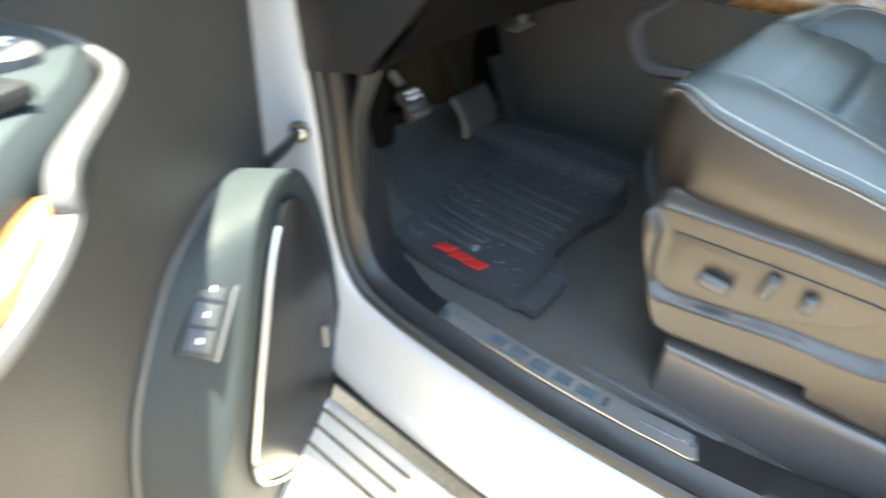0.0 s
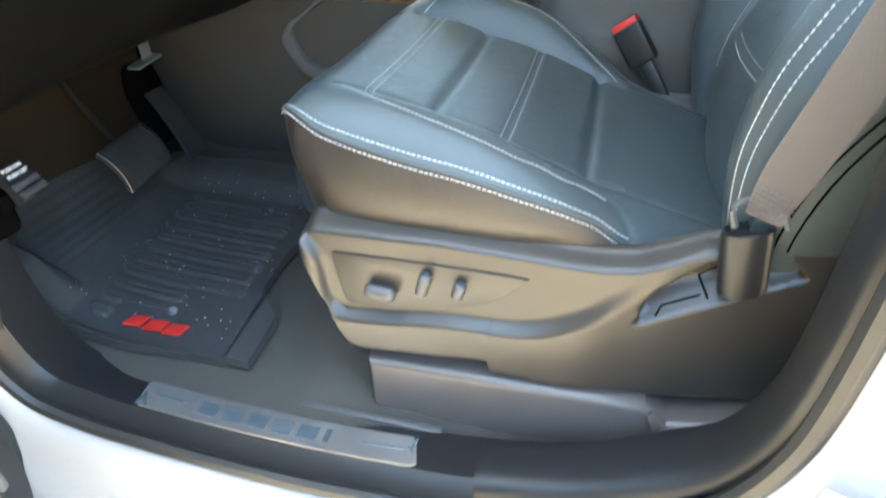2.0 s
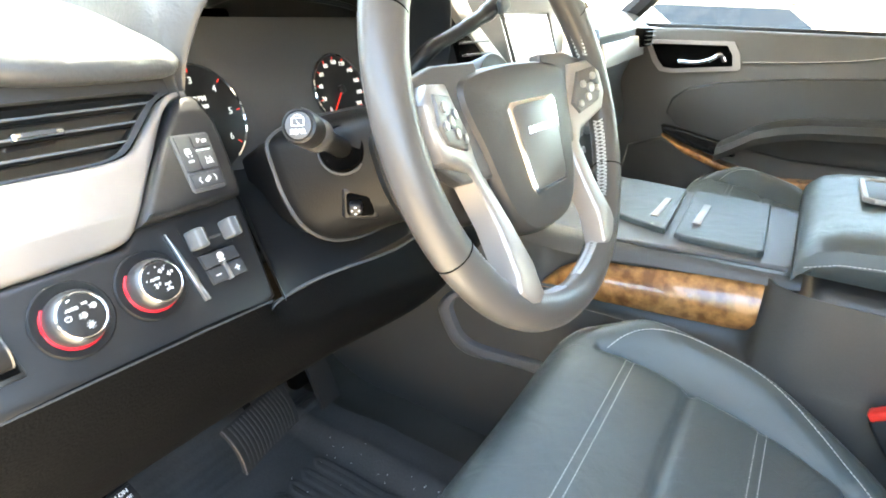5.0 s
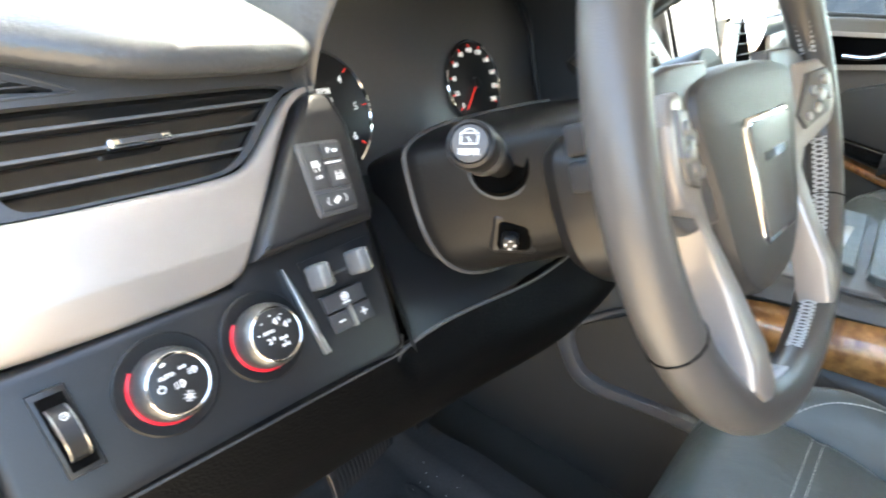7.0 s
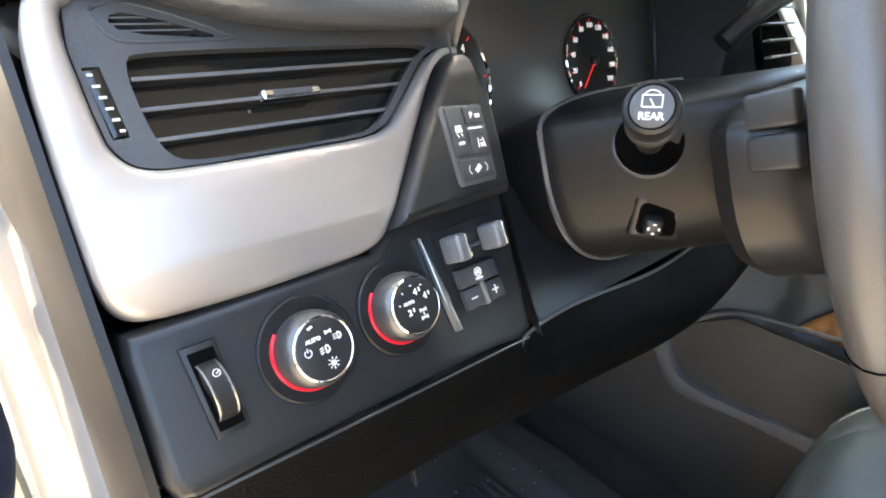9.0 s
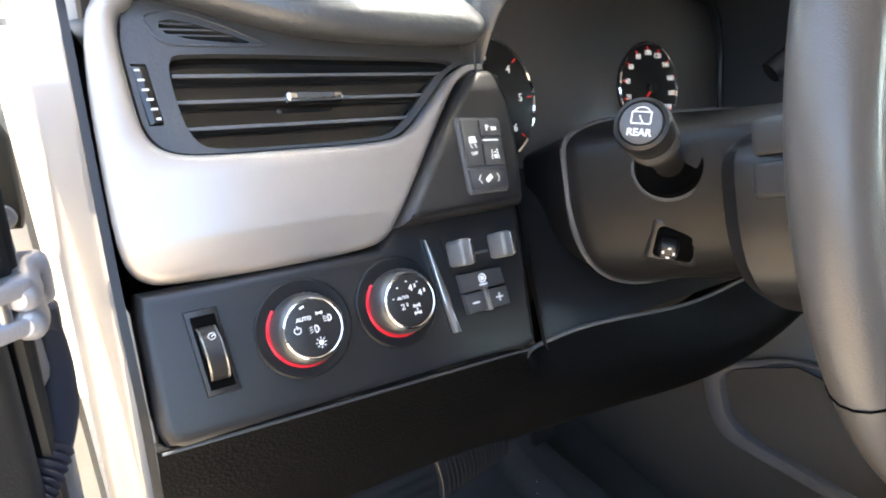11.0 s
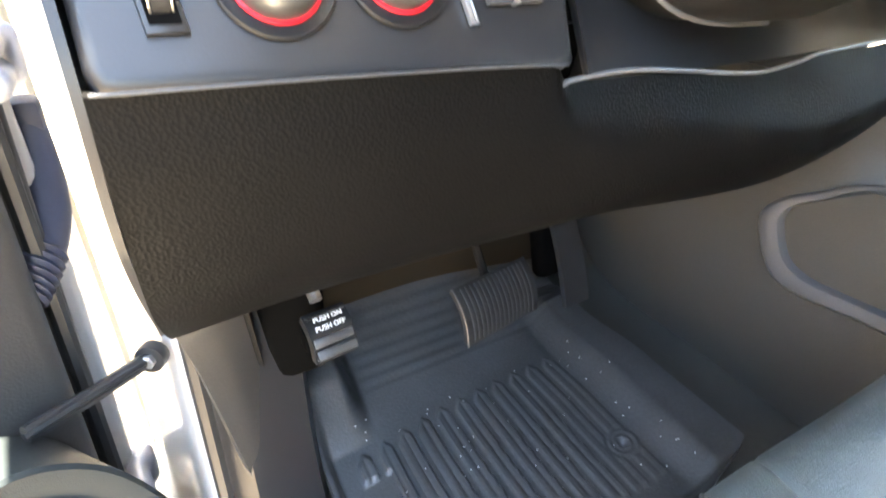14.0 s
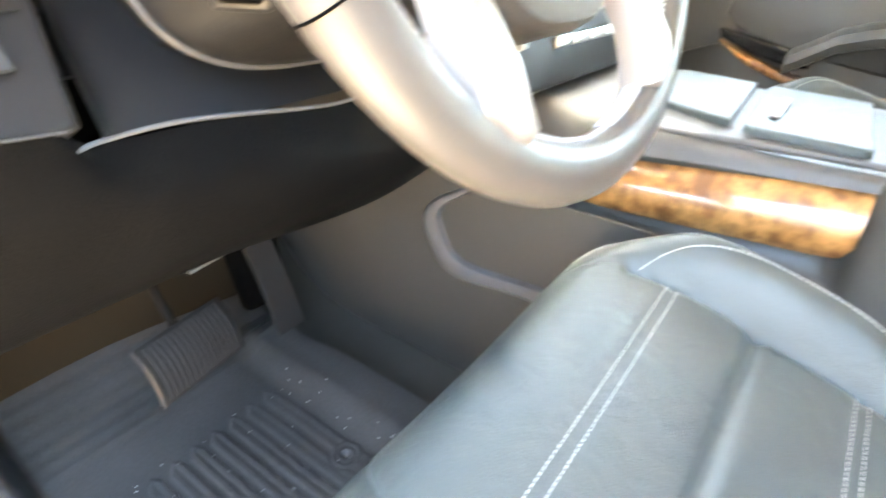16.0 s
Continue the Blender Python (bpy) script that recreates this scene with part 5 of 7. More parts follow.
for s in (-1, 1):
    for off in (0.905, 0.945):
        part("stitching", stitches([back_at(s * off, 0.93 + 0.58 * i / 60, 0.0008) for i in range(61)], 0.0066, 0.0050, 0.0009), THREAD, driver_seat)
    part("stitching", stitches([back_at(s * 0.60, 0.99 + 0.50 * i / 60, 0.0008) for i in range(61)], 0.0052, 0.0038, 0.0007), THREAD, driver_seat)
for z in (1.036, 1.048):
    part("stitching", stitches([back_at(-0.40 + 0.81 * i / 40, z, 0.0008) for i in range(41)], 0.0052, 0.0038, 0.0006), THREAD, driver_seat)
part("headrest", box((SX, -0.53, 1.745), (0.26, 0.11, 0.20), 0.05, 5), LEATHER, driver_seat)
for s in (-1, 1):
    part("headrest_post", tube([(SX + s * 0.07, -0.52, 1.60), (SX + s * 0.07, -0.525, 1.70)], 0.006, 10), CHROME, driver_seat)

for dy in (-0.020, -0.033):
    part("side_seam", tube([V(SX - 1.043 * interp(BHALF, z), interp(BACKY, z) + dy, z) for z in [0.93 + 0.02 * i for i in range(24)]], 0.0011, 6), DARK, driver_seat)

# the same leather seat on the far side
passenger_seat = thing("passenger_seat", (0.80, -0.05, 0.60), "black leather front passenger seat", "car seat")
for child in list(driver_seat.children):
    ob = child.copy()
    scene.collection.objects.link(ob)
    ob.parent = passenger_seat
part("seat_base", box((0.80, -0.05, 0.72), (0.42, 0.40, 0.24), 0.02, 3), SIDE, passenger_seat)

PX = -0.437
SIDETURN = frame_of(V(-1, 0, 0))


def splate(pts, depth, x, r, smooth=0, seg=3):
    """A plate on the seat's outer side, from (y, z) places, proud of x towards the door."""
    q = [(p.x, p.y) for p in spl([(y, z, 0) for y, z in pts], smooth, closed=True)] if smooth else pts
    return prism([(-y, z) for y, z in q], depth, V(x, 0, 0), SIDETURN, r, seg)


LOWER = [(-0.46, 0.77), (-0.45, 0.76), (-0.34, 0.722), (-0.22, 0.712), (-0.10, 0.713), (-0.010, 0.7160), (-0.006, 0.7310), (0.02, 0.7280), (0.155, 0.7125), (0.172, 0.716), (0.183, 0.732), (0.203, 0.785), (0.226, 0.848), (0.2285, 0.870)]
UPPER = [(-0.46, 0.975), (-0.3365, 0.957), (-0.2675, 0.943), (-0.214, 0.931), (-0.185, 0.916), (-0.156, 0.902), (-0.12, 0.896), (-0.085, 0.896), (0.06, 0.900), (0.212, 0.8945), (0.224, 0.886), (0.2285, 0.872)]
DISH = [(0.200, 0.91), (0.198, 0.85), (0.192, 0.79), (0.184, 0.7755), (0.165, 0.7735), (0.12, 0.779), (0.046, 0.7905), (-0.0434, 0.8005), (-0.098, 0.8265), (-0.130, 0.855), (-0.158, 0.884), (-0.165, 0.91)]
DISH = [(p.x, p.y) for p in spl([(y, z, 0) for y, z in DISH], 4, closed=True)]
OUTER = [(-0.46, -0.016), (-0.312, -0.016), (-0.24, -0.008), (-0.169, 0.002), (-0.10, 0.013), (0.25, 0.015)]
BELTTRAY = [(-0.165, 0.822), (-0.169, 0.848), (-0.180, 0.868), (-0.205, 0.892), (-0.232, 0.912), (-0.271, 0.932), (-0.285, 0.926), (-0.312, 0.897), (-0.240, 0.860)]


def on_panel(y, z, lift=0.0005):
    return V(PX - proud(y, z) - lift, y, z)


def along(table, y):
    for (a, u), (b, v) in zip(table, table[1:]):
        if y <= b:
            return u + (v - u) * max(0.0, (y - a) / (b - a))
    return table[-1][1]


def ease(t):
    t = max(0.0, min(1.0, t))
    return t * t * (3 - 2 * t)


def outside(y, z, poly):
    """How far a place lies outside an outline; negative inside it."""
    q, inside = V(y, z), False
    least = 1.0
    for (a, b), (c, d) in zip(poly, poly[1:] + poly[:1]):
        e, r_ = V(c - a, d - b), q - V(a, b)
        least = min(least, (r_ - e * max(0.0, min(1.0, r_.dot(e) / e.dot(e)))).length)
        if (b > z) != (d > z) and y < a + (z - b) / (d - b) * (c - a):
            inside = not inside
    return -least if inside else least


def proud(y, z):
    """How far the panel stands out towards the door."""
    zb, zt = along(LOWER, y), along(UPPER, y)
    shell = interp(OUTER, y)
    d = min(0.0, shell) + max(0.0, shell) * ease(outside(y, z, DISH) / (0.013 + 0.010 * ease((0.05 - y) / 0.15)))
    d -= 0.027 * ease((z - zt + 0.016) / 0.017) * (0.6 + 0.4 * ease((y + 0.30) / 0.1))
    pit = ease(0.5 - outside(y, z, BELTTRAY) / 0.005)
    d -= pit * max(0.004, min(0.030, 0.006 + 1.0 * (z - 0.824 + 0.4965 * (y + 0.169))))
    return d - 0.006 * (1 - ease((z - zb) / 0.008)) - 0.008 * (1 - ease((0.2285 - y) / 0.010))


cols = sorted([-0.46 + 0.0040 * i for i in range(172)] + [-0.0102, -0.0058, 0.2235, 0.2255, 0.2272, 0.2285])
rows = []
for y in cols:
    zb, zt = along(LOWER, y), along(UPPER, y)
    zs = [zb + (zt - zb) * k / 74 for k in range(75)]
    rows.append([V(PX + 0.034, y, zb)] + [V(PX - proud(y, z), y, z) for z in zs] + [V(PX + 0.034, y, zt)])
skin = loft(rows)
bmesh.ops.recalc_face_normals(skin, faces=skin.faces)
panel = part("side_panel", skin, SIDE, driver_seat, "dark grained plastic side panel", 60)
LEAF = [(0.187, 0.8555), (0.1885, 0.849), (0.184, 0.82), (0.178, 0.789), (0.173, 0.7810), (0.160, 0.7785), (0.12, 0.7815), (0.08, 0.7890), (0.04, 0.7995), (0.005, 0.813), (-0.022, 0.832), (-0.047, 0.8585), (-0.02, 0.8600), (0.05, 0.8595), (0.13, 0.8575)]
part("switch_plate_gap", splate(LEAF, 0.0008, PX - 0.0003, 0.0), SEAL, panel)
cyl, czl = 0.09, 0.823
part("switch_plate", splate([(cyl + (y - cyl) * 0.991, czl + (z - czl) * 0.984) for y, z in LEAF], 0.0022, PX - 0.0003, 0.0008), SIDE, panel)

def pill(y, z, w, h, d, tilt):
    t = SIDETURN @ Matrix.Rotation(radians(tilt), 3, "Z")
    return box((PX - 0.003 - d / 2, y, z), (w, h, d), min(w, h) * 0.42, 4, t)


part("seat_switch", pill(0.1260, 0.8130, 0.039, 0.0190, 0.016, -4), GREY, panel, "cushion switch")
part("seat_switch", pill(0.0715, 0.8360, 0.0150, 0.0330, 0.016, -14), GREY, panel, "backrest switch")
part("seat_switch", pill(0.0300, 0.8350, 0.0150, 0.0230, 0.016, -14), GREY, panel, "lumbar switch")
COVER = [(0.1515, 0.698), (0.1510, 0.60), (0.0, 0.586), (-0.19, 0.598), (-0.50, 0.60), (-0.50, 0.710), (-0.279, 0.702), (-0.234, 0.690), (-0.224, 0.687), (-0.213, 0.697), (-0.1955, 0.712), (-0.10, 0.7105), (-0.01, 0.706)]
cov = part("base_cover", splate(COVER, 0.060, PX + 0.045, 0.012, 0, 4), BASE, driver_seat, "dark plastic seat base cover")
part("cover_bump", tube(spl([(-0.449, -0.200, 0.702), (-0.4525, -0.207, 0.688), (-0.4525, -0.211, 0.670), (-0.449, -0.213, 0.652)], 5), 0.0055, 10), BASE, cov)
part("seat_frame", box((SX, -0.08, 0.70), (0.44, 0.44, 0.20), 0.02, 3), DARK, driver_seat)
for slot in (((-0.183, 0.832), (-0.188, 0.841), (-0.206, 0.850), (-0.224, 0.859)), ((-0.231, 0.858), (-0.226, 0.865), (-0.220, 0.874), (-0.228, 0.881), (-0.236, 0.886))):
    part("tray_slot", tube([on_panel(y, z, -0.0002) for y, z in slot], 0.0014, 6), DARK, panel)

# ---- seat belt ----
seat_belt = thing("seat_belt", (-0.44, -0.25, 0.89), "grey woven seat belt with its black anchor tower", "seat belt")
tw = []
for h, w, d in ((0.0, 0.0215, 0.015), (0.012, 0.0222, 0.0155), (0.05, 0.0224, 0.0155), (0.068, 0.0226, 0.016), (0.074, 0.0220, 0.0155), (0.0755, 0.0195, 0.013), (0.066, 0.0185, 0.012)):
    c = V(-0.429, -0.2560, 0.880) + V(-0.05, 0.19, 1.0).normalized() * h
    tw.append([c + V(d * math.sin(2 * math.pi * j / 28), w * math.cos(2 * math.pi * j / 28), 0.006 * math.cos(2 * math.pi * j / 28) * (-1)) for j in range(28)])
tb = loft(tw, closed=True, caps=True)
part("anchor_tower", tb, SMOOTH, seat_belt, "black plastic anchor tower")
part("steel_loop", tube(spl([(-0.448, -0.226, 0.962), (-0.448, -0.220, 0.982), (-0.446, -0.235, 0.992), (-0.446, -0.258, 0.985), (-0.447, -0.270, 0.966)], 5), 0.003, 8), GREY, seat_belt)
mid = spl([(-0.447, -0.246, 0.972), (-0.453, -0.248, 0.995), (-0.462, -0.252, 1.03), (-0.484, -0.266, 1.12), (-0.500, -0.282, 1.22), (-0.512, -0.300, 1.38), (-0.515, -0.312, 1.50)], 10)
rows = []
for i, c in enumerate(mid):
    t = i / (len(mid) - 1)
    hw = 0.0165 + 0.0055 * min(1, t * 3)
    pr = 0.004 * math.sin(t * 26) * max(0, 0.25 - t) * 4
    rows.append([c + V(-pr * math.cos(math.pi * k / 4), hw * math.cos(math.pi * k / 8) * 0.94, hw * math.cos(math.pi * k / 8) * 0.34) for k in range(9)])
part("webbing", thicken(loft(rows), 0.0016), BELT, seat_belt, "grey woven webbing")
for i in range(3, 15, 2):
    part("fold_stitch", stitches([p + V(-0.0024, 0, 0) for p in rows[i]], 0.0042, 0.0030, 0.0008), RIMGREY, seat_belt, "grey sewing across the folded webbing")

buckle = thing("seat_belt_buckle", (0.05, -0.16, 0.93), "black seat belt buckle with a red button", "buckle")
ba, bb = V(0.048, -0.166, 0.950), V(0.066, -0.108, 1.030)
bdv = (bb - ba).normalized()
BT = frame_of(bdv, up=(-1, 0.3, 0.2))
part("housing", box(ba + bdv * 0.050, (0.046, 0.026, 0.066), 0.005, 3, BT), SMOOTH, buckle)
part("release_button", box(ba + bdv * 0.086, (0.042, 0.022, 0.012), 0.003, 2, BT), RED, buckle, "red release button")
part("stem", box(ba - bdv * 0.03, (0.024, 0.012, 0.10), 0.003, 2, BT), SMOOTH, buckle)
part("anchor_cover", box((0.03, -0.215, 0.895), (0.06, 0.10, 0.05), 0.012, 3), BELT, buckle)

# ---- centre console ----
console = thing("centre_console", (0.33, 0.1, 0.60), "black centre console with burl wood trim and padded armrest", "console")
CS = [(0.95, 0.125, 0.11, 0.12, 0.13, 0.15), (0.70, 0.095, 0.084, 0.090, 0.098, 0.12), (0.52, 0.088, 0.080, 0.082, 0.086, 0.11), (0.40, 0.085, 0.080, 0.086, 0.104, 0.150), (0.34, 0.083, 0.080, 0.094, 0.142, 0.170), (0.18, 0.082, 0.080, 0.098, 0.148, 0.174), (0.06, 0.087, 0.084, 0.100, 0.148, 0.174),
      (0.02, 0.088, 0.086, 0.096, 0.106, 0.130), (-0.08, 0.09, 0.088, 0.093, 0.098, 0.112), (-0.55, 0.09, 0.088, 0.093, 0.098, 0.112)]
cside = patch([[(a + 0.04, y, 0.60), (a, y, 0.78), (b, y, 0.93), (c, y, 0.985), (e, y, 1.012), (d, y, 1.115)] for y, a, b, c, e, d in CS], 8, 7)
part("side_wall", thicken(cside, 0.004), PLASTIC, console, "grained black console side")
RIM_OUT = [(0.15, 0.900), (0.304, 0.891), (0.37, 0.888), (0.44, 0.879), (0.475, 0.886), (0.497, 0.910), (0.515, 0.945), (0.514, 0.964), (0.497, 0.986), (0.469, 1.003), (0.413, 1.034), (0.30, 1.050)]
RIM_IN = [(0.15, 0.925), (0.315, 0.916), (0.38, 0.911), (0.425, 0.908), (0.450, 0.912), (0.468, 0.924), (0.484, 0.955), (0.486, 0.967), (0.482, 0.980), (0.462, 0.996), (0.412, 1.029), (0.30, 1.046)]
RIM_RISE = [1, 1, 1, 1, 1, 1, 1, 0.9, 0.6, 0.35, 0.15, 0.05]


def rim_row(k, rise):
    """A line along the pocket's rim, k of the way from its outer to its inner edge."""
    pts = [(0.082 + 0.012 * max(0.0, (z - 0.99) / 0.06) - rise * h, y, z) for (y, z), h in zip(blend2(RIM_OUT, RIM_IN, k), RIM_RISE)]
    return spl(pts, 6)


def blend2(a, b, t):
    return [(p + (u - p) * t, q + (v - q) * t) for (p, q), (u, v) in zip(a, b)]


part("pocket_rim", loft([rim_row(k, h) for k, h in ((-0.08, -0.004), (0.0, 0.004), (0.10, 0.010), (0.28, 0.0135), (0.62, 0.0135), (0.85, 0.012), (0.95, 0.007), (1.0, -0.004))]), RIMGREY, console, "smooth grey rim of the side pocket")
part("pocket", prism([(-y, z) for y, z in [(0.15, 0.922)] + RIM_IN[1:11] + [(0.15, 1.03)]], 0.003, V(0.0815, 0, 0), SIDETURN, 0), PLASTIC, console, "grained lining of the side pocket")
WOODZ = [(0.356, 1.020, 1.022), (0.345, 1.0195, 1.037), (0.322, 1.019, 1.060), (0.290, 1.0195, 1.0755), (0.22, 1.0235, 1.085), (0.12, 1.030, 1.096), (0.055, 1.0355, 1.1035), (0.044, 1.040, 1.104), (0.040, 1.048, 1.103)]
wrows = []
for i in range(49):
    t_ = i / 48
    y = 0.356 - 0.316 * t_
    zb, zt = interp([(-q[0], q[1]) for q in WOODZ], -y), interp([(-q[0], q[2]) for q in WOODZ], -y)
    wrows.append([V(0.142 + 0.28 * (z - 1.05) - 0.013 * max(0.0, math.sin(math.pi * (k / 12))) ** 0.75, y, z) for k, z in enumerate([zb + (zt - zb) * k / 12 for k in range(13)])])
part("wood_trim", loft(wrows), WOOD, console, "glossy burl wood trim", 60)
deck = patch([[(0.120, 0.46, 1.115), (0.145, 0.46, 1.142), (0.2, 0.46, 1.142), (0.50, 0.46, 1.142), (0.56, 0.46, 1.10)],
              [(0.130, 0.34, 1.090), (0.150, 0.34, 1.122), (0.2, 0.34, 1.124), (0.50, 0.34, 1.124), (0.56, 0.34, 1.08)],
              [(0.148, 0.18, 1.095), (0.160, 0.18, 1.114), (0.2, 0.18, 1.118), (0.50, 0.18, 1.118), (0.56, 0.18, 1.06)],
              [(0.148, 0.00, 1.108), (0.160, 0.00, 1.120), (0.2, 0.00, 1.118), (0.50, 0.00, 1.118), (0.56, 0.00, 1.06)]], 5, 5)
part("deck", deck, GREY, console, "black console top")
UP = Matrix.Identity(3)


def lid(pts, z):
    return prism(pts, 0.010, V(0, 0, z), UP, 0.004, 3)


part("cup_lid", lid([(0.475, 0.205), (0.222, 0.192), (0.226, 0.205), (0.262, 0.300), (0.30, 0.318), (0.47, 0.325), (0.485, 0.31)][::-1], 1.1205), LEATHER, console, "soft grey lid over the cup holders")
part("cup_lid", lid([(0.482, 0.060), (0.222, 0.052), (0.214, 0.060), (0.214, 0.168), (0.224, 0.178), (0.478, 0.190), (0.486, 0.180)], 1.1180), LEATHER, console, "soft grey lid over the cup holders")
for y in (0.221, 0.155):
    part("lid_tab", box((0.328, y, 1.1312), (0.115, 0.012, 0.003), 0.0012, 2), SILVER, console, "small bright lid tab")
part("edge_trim", tube(spl([(0.150, 0.40, 1.112), (0.160, 0.28, 1.116), (0.166, 0.15, 1.122), (0.168, 0.02, 1.126)], 6), 0.004, 8), GREY, console)
arm = [[V(x, y, z) for x, z in ((0.128, 1.140), (0.120, 1.150), (0.116, 1.168 + dz), (0.124, 1.186 + dz), (0.146, 1.197 + dz), (0.20, 1.202 + dz), (0.33, 1.203 + dz), (0.46, 1.202 + dz), (0.51, 1.197 + dz), (0.532, 1.186 + dz), (0.542, 1.168 + dz), (0.538, 1.150), (0.532, 1.140))] for y, dz in ((0.016, -0.036), (0.010, -0.026), (-0.004, -0.012), (-0.03, -0.004), (-0.08, 0.0), (-0.25, 0.005), (-0.50, 0.006))]
ab = loft(arm)
ab.verts.ensure_lookup_table()
ab.faces.new([ab.verts[i] for i in range(13)])
part("armrest", ab, LEATHER, console, "padded leather armrest lid")
part("stitching", stitches([V(0.1158, y, 1.162 - 0.012 * max(0, y + 0.03) / 0.05) + V(0, 0, 0.008 * min(1, (0.01 - y) / 0.08)) for y in [0.004 - 0.5 * i / 80 for i in range(81)]], 0.005, 0.0037, 0.0006), THREAD, console)
part("rear_box", box((0.33, -0.27, 0.895), (0.43, 0.52, 0.465), 0.018, 4), PLASTIC, console)
TRAY = [(0.292, -0.052), (0.284, -0.062), (0.284, -0.46), (0.418, -0.46), (0.418, -0.062), (0.410, -0.052)]
tray = part("phone_tray", prism(TRAY[::-1], 0.003, V(0, 0, 1.2060), UP, 0.001), DOORSKIN, console, "shallow dark tray in the armrest")
part("tray_frame", tube([V(x, y, 1.2085) for x, y in TRAY], 0.0042, 8, closed=True), SILVER, tray, "satin silver tray edge")

# ---- centre stack ----
stack = thing("centre_stack", (0.33, 0.40, 1.25), "centre stack with touch screen, silver trim and climate knobs", "centre stack")
SN = V(0, -0.93, 0.36).normalized()
STT = frame_of(SN)
SO = V(0.295, 0.392, 1.16)


def stp(x, h, d=0.0):
    return SO + STT @ V(x - SO.x, h, d)


part("face", prism([(-0.22, -0.02), (0.22, -0.02), (0.24, 0.10), (0.25, 0.33), (-0.25, 0.33), (-0.24, 0.10)], 0.05, SO - SN * 0.05, STT, 0.008, 3), SMOOTH, stack)
for s in (-1, 1):
    part("silver_pillar", prism([(s * x, y) for x, y in [(0.25, 0.33), (0.215, 0.33), (0.19, 0.272), (0.125, 0.210), (0.10, 0.165), (0.205, 0.03), (0.222, 0.03), (0.145, 0.16), (0.152, 0.192), (0.215, 0.252), (0.25, 0.30)]][::s], 0.014, SO - SN * 0.002, STT, 0.004), SILVER, stack, "satin silver trim")
part("screen", prism([(-0.088, 0.165), (0.088, 0.165), (0.090, 0.290), (-0.090, 0.290)], 0.006, SO, STT, 0.002), SCREEN, stack, "touch screen, its sky glare painted as glow")
part("screen_frame", tube([stp(SO.x + x, y, 0.006) for x, y in ((-0.091, 0.162), (0.091, 0.162), (0.094, 0.293), (-0.094, 0.293))], 0.004, 6, closed=True), SMOOTH, stack)
for s in (-1, 1):
    v = part("side_vent", box(stp(SO.x + s * 0.212, 0.222, 0.002), (0.085, 0.075, 0.012), 0.006, 2, STT), DARK, stack, "black air vent")
    for k in range(4):
        part("slat", box(stp(SO.x + s * 0.212, 0.197 + k * 0.017, 0.008), (0.080, 0.0022, 0.012), 0.0006, 1, STT), GREY, v)
for x, y, r in ((-0.165, 0.075, 0.021), (0.165, 0.075, 0.021), (0.0, 0.125, 0.019)):
    k = part("climate_knob", lathe([(r, 0.0), (r, 0.016), (r * 0.93, 0.022), (r * 0.8, 0.023)], stp(SO.x + x, y, 0.0), STT, 32), STEEL, stack, "bright climate knob")
    part("knob_face", lathe([(r * 0.78, 0.02), (r * 0.78, 0.024), (r * 0.7, 0.0245)], stp(SO.x + x, y, 0.0), STT, 24), SMOOTH, k)
for i in range(6):
    part("stack_button", box(stp(SO.x - 0.105 + i * 0.042, 0.070, 0.003), (0.036, 0.018, 0.010), 0.003, 2, STT), STEEL, stack)
for i in range(5):
    part("stack_button", box(stp(SO.x - 0.10 + i * 0.05, 0.030, 0.003), (0.044, 0.014, 0.010), 0.003, 2, STT), STEEL, stack)

# ---- passenger dash ----
pdash = patch([[(0.58, 0.50, 1.40), (0.58, 0.455, 1.405), (0.58, 0.450, 1.37), (0.58, 0.47, 1.31), (0.58, 0.50, 1.24), (0.58, 0.48, 1.12), (0.58, 0.60, 1.00)],
               [(0.85, 0.52, 1.41), (0.85, 0.475, 1.41), (0.85, 0.470, 1.375), (0.85, 0.49, 1.31), (0.85, 0.52, 1.24), (0.85, 0.50, 1.12), (0.85, 0.62, 1.00)],
               [(1.17, 0.56, 1.41), (1.17, 0.52, 1.41), (1.17, 0.515, 1.37), (1.17, 0.53, 1.31), (1.17, 0.55, 1.24), (1.17, 0.53, 1.12), (1.17, 0.65, 1.00)]], 6, 6)
part("passenger_face", pdash, SOFT, dashboard)
part("passenger_trim", prism([(-0.27, -0.02), (0.27, -0.02), (0.28, 0.035), (-0.27, 0.030)], 0.008, V(0.86, 0.468, 1.345), frame_of(V(0.1, -0.97, 0.2)), 0.003), SILVER, dashboard)
pv = part("passenger_vent", box((1.10, 0.485, 1.375), (0.10, 0.03, 0.05), 0.006, 2), DARK, dashboard)
for k in range(4):
    part("slat", box((1.10, 0.468, 1.358 + k * 0.011), (0.09, 0.012, 0.002), 0.0005, 1), GREY, pv)


# ---- far door ----
XP = 1.20
door_2 = thing("door_2", (XP + 0.05, 0.1, 0.62), "closed black front passenger door with wood strip", "car door", "", "structure")
FT = frame_of(V(-1, 0, 0))


def fplate(pts, depth, x, r, smooth=0):
    q = [(p.x, p.y) for p in spl([(y, z, 0) for y, z in pts], smooth, closed=True)] if smooth else pts
    return prism([(-y, z) for y, z in q], depth, V(x, 0, 0), FT, r, 3)


part("panel", fplate([(0.62, 0.62), (0.60, 1.30), (0.56, 1.395), (0.40, 1.402), (-0.22, 1.402), (-0.40, 1.402), (-0.42, 0.62)], 0.06, XP + 0.062, 0.01), FARDOOR, door_2, "dark upper door panel")
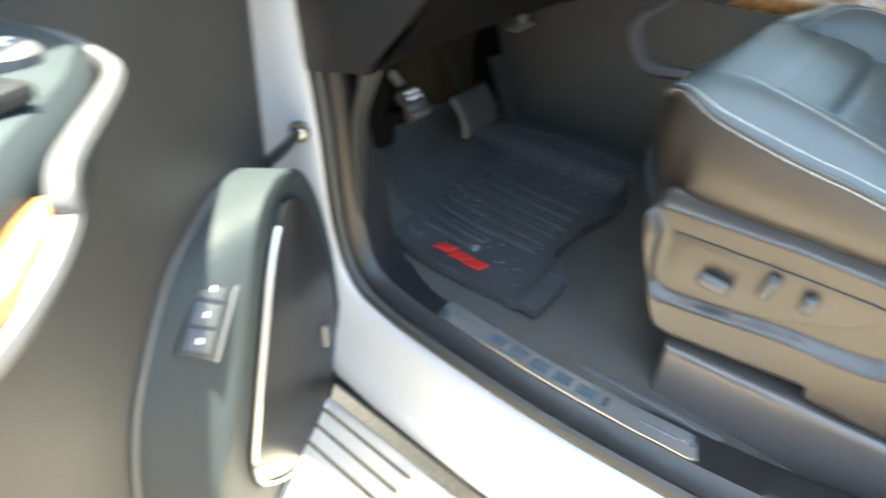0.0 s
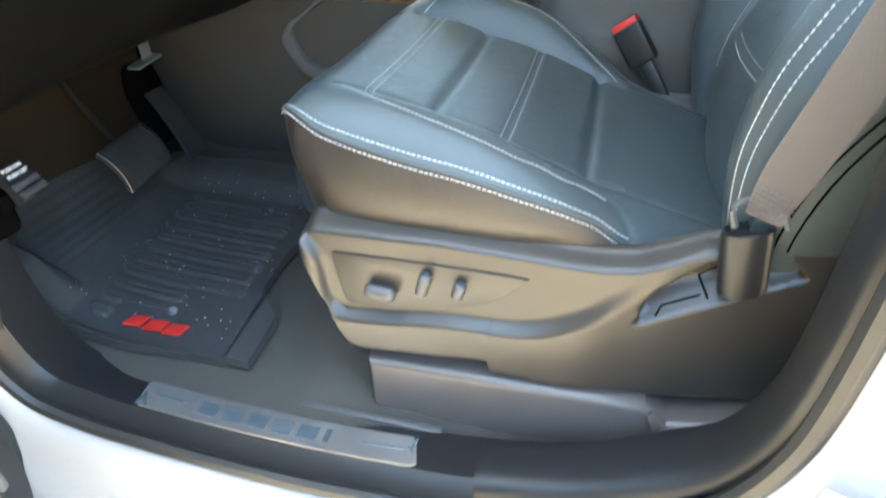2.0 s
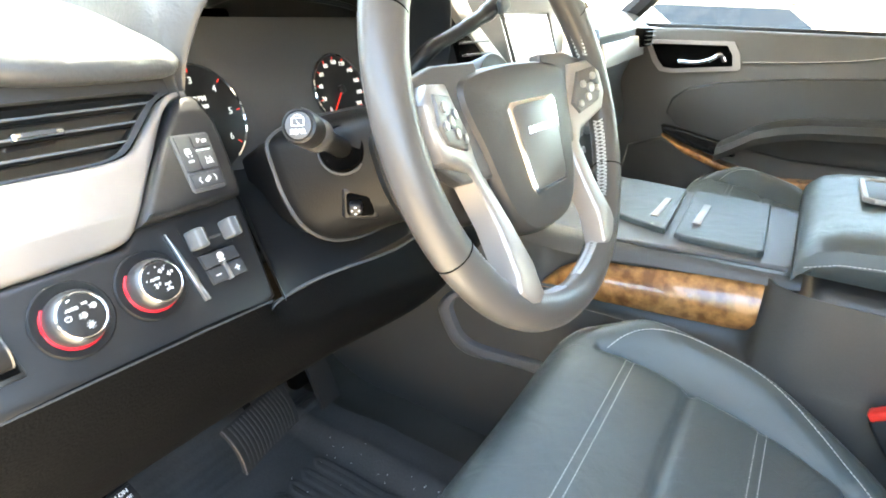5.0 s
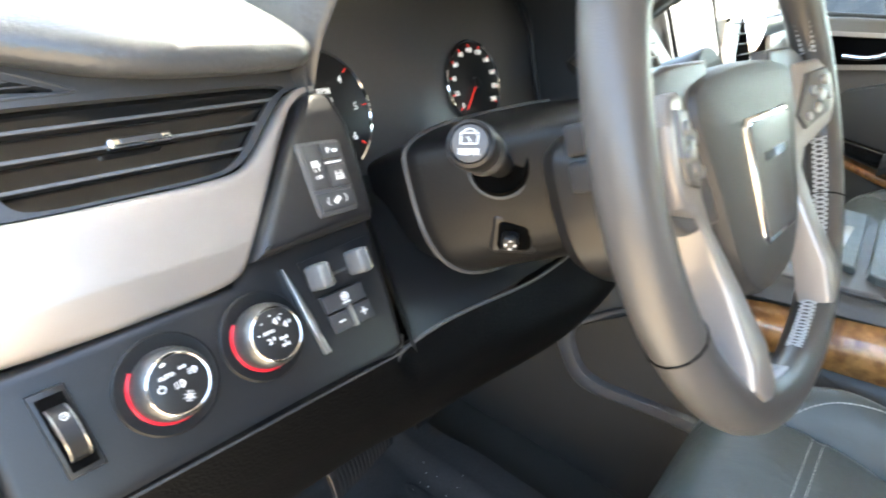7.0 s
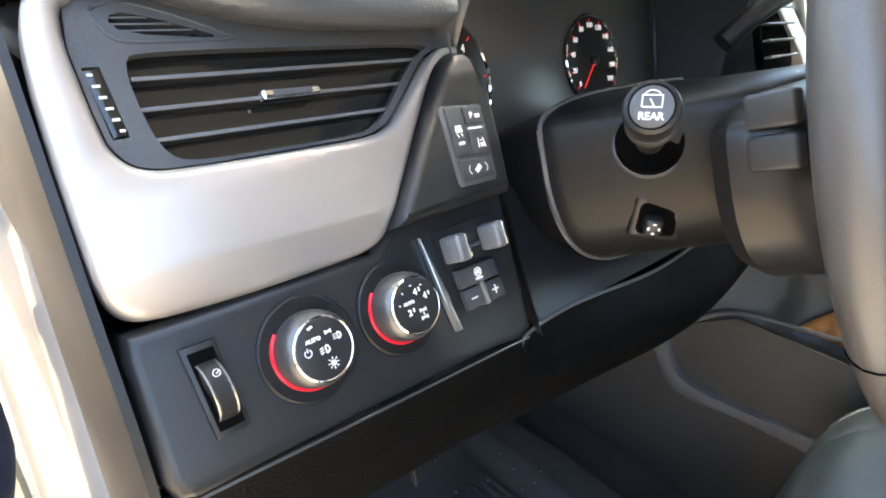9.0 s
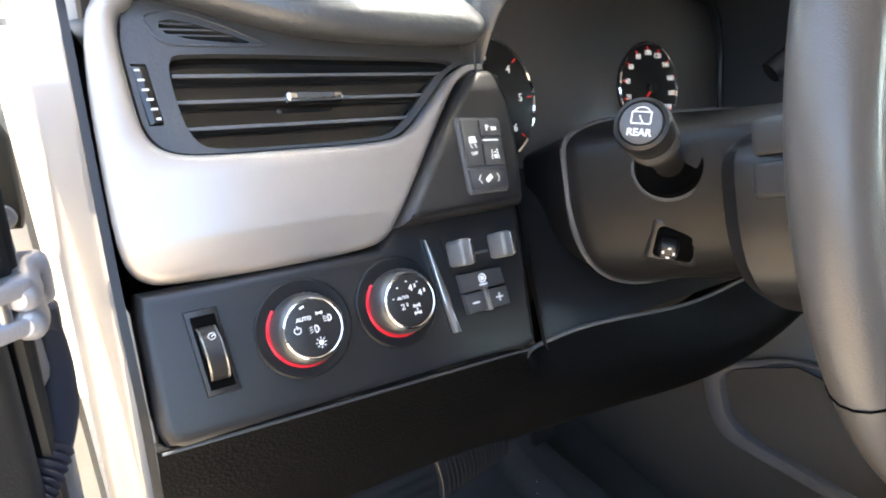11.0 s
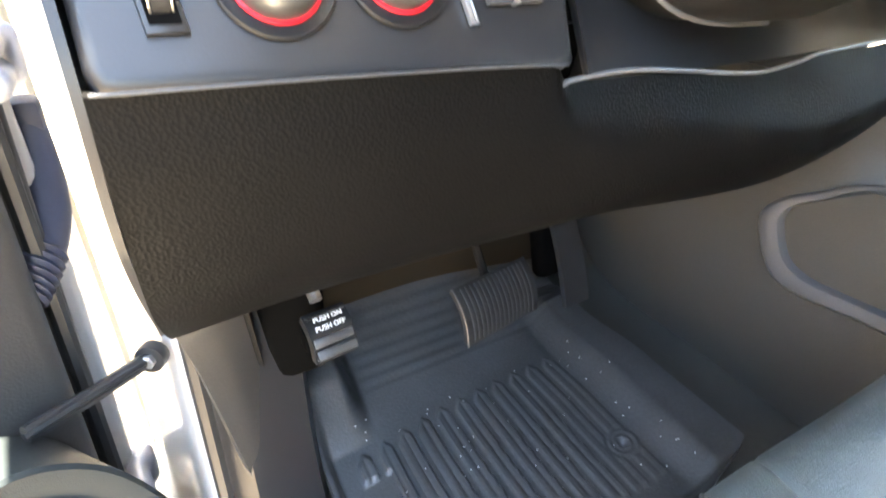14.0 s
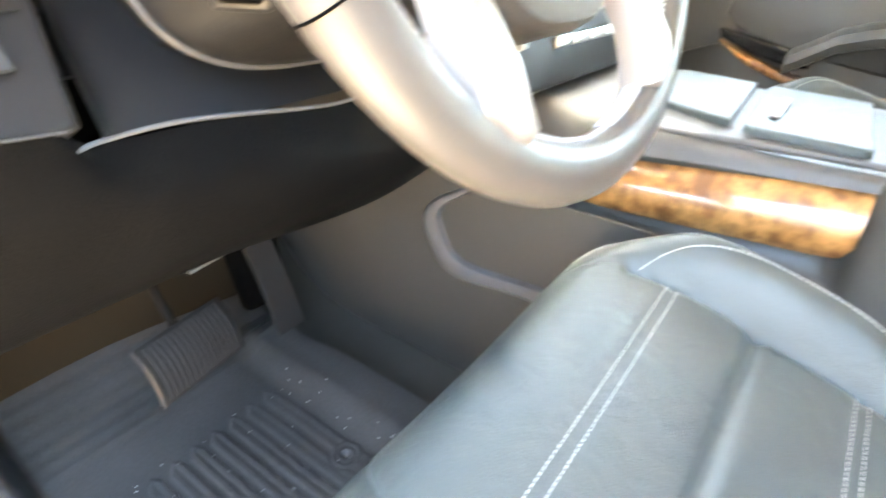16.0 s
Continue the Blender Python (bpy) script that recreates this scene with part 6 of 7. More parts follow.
part("leather_insert", fplate([(0.395, 1.205), (0.36, 1.235), (0.28, 1.260), (0.114, 1.284), (-0.08, 1.300), (-0.26, 1.312), (-0.40, 1.31), (-0.40, 1.07), (0.05, 1.065), (0.22, 1.085), (0.37, 1.125), (0.405, 1.16)], 0.018, XP + 0.004, 0.007), DOORHIDE, door_2, "black leather door insert")
part("armrest", loft([[V(XP - d, y, z0 + dz) for d, dz in ((0.0, 0.012), (0.05, 0.010), (0.075, 0.0), (0.08, -0.02), (0.07, -0.04), (0.0, -0.05))] for y, z0 in ((0.24, 1.085), (0.20, 1.110), (0.149, 1.145), (0.09, 1.165), (0.03, 1.178), (-0.12, 1.190), (-0.40, 1.20))]), DOORHIDE, door_2)
part("switch_plate", fplate([(0.408, 1.125), (0.33, 1.115), (0.22, 1.095), (0.19, 1.060), (0.23, 1.055), (0.33, 1.078), (0.40, 1.105)], 0.04, XP + 0.002, 0.004), GLOSS, door_2)
part("wood_strip", fplate([(0.402, 1.100), (0.33, 1.070), (0.228, 1.040), (0.14, 1.020), (0.057, 1.012), (-0.092, 1.028), (-0.30, 1.05), (-0.30, 1.030), (-0.092, 1.006), (0.05, 0.992), (0.14, 0.998), (0.228, 1.018), (0.33, 1.052)], 0.05, XP + 0.002, 0.006), WOOD, door_2, "burl wood strip")
part("lower_panel", fplate([(0.55, 0.66), (0.50, 1.05), (0.40, 1.09), (0.23, 1.015), (0.05, 0.99), (-0.40, 1.02), (-0.40, 0.66)], 0.035, XP + 0.002, 0.008), PLASTIC, door_2)
hb = part("handle_bezel", holed([(-y, z) for y, z in [(0.502, 1.366), (0.258, 1.372), (0.236, 1.340), (0.228, 1.302), (0.234, 1.296), (0.41, 1.276), (0.446, 1.279), (0.470, 1.305)]],
                                 [[(-y, z) for y, z in [(0.484, 1.356), (0.272, 1.361), (0.254, 1.335), (0.249, 1.306), (0.41, 1.288), (0.437, 1.290), (0.456, 1.310)]]], 0.012, V(XP + 0.004, 0, 0), FT), SILVER, door_2, "satin silver handle surround")
part("handle_well", fplate([(0.484, 1.356), (0.272, 1.361), (0.254, 1.335), (0.249, 1.306), (0.41, 1.288), (0.437, 1.290), (0.456, 1.310)], 0.003, XP + 0.004, 0), DARK, hb)
part("handle", tube(spl([(XP - 0.012, 0.395, 1.312), (XP - 0.016, 0.345, 1.312), (XP - 0.016, 0.310, 1.322), (XP - 0.014, 0.285, 1.336), (XP - 0.008, 0.272, 1.318)], 5), 0.006, 10), CHROME, hb, "chrome door handle")
part("chrome_line", tube(spl([(XP - 0.002, 0.225, 1.318), (XP - 0.002, 0.10, 1.326), (XP - 0.002, -0.02, 1.338), (XP - 0.002, -0.10, 1.352), (XP - 0.002, -0.16, 1.372), (XP - 0.002, -0.20, 1.400)], 6), 0.0034, 8), CHROME, door_2)
part("window_seal", box((XP + 0.035, 0.05, 1.406), (0.02, 0.95, 0.012), 0.004, 2), SEAL, door_2)
pf = tube([(XP + 0.03, 0.60, 1.40), (XP + 0.0, 0.40, 1.60), (XP - 0.08, 0.05, 1.74)], 0.03, 8)
part("window_frame", pf, SMOOTH, door_2)
part("window_frame", tube([(XP + 0.03, -0.40, 1.40), (XP - 0.02, -0.42, 1.60), (XP - 0.10, -0.44, 1.75)], 0.03, 8), SMOOTH, door_2)
pane = part("pane", thicken(patch([[(XP + 0.035, 0.56, 1.40), (XP + 0.01, 0.40, 1.58), (XP - 0.07, 0.05, 1.72)], [(XP + 0.035, -0.40, 1.40), (XP + 0.0, -0.41, 1.60), (XP - 0.09, -0.43, 1.74)]], 4, 4), 0.004), GLASS, door_2)
pane.visible_shadow = False
wall_r = solo("wall_right", box((1.24, -1.15, 0.93), (0.06, 1.46, 0.70), 0.01), GREY, "dark rear side wall of the far side", "wall", "structure")

# ---- floor mat ----
def smooth01(t):
    t = max(0.0, min(1.0, t))
    return t * t * (3 - 2 * t)


MATY = [(0.33, 0.636), (0.46, 0.638), (0.54, 0.640), (0.60, 0.648), (0.66, 0.666), (0.72, 0.695), (0.768, 0.722), (0.82, 0.765), (0.88, 0.83)]


def mat_z(x, y):
    z = interp(MATY, y) + 0.155 * (x + 0.45) * (1 - 0.85 * smooth01((y - 0.55) / 0.2))
    rest = smooth01((-0.385 - x) / 0.035) * smooth01((y - 0.645) / 0.06)
    z += rest * 0.055
    z += (0.024 * smooth01((x + 0.105) / 0.045) + 0.003 * smooth01((x + 0.058) / 0.03)) * smooth01((0.77 - y) / 0.05)
    z += 0.0009 * math.sin((y - 0.70) * 2 * math.pi / 0.016) * smooth01((y - 0.70) / 0.01) * smooth01((-0.02 - x) / 0.02) * (1 - rest)
    z += 0.010 * smooth01((0.385 - y) / 0.012) + 0.012 * smooth01((-0.452 - x) / 0.012) * (1 - rest)
    if -0.43 < x < -0.107:
        ph = ((x + 0.43) / 0.0300) % 1.0
        m = smooth01((y - 0.415) / 0.01) * smooth01((0.650 - 0.034 * abs(ph - 0.45) - 0.10 * max(0.0, -0.30 - x) - y) / 0.006)
        rib = smooth01(ph / 0.10) * smooth01((0.78 - ph) / 0.10) - 0.35 * math.exp(-((ph - 0.40) / 0.07) ** 2)
        if x > -0.165:
            m *= 0.45
        if (y < 0.505 and x < -0.335) or (y < 0.60 and x < -0.392):
            m *= 0.0
        z += 0.0050 * rib * m * smooth01((math.hypot(x + 0.124, y - 0.477) - 0.019) / 0.006)
    for gx, gy in ((-0.124, 0.477), (-0.389, 0.507)):
        g = math.hypot(x - gx, y - gy)
        z += 0.0022 * math.exp(-((g - 0.017) / 0.0025) ** 2) + 0.0018 * math.exp(-((g - 0.009) / 0.002) ** 2) - 0.006 * math.exp(-(g / 0.0045) ** 2)
    return z


def mat_edge(t, s):
    """Left and right limits of the mat along its length."""
    y = 0.338 + t * 0.49
    left = -0.452 - 0.016 * smooth01((y - 0.40) / 0.15) + 0.03 * smooth01((y - 0.68) / 0.08)
    right = -0.100 + 0.084 * smooth01((y - 0.338) / 0.030)
    rear = y + (0.055 * smooth01((s - 0.22) / 0.20) * (1 - 0.5 * smooth01((s - 0.6) / 0.3)) * (1 - t))
    return left + (right - left) * s, rear


rows = []
for i in range(131):
    t = i / 130
    r_ = []
    for j in range(231):
        x, y = mat_edge(t, j / 230)
        r_.append(V(x, y, mat_z(x, y)))
    rows.append(r_)
floor_mat = thing("floor_mat", (-0.23, 0.55, 0.60), "black ribbed rubber floor mat with dust specks", "floor mat")
down = V(0, 0, -0.016)
rows = [[r_[0] + down] + r_ + [r_[-1] + down] for r_ in rows]
rows = [[p + down for p in rows[0]]] + rows + [[p + down for p in rows[-1]]]
part("mat", loft(rows), RUBBER, floor_mat, "", 50)
for k, (ya, yb) in enumerate(((0.563, 0.534), (0.529, 0.499), (0.494, 0.465))):
    o = V(-0.421, (ya + yb) / 2, mat_z(-0.421, (ya + yb) / 2) + 0.0022)
    t = frame_of(V(0, 0, 1), up=(1, 0.1, 0))
    h, w = 0.021, ya - yb
    shape = [(-w / 2 - 0.003, -h / 2), (w / 2 - 0.003, -h / 2), (w / 2 + 0.003, h / 2), (-w / 2 + 0.003, h / 2)]
    part("red_emblem", prism(shape, 0.004, o, t, 0.0006, 2), REDLOGO, floor_mat, "raised red emblem shape")
random.seed(4)
specks = []
for i in range(80):
    x, y = random.uniform(-0.42, -0.06), random.uniform(0.39, 0.68)
    specks.append(box((x, y, mat_z(x, y) + 0.0006), (random.uniform(0.0006, 0.0022), random.uniform(0.0006, 0.0016), 0.0006), 0, 1, Matrix.Rotation(random.uniform(0, 3), 3, "Z")))
tagged(part("dust_specks", merge(*specks), PAPER, floor_mat, "pale dust specks"), kind="stuff")

# ---- pedals ----
def pedal_pad(c, n, w, h, d, ribs, vertical, name, label, mat=RUBBER, arch=0.010):
    t = frame_of(n)
    rows = []
    for i in range(13):
        v = -0.5 + i / 12
        rows.append([c + t @ V(w * (-0.5 + j / 16), h * v, arch * (0.25 - v * v) * 4) for j in range(17)])
    p = thing(name, c, label, "pedal")
    part("pad", thicken(loft(rows), d), mat, p)
    for k in range(ribs):
        s = -0.42 + 0.84 * k / (ribs - 1)
        if vertical:
            pts = [c + t @ V(w * s, h * v, arch * (0.25 - v * v) * 4 + 0.001) for v in [-0.45 + 0.9 * i / 8 for i in range(9)]]
        else:
            pts = [c + t @ V(w * u, h * s, arch * (0.25 - s * s) * 4 + 0.001) for u in (-0.46, 0.46)]
        part("rib", tube(pts, 0.0018, 5), mat, p)
    return p, t


brake, BKT = pedal_pad(V(-0.198, 0.672, 0.812), V(0.16, -0.86, 0.48), 0.134, 0.080, 0.010, 15, True, "brake_pedal", "black ribbed rubber brake pedal", PEDAL)
part("edge_trim", tube([V(-0.198, 0.672, 0.812) + BKT @ V(-0.068, 0.080 * v, 0.010 * (0.25 - v * v) * 4) for v in [-0.5 + i / 10 for i in range(11)]], 0.0015, 6), GRIP, brake)
part("arm", tube([(-0.200, 0.700, 0.83), (-0.205, 0.75, 0.905), (-0.215, 0.80, 1.02)], 0.0065, 8), FOOTSHADE, brake)
gas, GT = pedal_pad(V(-0.024, 0.728, 0.798), V(0.05, -0.90, 0.43), 0.050, 0.145, 0.008, 4, True, "accelerator_pedal", "tall black accelerator pedal", PEDAL, 0.004)
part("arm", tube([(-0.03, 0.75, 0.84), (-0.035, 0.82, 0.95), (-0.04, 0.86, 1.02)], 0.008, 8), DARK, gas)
# added near-black box in place of the shaded gap behind the pedal
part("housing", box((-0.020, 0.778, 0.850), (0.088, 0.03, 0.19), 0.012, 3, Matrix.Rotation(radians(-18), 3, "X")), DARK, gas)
park, PT = pedal_pad(V(-0.456, 0.606, 0.900), V(0.10, -0.80, 0.58), 0.046, 0.050, 0.010, 2, False, "parking_brake_pedal", "black parking brake pedal with white lettering", SMOOTH, 0.008)
pc = V(-0.456, 0.606, 0.900)
part("lettering", words("PUSH ON", 0.0072, pc + PT @ V(0, 0.0170, 0.0086), PT, bold=0.0001), INK, park)
part("lettering", words("PUSH OFF", 0.0072, pc + PT @ V(0, 0.0080, 0.0096), PT, bold=0.0001), INK, park)
for y in (-0.005, -0.017):
    part("grip_bar", box(pc + PT @ V(0, y, 0.0078), (0.042, 0.009, 0.003), 0.0012, 2, PT), GRIP, park)
part("arm", tube([(-0.46, 0.63, 0.925), (-0.465, 0.70, 0.98), (-0.47, 0.75, 1.05)], 0.007, 8), STEEL, park)
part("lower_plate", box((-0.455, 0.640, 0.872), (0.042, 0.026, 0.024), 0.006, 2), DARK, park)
# another added near-black box, standing for the void behind this pedal
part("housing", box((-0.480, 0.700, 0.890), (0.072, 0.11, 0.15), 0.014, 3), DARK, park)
bracket = solo("pedal_bracket", thicken(patch([[(-0.48, 0.775, 0.79), (-0.48, 0.775, 1.02)], [(-0.25, 0.80, 0.785), (-0.25, 0.78, 1.02)], [(-0.01, 0.80, 0.76), (-0.01, 0.78, 1.03)]], 4, 4), 0.004), BROWNPAD, "brown lower bulkhead liner behind pedals", "liner", "structure")

clip = thing("bracket_clip", (-0.207, 0.585, 1.03), "small bright steel bracket under the lower dash panel", "bracket")
part("tab", box((-0.207, 0.588, 0.984), (0.056, 0.022, 0.004), 0.0015, 2, Matrix.Rotation(radians(-7), 3, "Y")), STEEL, clip)
part("stay", box((-0.196, 0.592, 1.012), (0.020, 0.004, 0.058), 0.001, 2), STEEL, clip)

# ---- sill plate ----
def sill_at(y, s, lift=0.0):
    """A place on the sill's top: s runs from its outer to its inner edge."""
    near = min(OPENING, key=lambda p: abs(p.y - y) + (10 if p.z > 0.75 else 0))
    return V(XS + 0.036 + s * 0.052, y, near.z + 0.0335 - s * 0.010 + lift)


sill_plate = thing("sill_plate", (-0.52, 0.26, 0.61), "brushed metal sill plate with raised bars", "sill plate")


def on_sill(y0, y1, s0, s1, lift, slant=0.0, n=12):
    return loft([[sill_at(y0 + (y1 - y0) * i / n + slant * (s - 0.5), s, lift) for s in (s0, s0 + (s1 - s0) * 0.06, s1 - (s1 - s0) * 0.06, s1)] for i in range(n + 1)])


part("plate", thicken(loft([[sill_at(y + 0.012 * (q - 0.5), 0.48 + (q - 0.5) * 0.92 * w, 0.0022) for q in (0.0, 0.06, 0.5, 0.94, 1.0)] for y, w in ((0.462, 0.80), (0.459, 0.93), (0.454, 1.0), (0.38, 1.0), (0.30, 1.0), (0.22, 1.0), (0.14, 1.0), (0.070, 1.0), (0.065, 0.93), (0.062, 0.80))]), -0.002), ALU, sill_plate)
for ya, yb, s0, s1 in ((0.458, 0.438, 0.05, 0.55), (0.066, 0.090, 0.90, 0.40)):
    part("corner_facet", thicken(loft([[sill_at(ya, s0, 0.0048), sill_at(ya, s0, 0.0048)], [sill_at(ya, s1, 0.0048), sill_at(yb, s0, 0.0048)]]), -0.0006), BLUEBAR, sill_plate)
for k in range(6):
    ya = 0.372 - k * 0.037
    w = 0.008 if k == 5 else 0.028
    part("raised_bar", thicken(on_sill(ya, ya - w, 0.25, 0.70, 0.0052, 0.006, 2), -0.0008), BLUEBAR, sill_plate)
for ya, yb in ((0.445, 0.395), (0.135, 0.080)):
    part("line_groove", tube([sill_at(ya, 0.5, 0.0042), sill_at(yb, 0.5, 0.0042)], 0.0014, 6), BLUEBAR, sill_plate)
part("edge_ledge", box((-0.474, 0.145, 0.6135), (0.013, 0.205, 0.010), 0.003, 2, Matrix.Rotation(radians(-1.5), 3, "X")), GREY, sill_plate)
rearlow = [p for p in low if p.y < -0.02]
step = solo("sill_step_trim", ring([(-0.020, XS + 0.017), (-0.031, XS + 0.0195), (-0.0385, XS + 0.027), (-0.0415, XS + 0.040), (-0.040, XS + 0.062), (-0.034, XS + 0.082), (-0.02, XS + 0.09)], rearlow, closed=False), SMOOTH, "smooth black trim at the pillar foot", "trim", "structure")
taper(step)
groove = solo("trim_groove", ring([(-0.0195 + 0.0025 * math.cos(a), XS + 0.0150 + 0.0025 * math.sin(a)) for a in [2 * math.pi * i / 6 for i in range(6)]], rearlow, closed=False, round_=True), DARK, "thin black joint in the sill trim", "trim", "structure")
taper(groove)


# ---- running board and outer body ----
board = thing("running_board", (-0.75, 0.1, 0.0), "pale running board with dark rubber strips below the door", "running board")
part("tread", box((-0.755, 0.0, 0.405), (0.20, 2.1, 0.05), 0.015, 3), STEP, board)
for x in (-0.685, -0.715, -0.745):
    part("strip", box((x, 0.0, 0.4305), (0.0055, 1.9, 0.004), 0.0015, 2), STRIP, board)
for y in (-0.8, 0.7):
    part("bracket", box((-0.72, y, 0.20), (0.04, 0.06, 0.40), 0.005, 1), DARK, board)
rocker = solo("rocker_panel", loft([[V(-0.635, y, 0.455), V(-0.640, y, 0.44), V(-0.62, y, 0.40), V(-0.55, y, 0.36)] for y in (1.0, -1.2)]), SMOOTH, "dark lower rocker panel", "rocker", "structure")
fender = solo("fender_inner", thicken(patch([[(-0.64, 0.86, 0.45), (-0.65, 0.87, 0.9), (-0.66, 0.88, 1.30)], [(-0.80, 0.98, 0.45), (-0.80, 0.98, 0.9), (-0.79, 0.98, 1.30)]], 4, 4), 0.01), CREAM, "cream painted body behind the hinges", "fender", "structure")
bonnet = solo("bonnet", thicken(patch([[(-0.70, 1.16, 1.34), (-0.68, 1.7, 1.33), (-0.62, 2.3, 1.25)], [(0.31, 1.22, 1.40), (0.31, 1.7, 1.40), (0.31, 2.35, 1.30)], [(1.32, 1.16, 1.34), (1.30, 1.7, 1.33), (1.24, 2.3, 1.25)]], 5, 5), 0.01), PAINT, "white car bonnet beyond the windscreen", "bonnet", "structure")

label = thing("tyre_label", (-0.625, -0.31, 0.8), "white and yellow tyre sticker on the door pillar", "sticker")
LBT = frame_of(V(-0.95, 0.30, -0.05))
lo_ = V(-0.6285, -0.335, 0.80)
part("paper", box(lo_, (0.075, 0.085, 0.0008), 0, 1, LBT), PAPER, label)
part("yellow_band", box(lo_ + LBT @ V(0, 0.026, 0.0008), (0.072, 0.014, 0.0008), 0, 1, LBT), YELLOW, label)
for k in range(4):
    part("text_bar", box(lo_ + LBT @ V(0.004, 0.008 - k * 0.009, 0.0008), (0.05, 0.0022, 0.0006), 0, 1, LBT), GREY, label)
part("text_bar", box(lo_ + LBT @ V(0.0, 0.026, 0.0014), (0.06, 0.004, 0.0006), 0, 1, LBT), DARK, label)
part("wheel_mark", lathe([(0.007, 0.0004), (0.007, 0.0012)], lo_ + LBT @ V(-0.029, 0.012, 0), LBT, 16), DARK, label)

# ---- open driver's door ----
DQ = V(-0.672, 0.665, 0)
DA = radians(62)
DD, DM = V(-math.sin(DA), -math.cos(DA), 0), V(math.cos(DA), -math.sin(DA), 0)
DTT = Matrix((DD, V(0, 0, 1), DD.cross(V(0, 0, 1)))).transposed()
if DTT.col[2].dot(DM) < 0:
    DTT = Matrix((-DD, V(0, 0, 1), (-DD).cross(V(0, 0, 1)))).transposed()
FL = 1 if DTT.col[0].dot(DD) > 0 else -1


def op(l, z, p=0.0):
    """A place on the open door: along it from the hinges, height, proud of its inner panel."""
    return DQ + DD * (l - 0.025) + V(0, 0, z) + DM * p


def oplate(pts, depth, p, r=0.0, seg=3):
    return prism([(FL * l, z) for l, z in pts], depth, DQ - DD * 0.025 + DM * p, DTT, r, seg)


door_1 = thing("door_1", op(0.5, 0.45, -0.05), "open driver's door with dark inner panel", "car door", "", "structure")
part("shell", oplate([(-0.02, 0.50), (-0.03, 0.95), (-0.02, 1.34), (0.9, 1.44), (1.06, 1.38), (1.06, 0.75), (0.92, 0.47), (0.06, 0.45)], 0.07, -0.14, 0.012), PAINT, door_1, "white outer door shell")
part("inner_panel", oplate([(0.036, 0.52), (0.028, 0.95), (0.022, 1.28), (0.024, 1.35), (0.06, 1.40), (0.9, 1.42), (1.03, 1.36), (1.03, 0.76), (0.90, 0.49), (0.07, 0.47)], 0.07, -0.07, 0.02), DOORSKIN, door_1, "dark grey inner panel")
part("edge_seal", tube([op(0.018, 0.50, -0.035), op(0.012, 0.95, -0.035), op(0.008, 1.30, -0.035)], 0.008, 8), SEAL, door_1)
part("edge_seal", tube([op(-0.008, 0.50, -0.085), op(-0.014, 0.95, -0.085), op(-0.014, 1.30, -0.085)], 0.006, 8), SEAL, door_1)
part("edge_face", oplate([(0.010, 0.50), (0.0, 0.95), (-0.012, 1.36), (0.02, 1.36), (0.03, 0.95), (0.03, 0.50)], 0.09, -0.125, 0.008), SEAL, door_1, "black taped front edge of the door")
BACKO = [(0.142, 0.889), (0.215, 0.868), (0.281, 0.834), (0.345, 0.765), (0.385, 0.69), (0.40, 0.60), (0.37, 0.50), (0.23, 0.42), (0.12, 0.40), (0.05, 0.45), (0.03, 0.55), (0.035, 0.69), (0.05, 0.81), (0.09, 0.872)]
RIDGE = [(0.145, 0.901), (0.188, 0.886), (0.221, 0.844), (0.275, 0.735), (0.325, 0.66), (0.36, 0.59), (0.34, 0.50), (0.22, 0.40), (0.11, 0.39), (0.01, 0.44), (-0.018, 0.55), (-0.002, 0.69), (0.042, 0.82), (0.092, 0.884)]
GRILLE = [(0.150, 0.859), (0.187, 0.814), (0.225, 0.733), (0.274, 0.619), (0.290, 0.565), (0.271, 0.503), (0.185, 0.418), (0.117, 0.411), (0.04, 0.455), (0.005, 0.56), (0.022, 0.68), (0.055, 0.78), (0.088, 0.835), (0.12, 0.860)]


def oring(pts, p, k=5):
    return [op(q.x, q.y, p) for q in spl([(l, z, 0) for l, z in pts], k, closed=True)]


def blend(a, b, t):
    return [(x0 + (x1 - x0) * t, z0 + (z1 - z0) * t) for (x0, z0), (x1, z1) in zip(a, b)]


hs = loft([oring(BACKO, -0.03), oring(BACKO, 0.0), oring(blend(BACKO, RIDGE, 0.06), 0.006), oring(blend(BACKO, RIDGE, 0.5), 0.034), oring(blend(BACKO, RIDGE, 0.93), 0.062), oring(RIDGE, 0.0675),
           oring(blend(RIDGE, GRILLE, 0.12), 0.070), oring(blend(RIDGE, GRILLE, 0.9), 0.066), oring(GRILLE, 0.064)], closed=True)
bmesh.ops.recalc_face_normals(hs, faces=hs.faces)
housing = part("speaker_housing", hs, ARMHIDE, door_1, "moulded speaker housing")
part("housing_bead", tube(oring(BACKO, 0.003)[2:34], 0.004, 6), GREY, housing)
part("speaker_grille", oplate([(q.x, q.y) for q in spl([(l, z, 0) for l, z in GRILLE], 5, closed=True)], 0.010, 0.061, 0.003), SMOOTH, housing, "dark perforated speaker grille")
part("grille_trim", tube(oring(GRILLE, 0.0715)[2:39], 0.0042, 8), STEEL, housing, "satin metal edge of the grille")
part("courtesy_light", box(op(0.062, 0.585, 0.075), (0.012, 0.044, 0.012), 0.003, 2, DTT), RIMGREY, housing, "small white courtesy light")
my = (DD * -0.70 + V(0, 0, 0.71)).normalized()
mz = (DD * 0.47 + V(0, 0, 0.47) + DM * 0.525).normalized()
MT = Matrix((my.cross(mz), my, mz)).transposed()
mo = op(0.266, 0.806, 0.039)
mem = part("memory_panel", box(mo, (0.040, 0.120, 0.006), 0.002, 2, MT), SMOOTH, housing, "seat memory button panel")
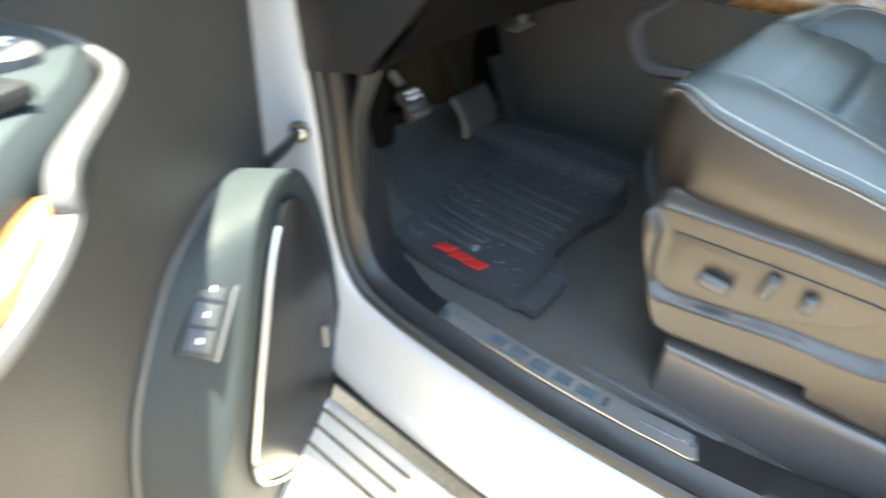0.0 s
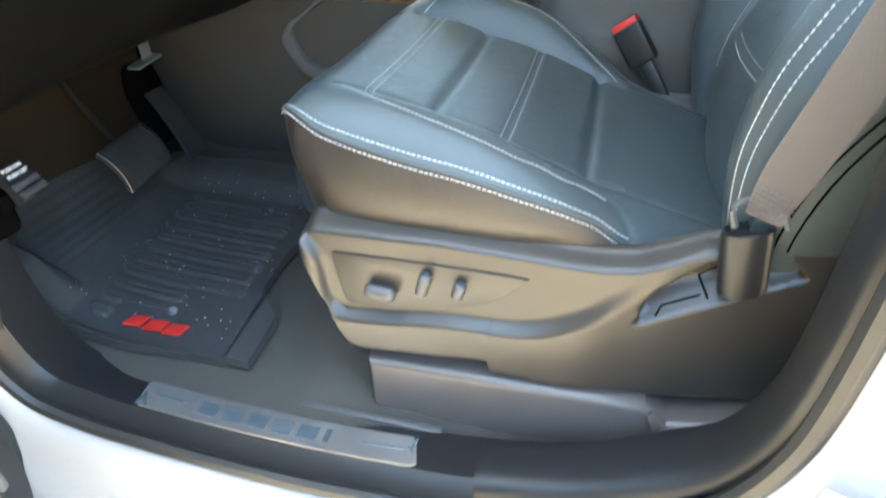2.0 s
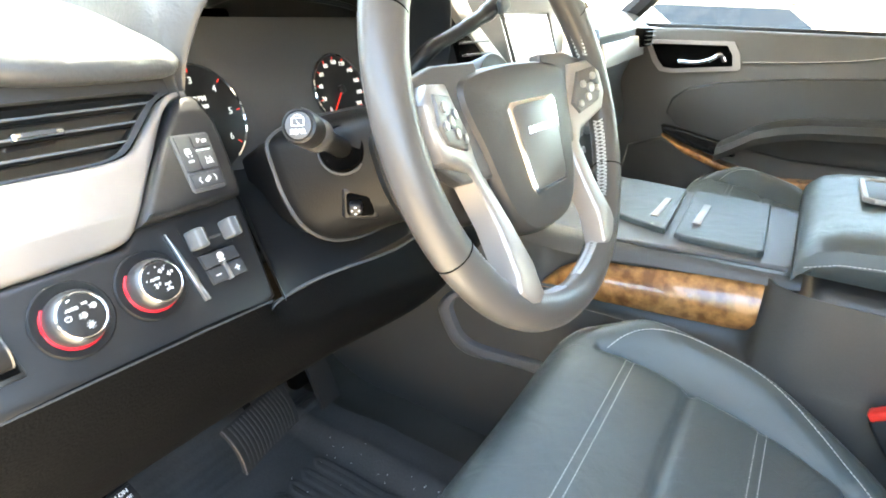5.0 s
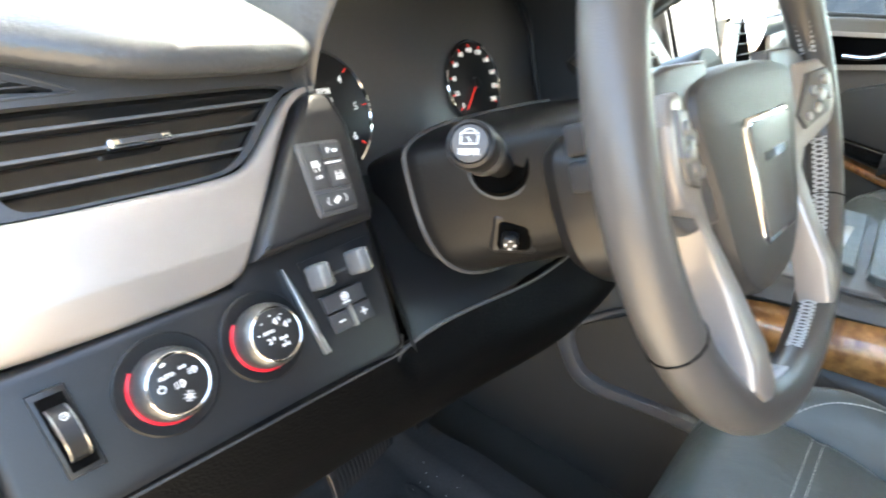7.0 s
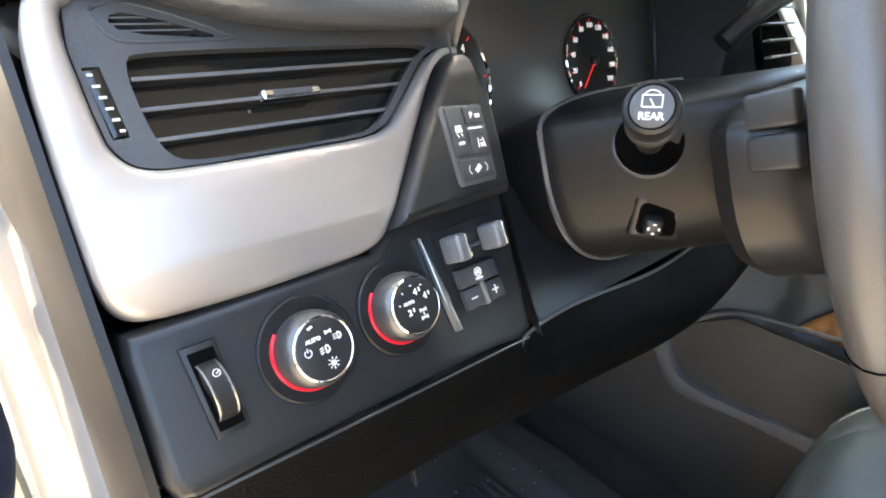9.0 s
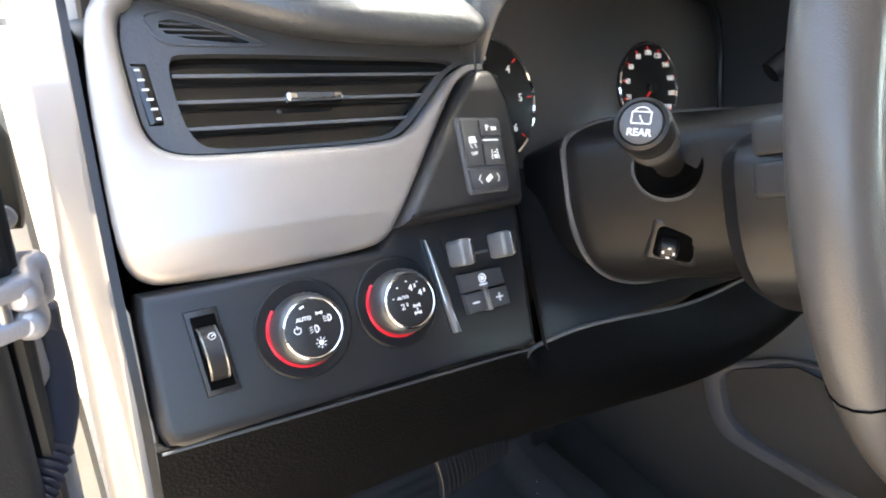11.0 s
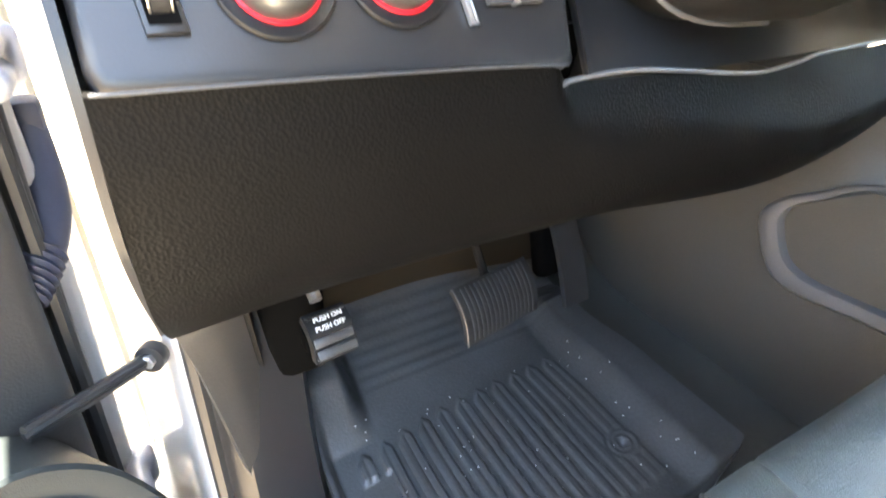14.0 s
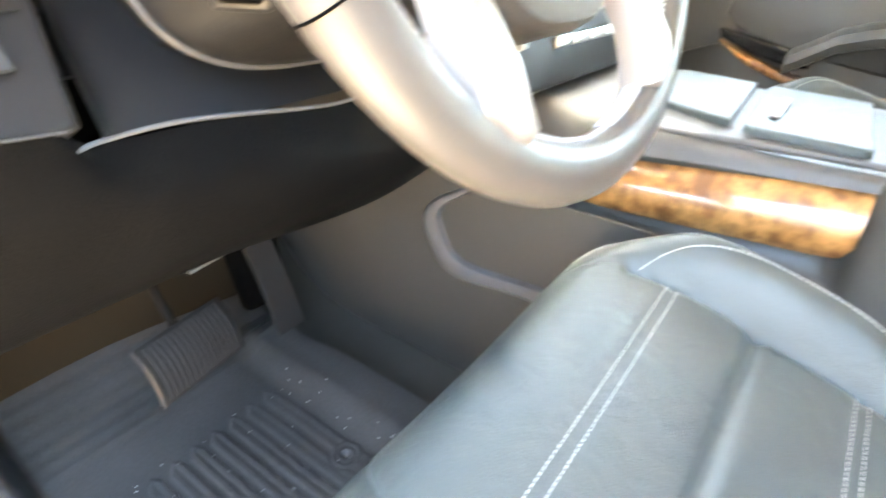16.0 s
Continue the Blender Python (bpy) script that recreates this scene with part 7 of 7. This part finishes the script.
part("bright_edge", box(mo + MT @ V(0.0205, 0, 0.001), (0.004, 0.122, 0.008), 0.0015, 2, MT), GREY, mem)
for k in range(4):
    b_ = part("button", box(mo + MT @ V(-0.002, 0.042 - k * 0.028, 0.0028), (0.026, 0.023, 0.003), 0.0012, 2, MT), BUTTON, mem)
    part("symbol", box(mo + MT @ V(-0.002, 0.042 - k * 0.028, 0.0046), (0.0022 if k in (1, 2) else 0.006, 0.006, 0.0005), 0, 1, MT), INK, mem)
EDGEP = ((0.382, 0.030), (0.386, 0.055), (0.392, 0.080), (0.405, 0.100), (0.45, 0.130), (0.50, 0.153), (0.55, 0.175), (0.70, 0.195), (1.0, 0.19))
rows = [[op(l - 0.006, 1.110, -0.02), op(l, 1.114, pe * 0.3), op(l, 1.114, pe - 0.022), op(l, 1.110, pe - 0.008), op(l, 1.101, pe - 0.001), op(l + 0.001, 1.090, pe), op(l + 0.006, 1.06, pe - 0.004), op(l + 0.02, 1.00, pe * 0.75), op(l + 0.03, 0.95, -0.02)] for l, pe in EDGEP]
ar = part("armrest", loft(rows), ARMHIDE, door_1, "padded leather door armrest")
for l, p_, w in ((0.452, 0.088, 0.020),):
    part("mirror_switch", lathe([(w, 0.0), (w, 0.005), (w * 0.85, 0.008), (w * 0.6, 0.0085)], op(l, 1.114, p_), Matrix.Identity(3), 28), GREY, ar)
    part("mirror_mark", merge(box(op(l, 1.1230, p_), (0.020, 0.0008, 0.004), 0, 1, DTT), box(op(l, 1.1230, p_), (0.004, 0.0008, 0.018), 0, 1, DTT)), INK, ar)
for k in range(3):
    sw = part("window_switch", box(op(0.497 + k * 0.042, 1.117, 0.118 + k * 0.012), (0.028, 0.010, 0.046), 0.004, 2, DTT), SMOOTH, ar)
    part("switch_mark", box(op(0.497 + k * 0.042, 1.1224, 0.118 + k * 0.012), (0.008, 0.0006, 0.024), 0, 1, DTT), INK, sw)
part("wood_strip", tube([op(0.522, 1.089, 0.168), op(0.54, 1.085, 0.174), op(0.565, 1.079, 0.181), op(0.62, 1.072, 0.189), op(0.75, 1.06, 0.196), op(1.0, 1.06, 0.19)], [0.004, 0.008, 0.010, 0.011, 0.012, 0.012], 10, flat=0.8), WOOD, door_1, "burl wood strip")
part("pull_trim", tube(spl([op(0.378, 1.106, 0.010), op(0.380, 1.104, 0.058), op(0.392, 1.098, 0.098), op(0.410, 1.096, 0.114), op(0.445, 1.099, 0.136), op(0.482, 1.101, 0.156), op(0.512, 1.100, 0.171), op(0.524, 1.094, 0.178), op(0.528, 1.085, 0.180), op(0.557, 1.074, 0.188), op(0.60, 1.064, 0.192), op(0.75, 1.045, 0.20)], 5), 0.0055, 8), GREY, door_1)

# unseen upper door, added so that frame and pane shade the armrest
WTOP = [(0.02, 1.40, -0.05), (0.16, 1.52, 0.0), (0.34, 1.66, 0.06), (0.52, 1.735, 0.10), (0.80, 1.755, 0.11), (1.01, 1.74, 0.10), (1.04, 1.58, 0.03), (1.04, 1.40, -0.05)]
part("window_frame", tube(spl([op(*q) for q in WTOP], 6), 0.017, 10), PAINT, door_1, "white window frame of the open door")
part("frame_seal", tube(spl([op(l, z - 0.006, p_ + 0.016) for l, z, p_ in WTOP], 6), 0.008, 8), SEAL, door_1)
part("pane", thicken(patch([[op(0.03, 1.40, -0.05), op(0.16, 1.51, 0.0), op(0.35, 1.65, 0.06), op(0.52, 1.725, 0.10), op(1.0, 1.735, 0.10)], [op(0.03, 1.395, -0.052), op(0.25, 1.40, -0.05), op(0.5, 1.40, -0.05), op(0.75, 1.40, -0.05), op(1.03, 1.40, -0.05)]], 5, 4), 0.004), GLASS, door_1)

# ---- hinges, wiring boot and check strap ----
def hinge(z):
    """A painted hinge: two rounded knuckles from the pillar to leaves on the door's edge."""
    h = part("hinge", box((-0.662, 0.750, z), (0.036, 0.040, 0.046), 0.012, 4), HINGE, door_1, "silver painted steel hinge")
    for s in (-1, 1):
        part("knuckle", tube(spl([V(-0.655, 0.748, z + s * 0.012), V(-0.664, 0.728, z + s * 0.013 + 0.002), op(0.006, z + s * 0.013 + 0.006, -0.012), op(0.018, z + s * 0.012 + 0.008, 0.000)], 5), [0.013] * 12 + [0.014, 0.013, 0.011, 0.008], 14), HINGE, h)
        part("hinge_leaf", box(op(0.026, z + s * 0.016 + 0.012, -0.006), (0.044, 0.015, 0.020), 0.004, 3, DTT), HINGE, h)
    part("pin", tube([op(0.026, z - 0.012, -0.006), op(0.026, z + 0.036, -0.006)], 0.006, 12), STEEL, h)


hinge(1.155)
hinge(0.662)
arm_b = thing("gas_strut_bracket", (-0.672, 0.82, 1.19), "dark olive bracket with a bright bolt", "bracket")
part("plate", prism([(-0.013, -0.012), (0.013, -0.012), (0.016, 0.0), (0.017, 0.075), (0.010, 0.092), (-0.004, 0.090), (-0.012, 0.070)], 0.012, V(-0.675, 0.842, 1.184), frame_of(V(-0.15, -0.98, 0.1)), 0.004), OLIVE, arm_b)
BF = frame_of(V(-0.15, -0.98, 0.1))
part("washer", lathe([(0.0125, 0.011), (0.0125, 0.015), (0.0115, 0.016)], V(-0.675, 0.842, 1.186), BF, 24), STEEL, arm_b)
part("bolt", lathe([(0.0072, 0.014), (0.0072, 0.021), (0.0062, 0.022)], V(-0.675, 0.842, 1.186), BF, 6), STEEL, arm_b)
boot = thing("wiring_boot", (-0.68, 0.72, 1.03), "navy rubber wiring boot between door and body", "cable boot")
bpath = spl([(-0.660, 0.785, 1.085), (-0.662, 0.772, 1.050), (-0.668, 0.750, 1.018), (-0.676, 0.728, 0.998), (-0.688, 0.704, 0.983), (-0.700, 0.685, 0.972)], 8)
part("sleeve", tube(bpath, [0.013 + 0.010 * min(1, i / 16) + (0.003 * (i % 2) if i > 26 else 0) for i in range(len(bpath))], 14), BOOT, boot)
part("flange", box((-0.659, 0.788, 1.094), (0.024, 0.03, 0.03), 0.006, 2), BOOT, boot)
strap = thing("door_check_strap", (-0.65, 0.66, 0.88), "black door check strap bolted to the pillar", "check strap")
sa, sb = V(-0.614, 0.680, 0.876), V(-0.715, 0.615, 0.884)
sv = (sb - sa).normalized()
part("arm", merge(tube([sa, sa.lerp(sb, 0.5) + V(0, 0, -0.002), sb], 0.0075, 8, flat=1.1), tube([sa + V(0, -0.005, 0.002), sb + V(0, -0.005, 0.003)], 0.004, 6)), SMOOTH, strap)
part("eye", lathe([(0.0145, -0.007), (0.0150, 0.0), (0.0145, 0.007)], sa, frame_of(V(-0.5, -0.86, 0.1)), 24), SMOOTH, strap)
part("bolt", lathe([(0.0072, 0.005), (0.0072, 0.012), (0.006, 0.013)], sa, frame_of(V(-0.5, -0.86, 0.1)), 6), STEEL, strap)

# ---- parked vehicles beyond the far window ----
def parked_car(name, x, y, paint, label, turn):
    c = thing(name, (x, y, 0), label, "car", "parked cars")
    t = Matrix.Rotation(radians(turn), 3, "Z")

    def tr(bm):
        bmesh.ops.rotate(bm, cent=(0, 0, 0), matrix=t, verts=bm.verts)
        bmesh.ops.translate(bm, vec=(x, y, 0), verts=bm.verts)
        return bm
    prof = [(-2.3, 0.35), (-2.35, 0.75), (-2.25, 1.0), (-1.2, 1.08), (-0.5, 1.60), (1.3, 1.62), (2.1, 1.10), (2.35, 1.0), (2.35, 0.40)]
    rows = [[V(px, s * (0.92 if pz < 1.1 else 0.74), pz) for px, pz in prof] for s in (-1, -0.6, 0.6, 1)]
    b = part("body", tr(loft(rows)), paint, c)
    for s in (-1, 1):
        part("window", tr(loft([[V(-0.95, s * 0.86, 1.16), V(-0.45, s * 0.78, 1.53)], [V(1.75, s * 0.86, 1.16), V(1.2, s * 0.78, 1.55)]])), GLOSS, c)
        part("tail_lamp", tr(box((2.34, s * 0.72, 0.88), (0.06, 0.22, 0.18), 0.03, 2)), RED, c)
        part("head_lamp", tr(box((-2.28, s * 0.70, 0.82), (0.08, 0.30, 0.12), 0.03, 2)), STEEL, c)
        for px in (-1.45, 1.45):
            w = part("wheel", tr(lathe([(0.34, -0.11), (0.36, -0.09), (0.36, 0.09), (0.34, 0.11)], V(px, s * 0.82, 0.36), frame_of(V(0, 1, 0)), 24)), SEAL, c)
            part("rim", tr(lathe([(0.22, 0.09), (0.22, 0.115), (0.18, 0.12)], V(px, s * 0.82, 0.36), frame_of(V(0, s, 0)), 18)), STEEL, w)
    part("rear_window", tr(loft([[V(1.38, -0.66, 1.57), V(2.0, -0.72, 1.16)], [V(1.38, 0.66, 1.57), V(2.0, 0.72, 1.16)]])), GLOSS, c)
    return c


parked_car("parked_car", 6.2, 2.6, PAINT, "white parked car beyond the far window", 80)
parked_car("parked_car", 9.2, 1.0, SIDE, "dark parked car with red tail lamps", 95)
parked_car("parked_car", 7.0, -3.0, PAINT, "white parked car in the sun", 88)
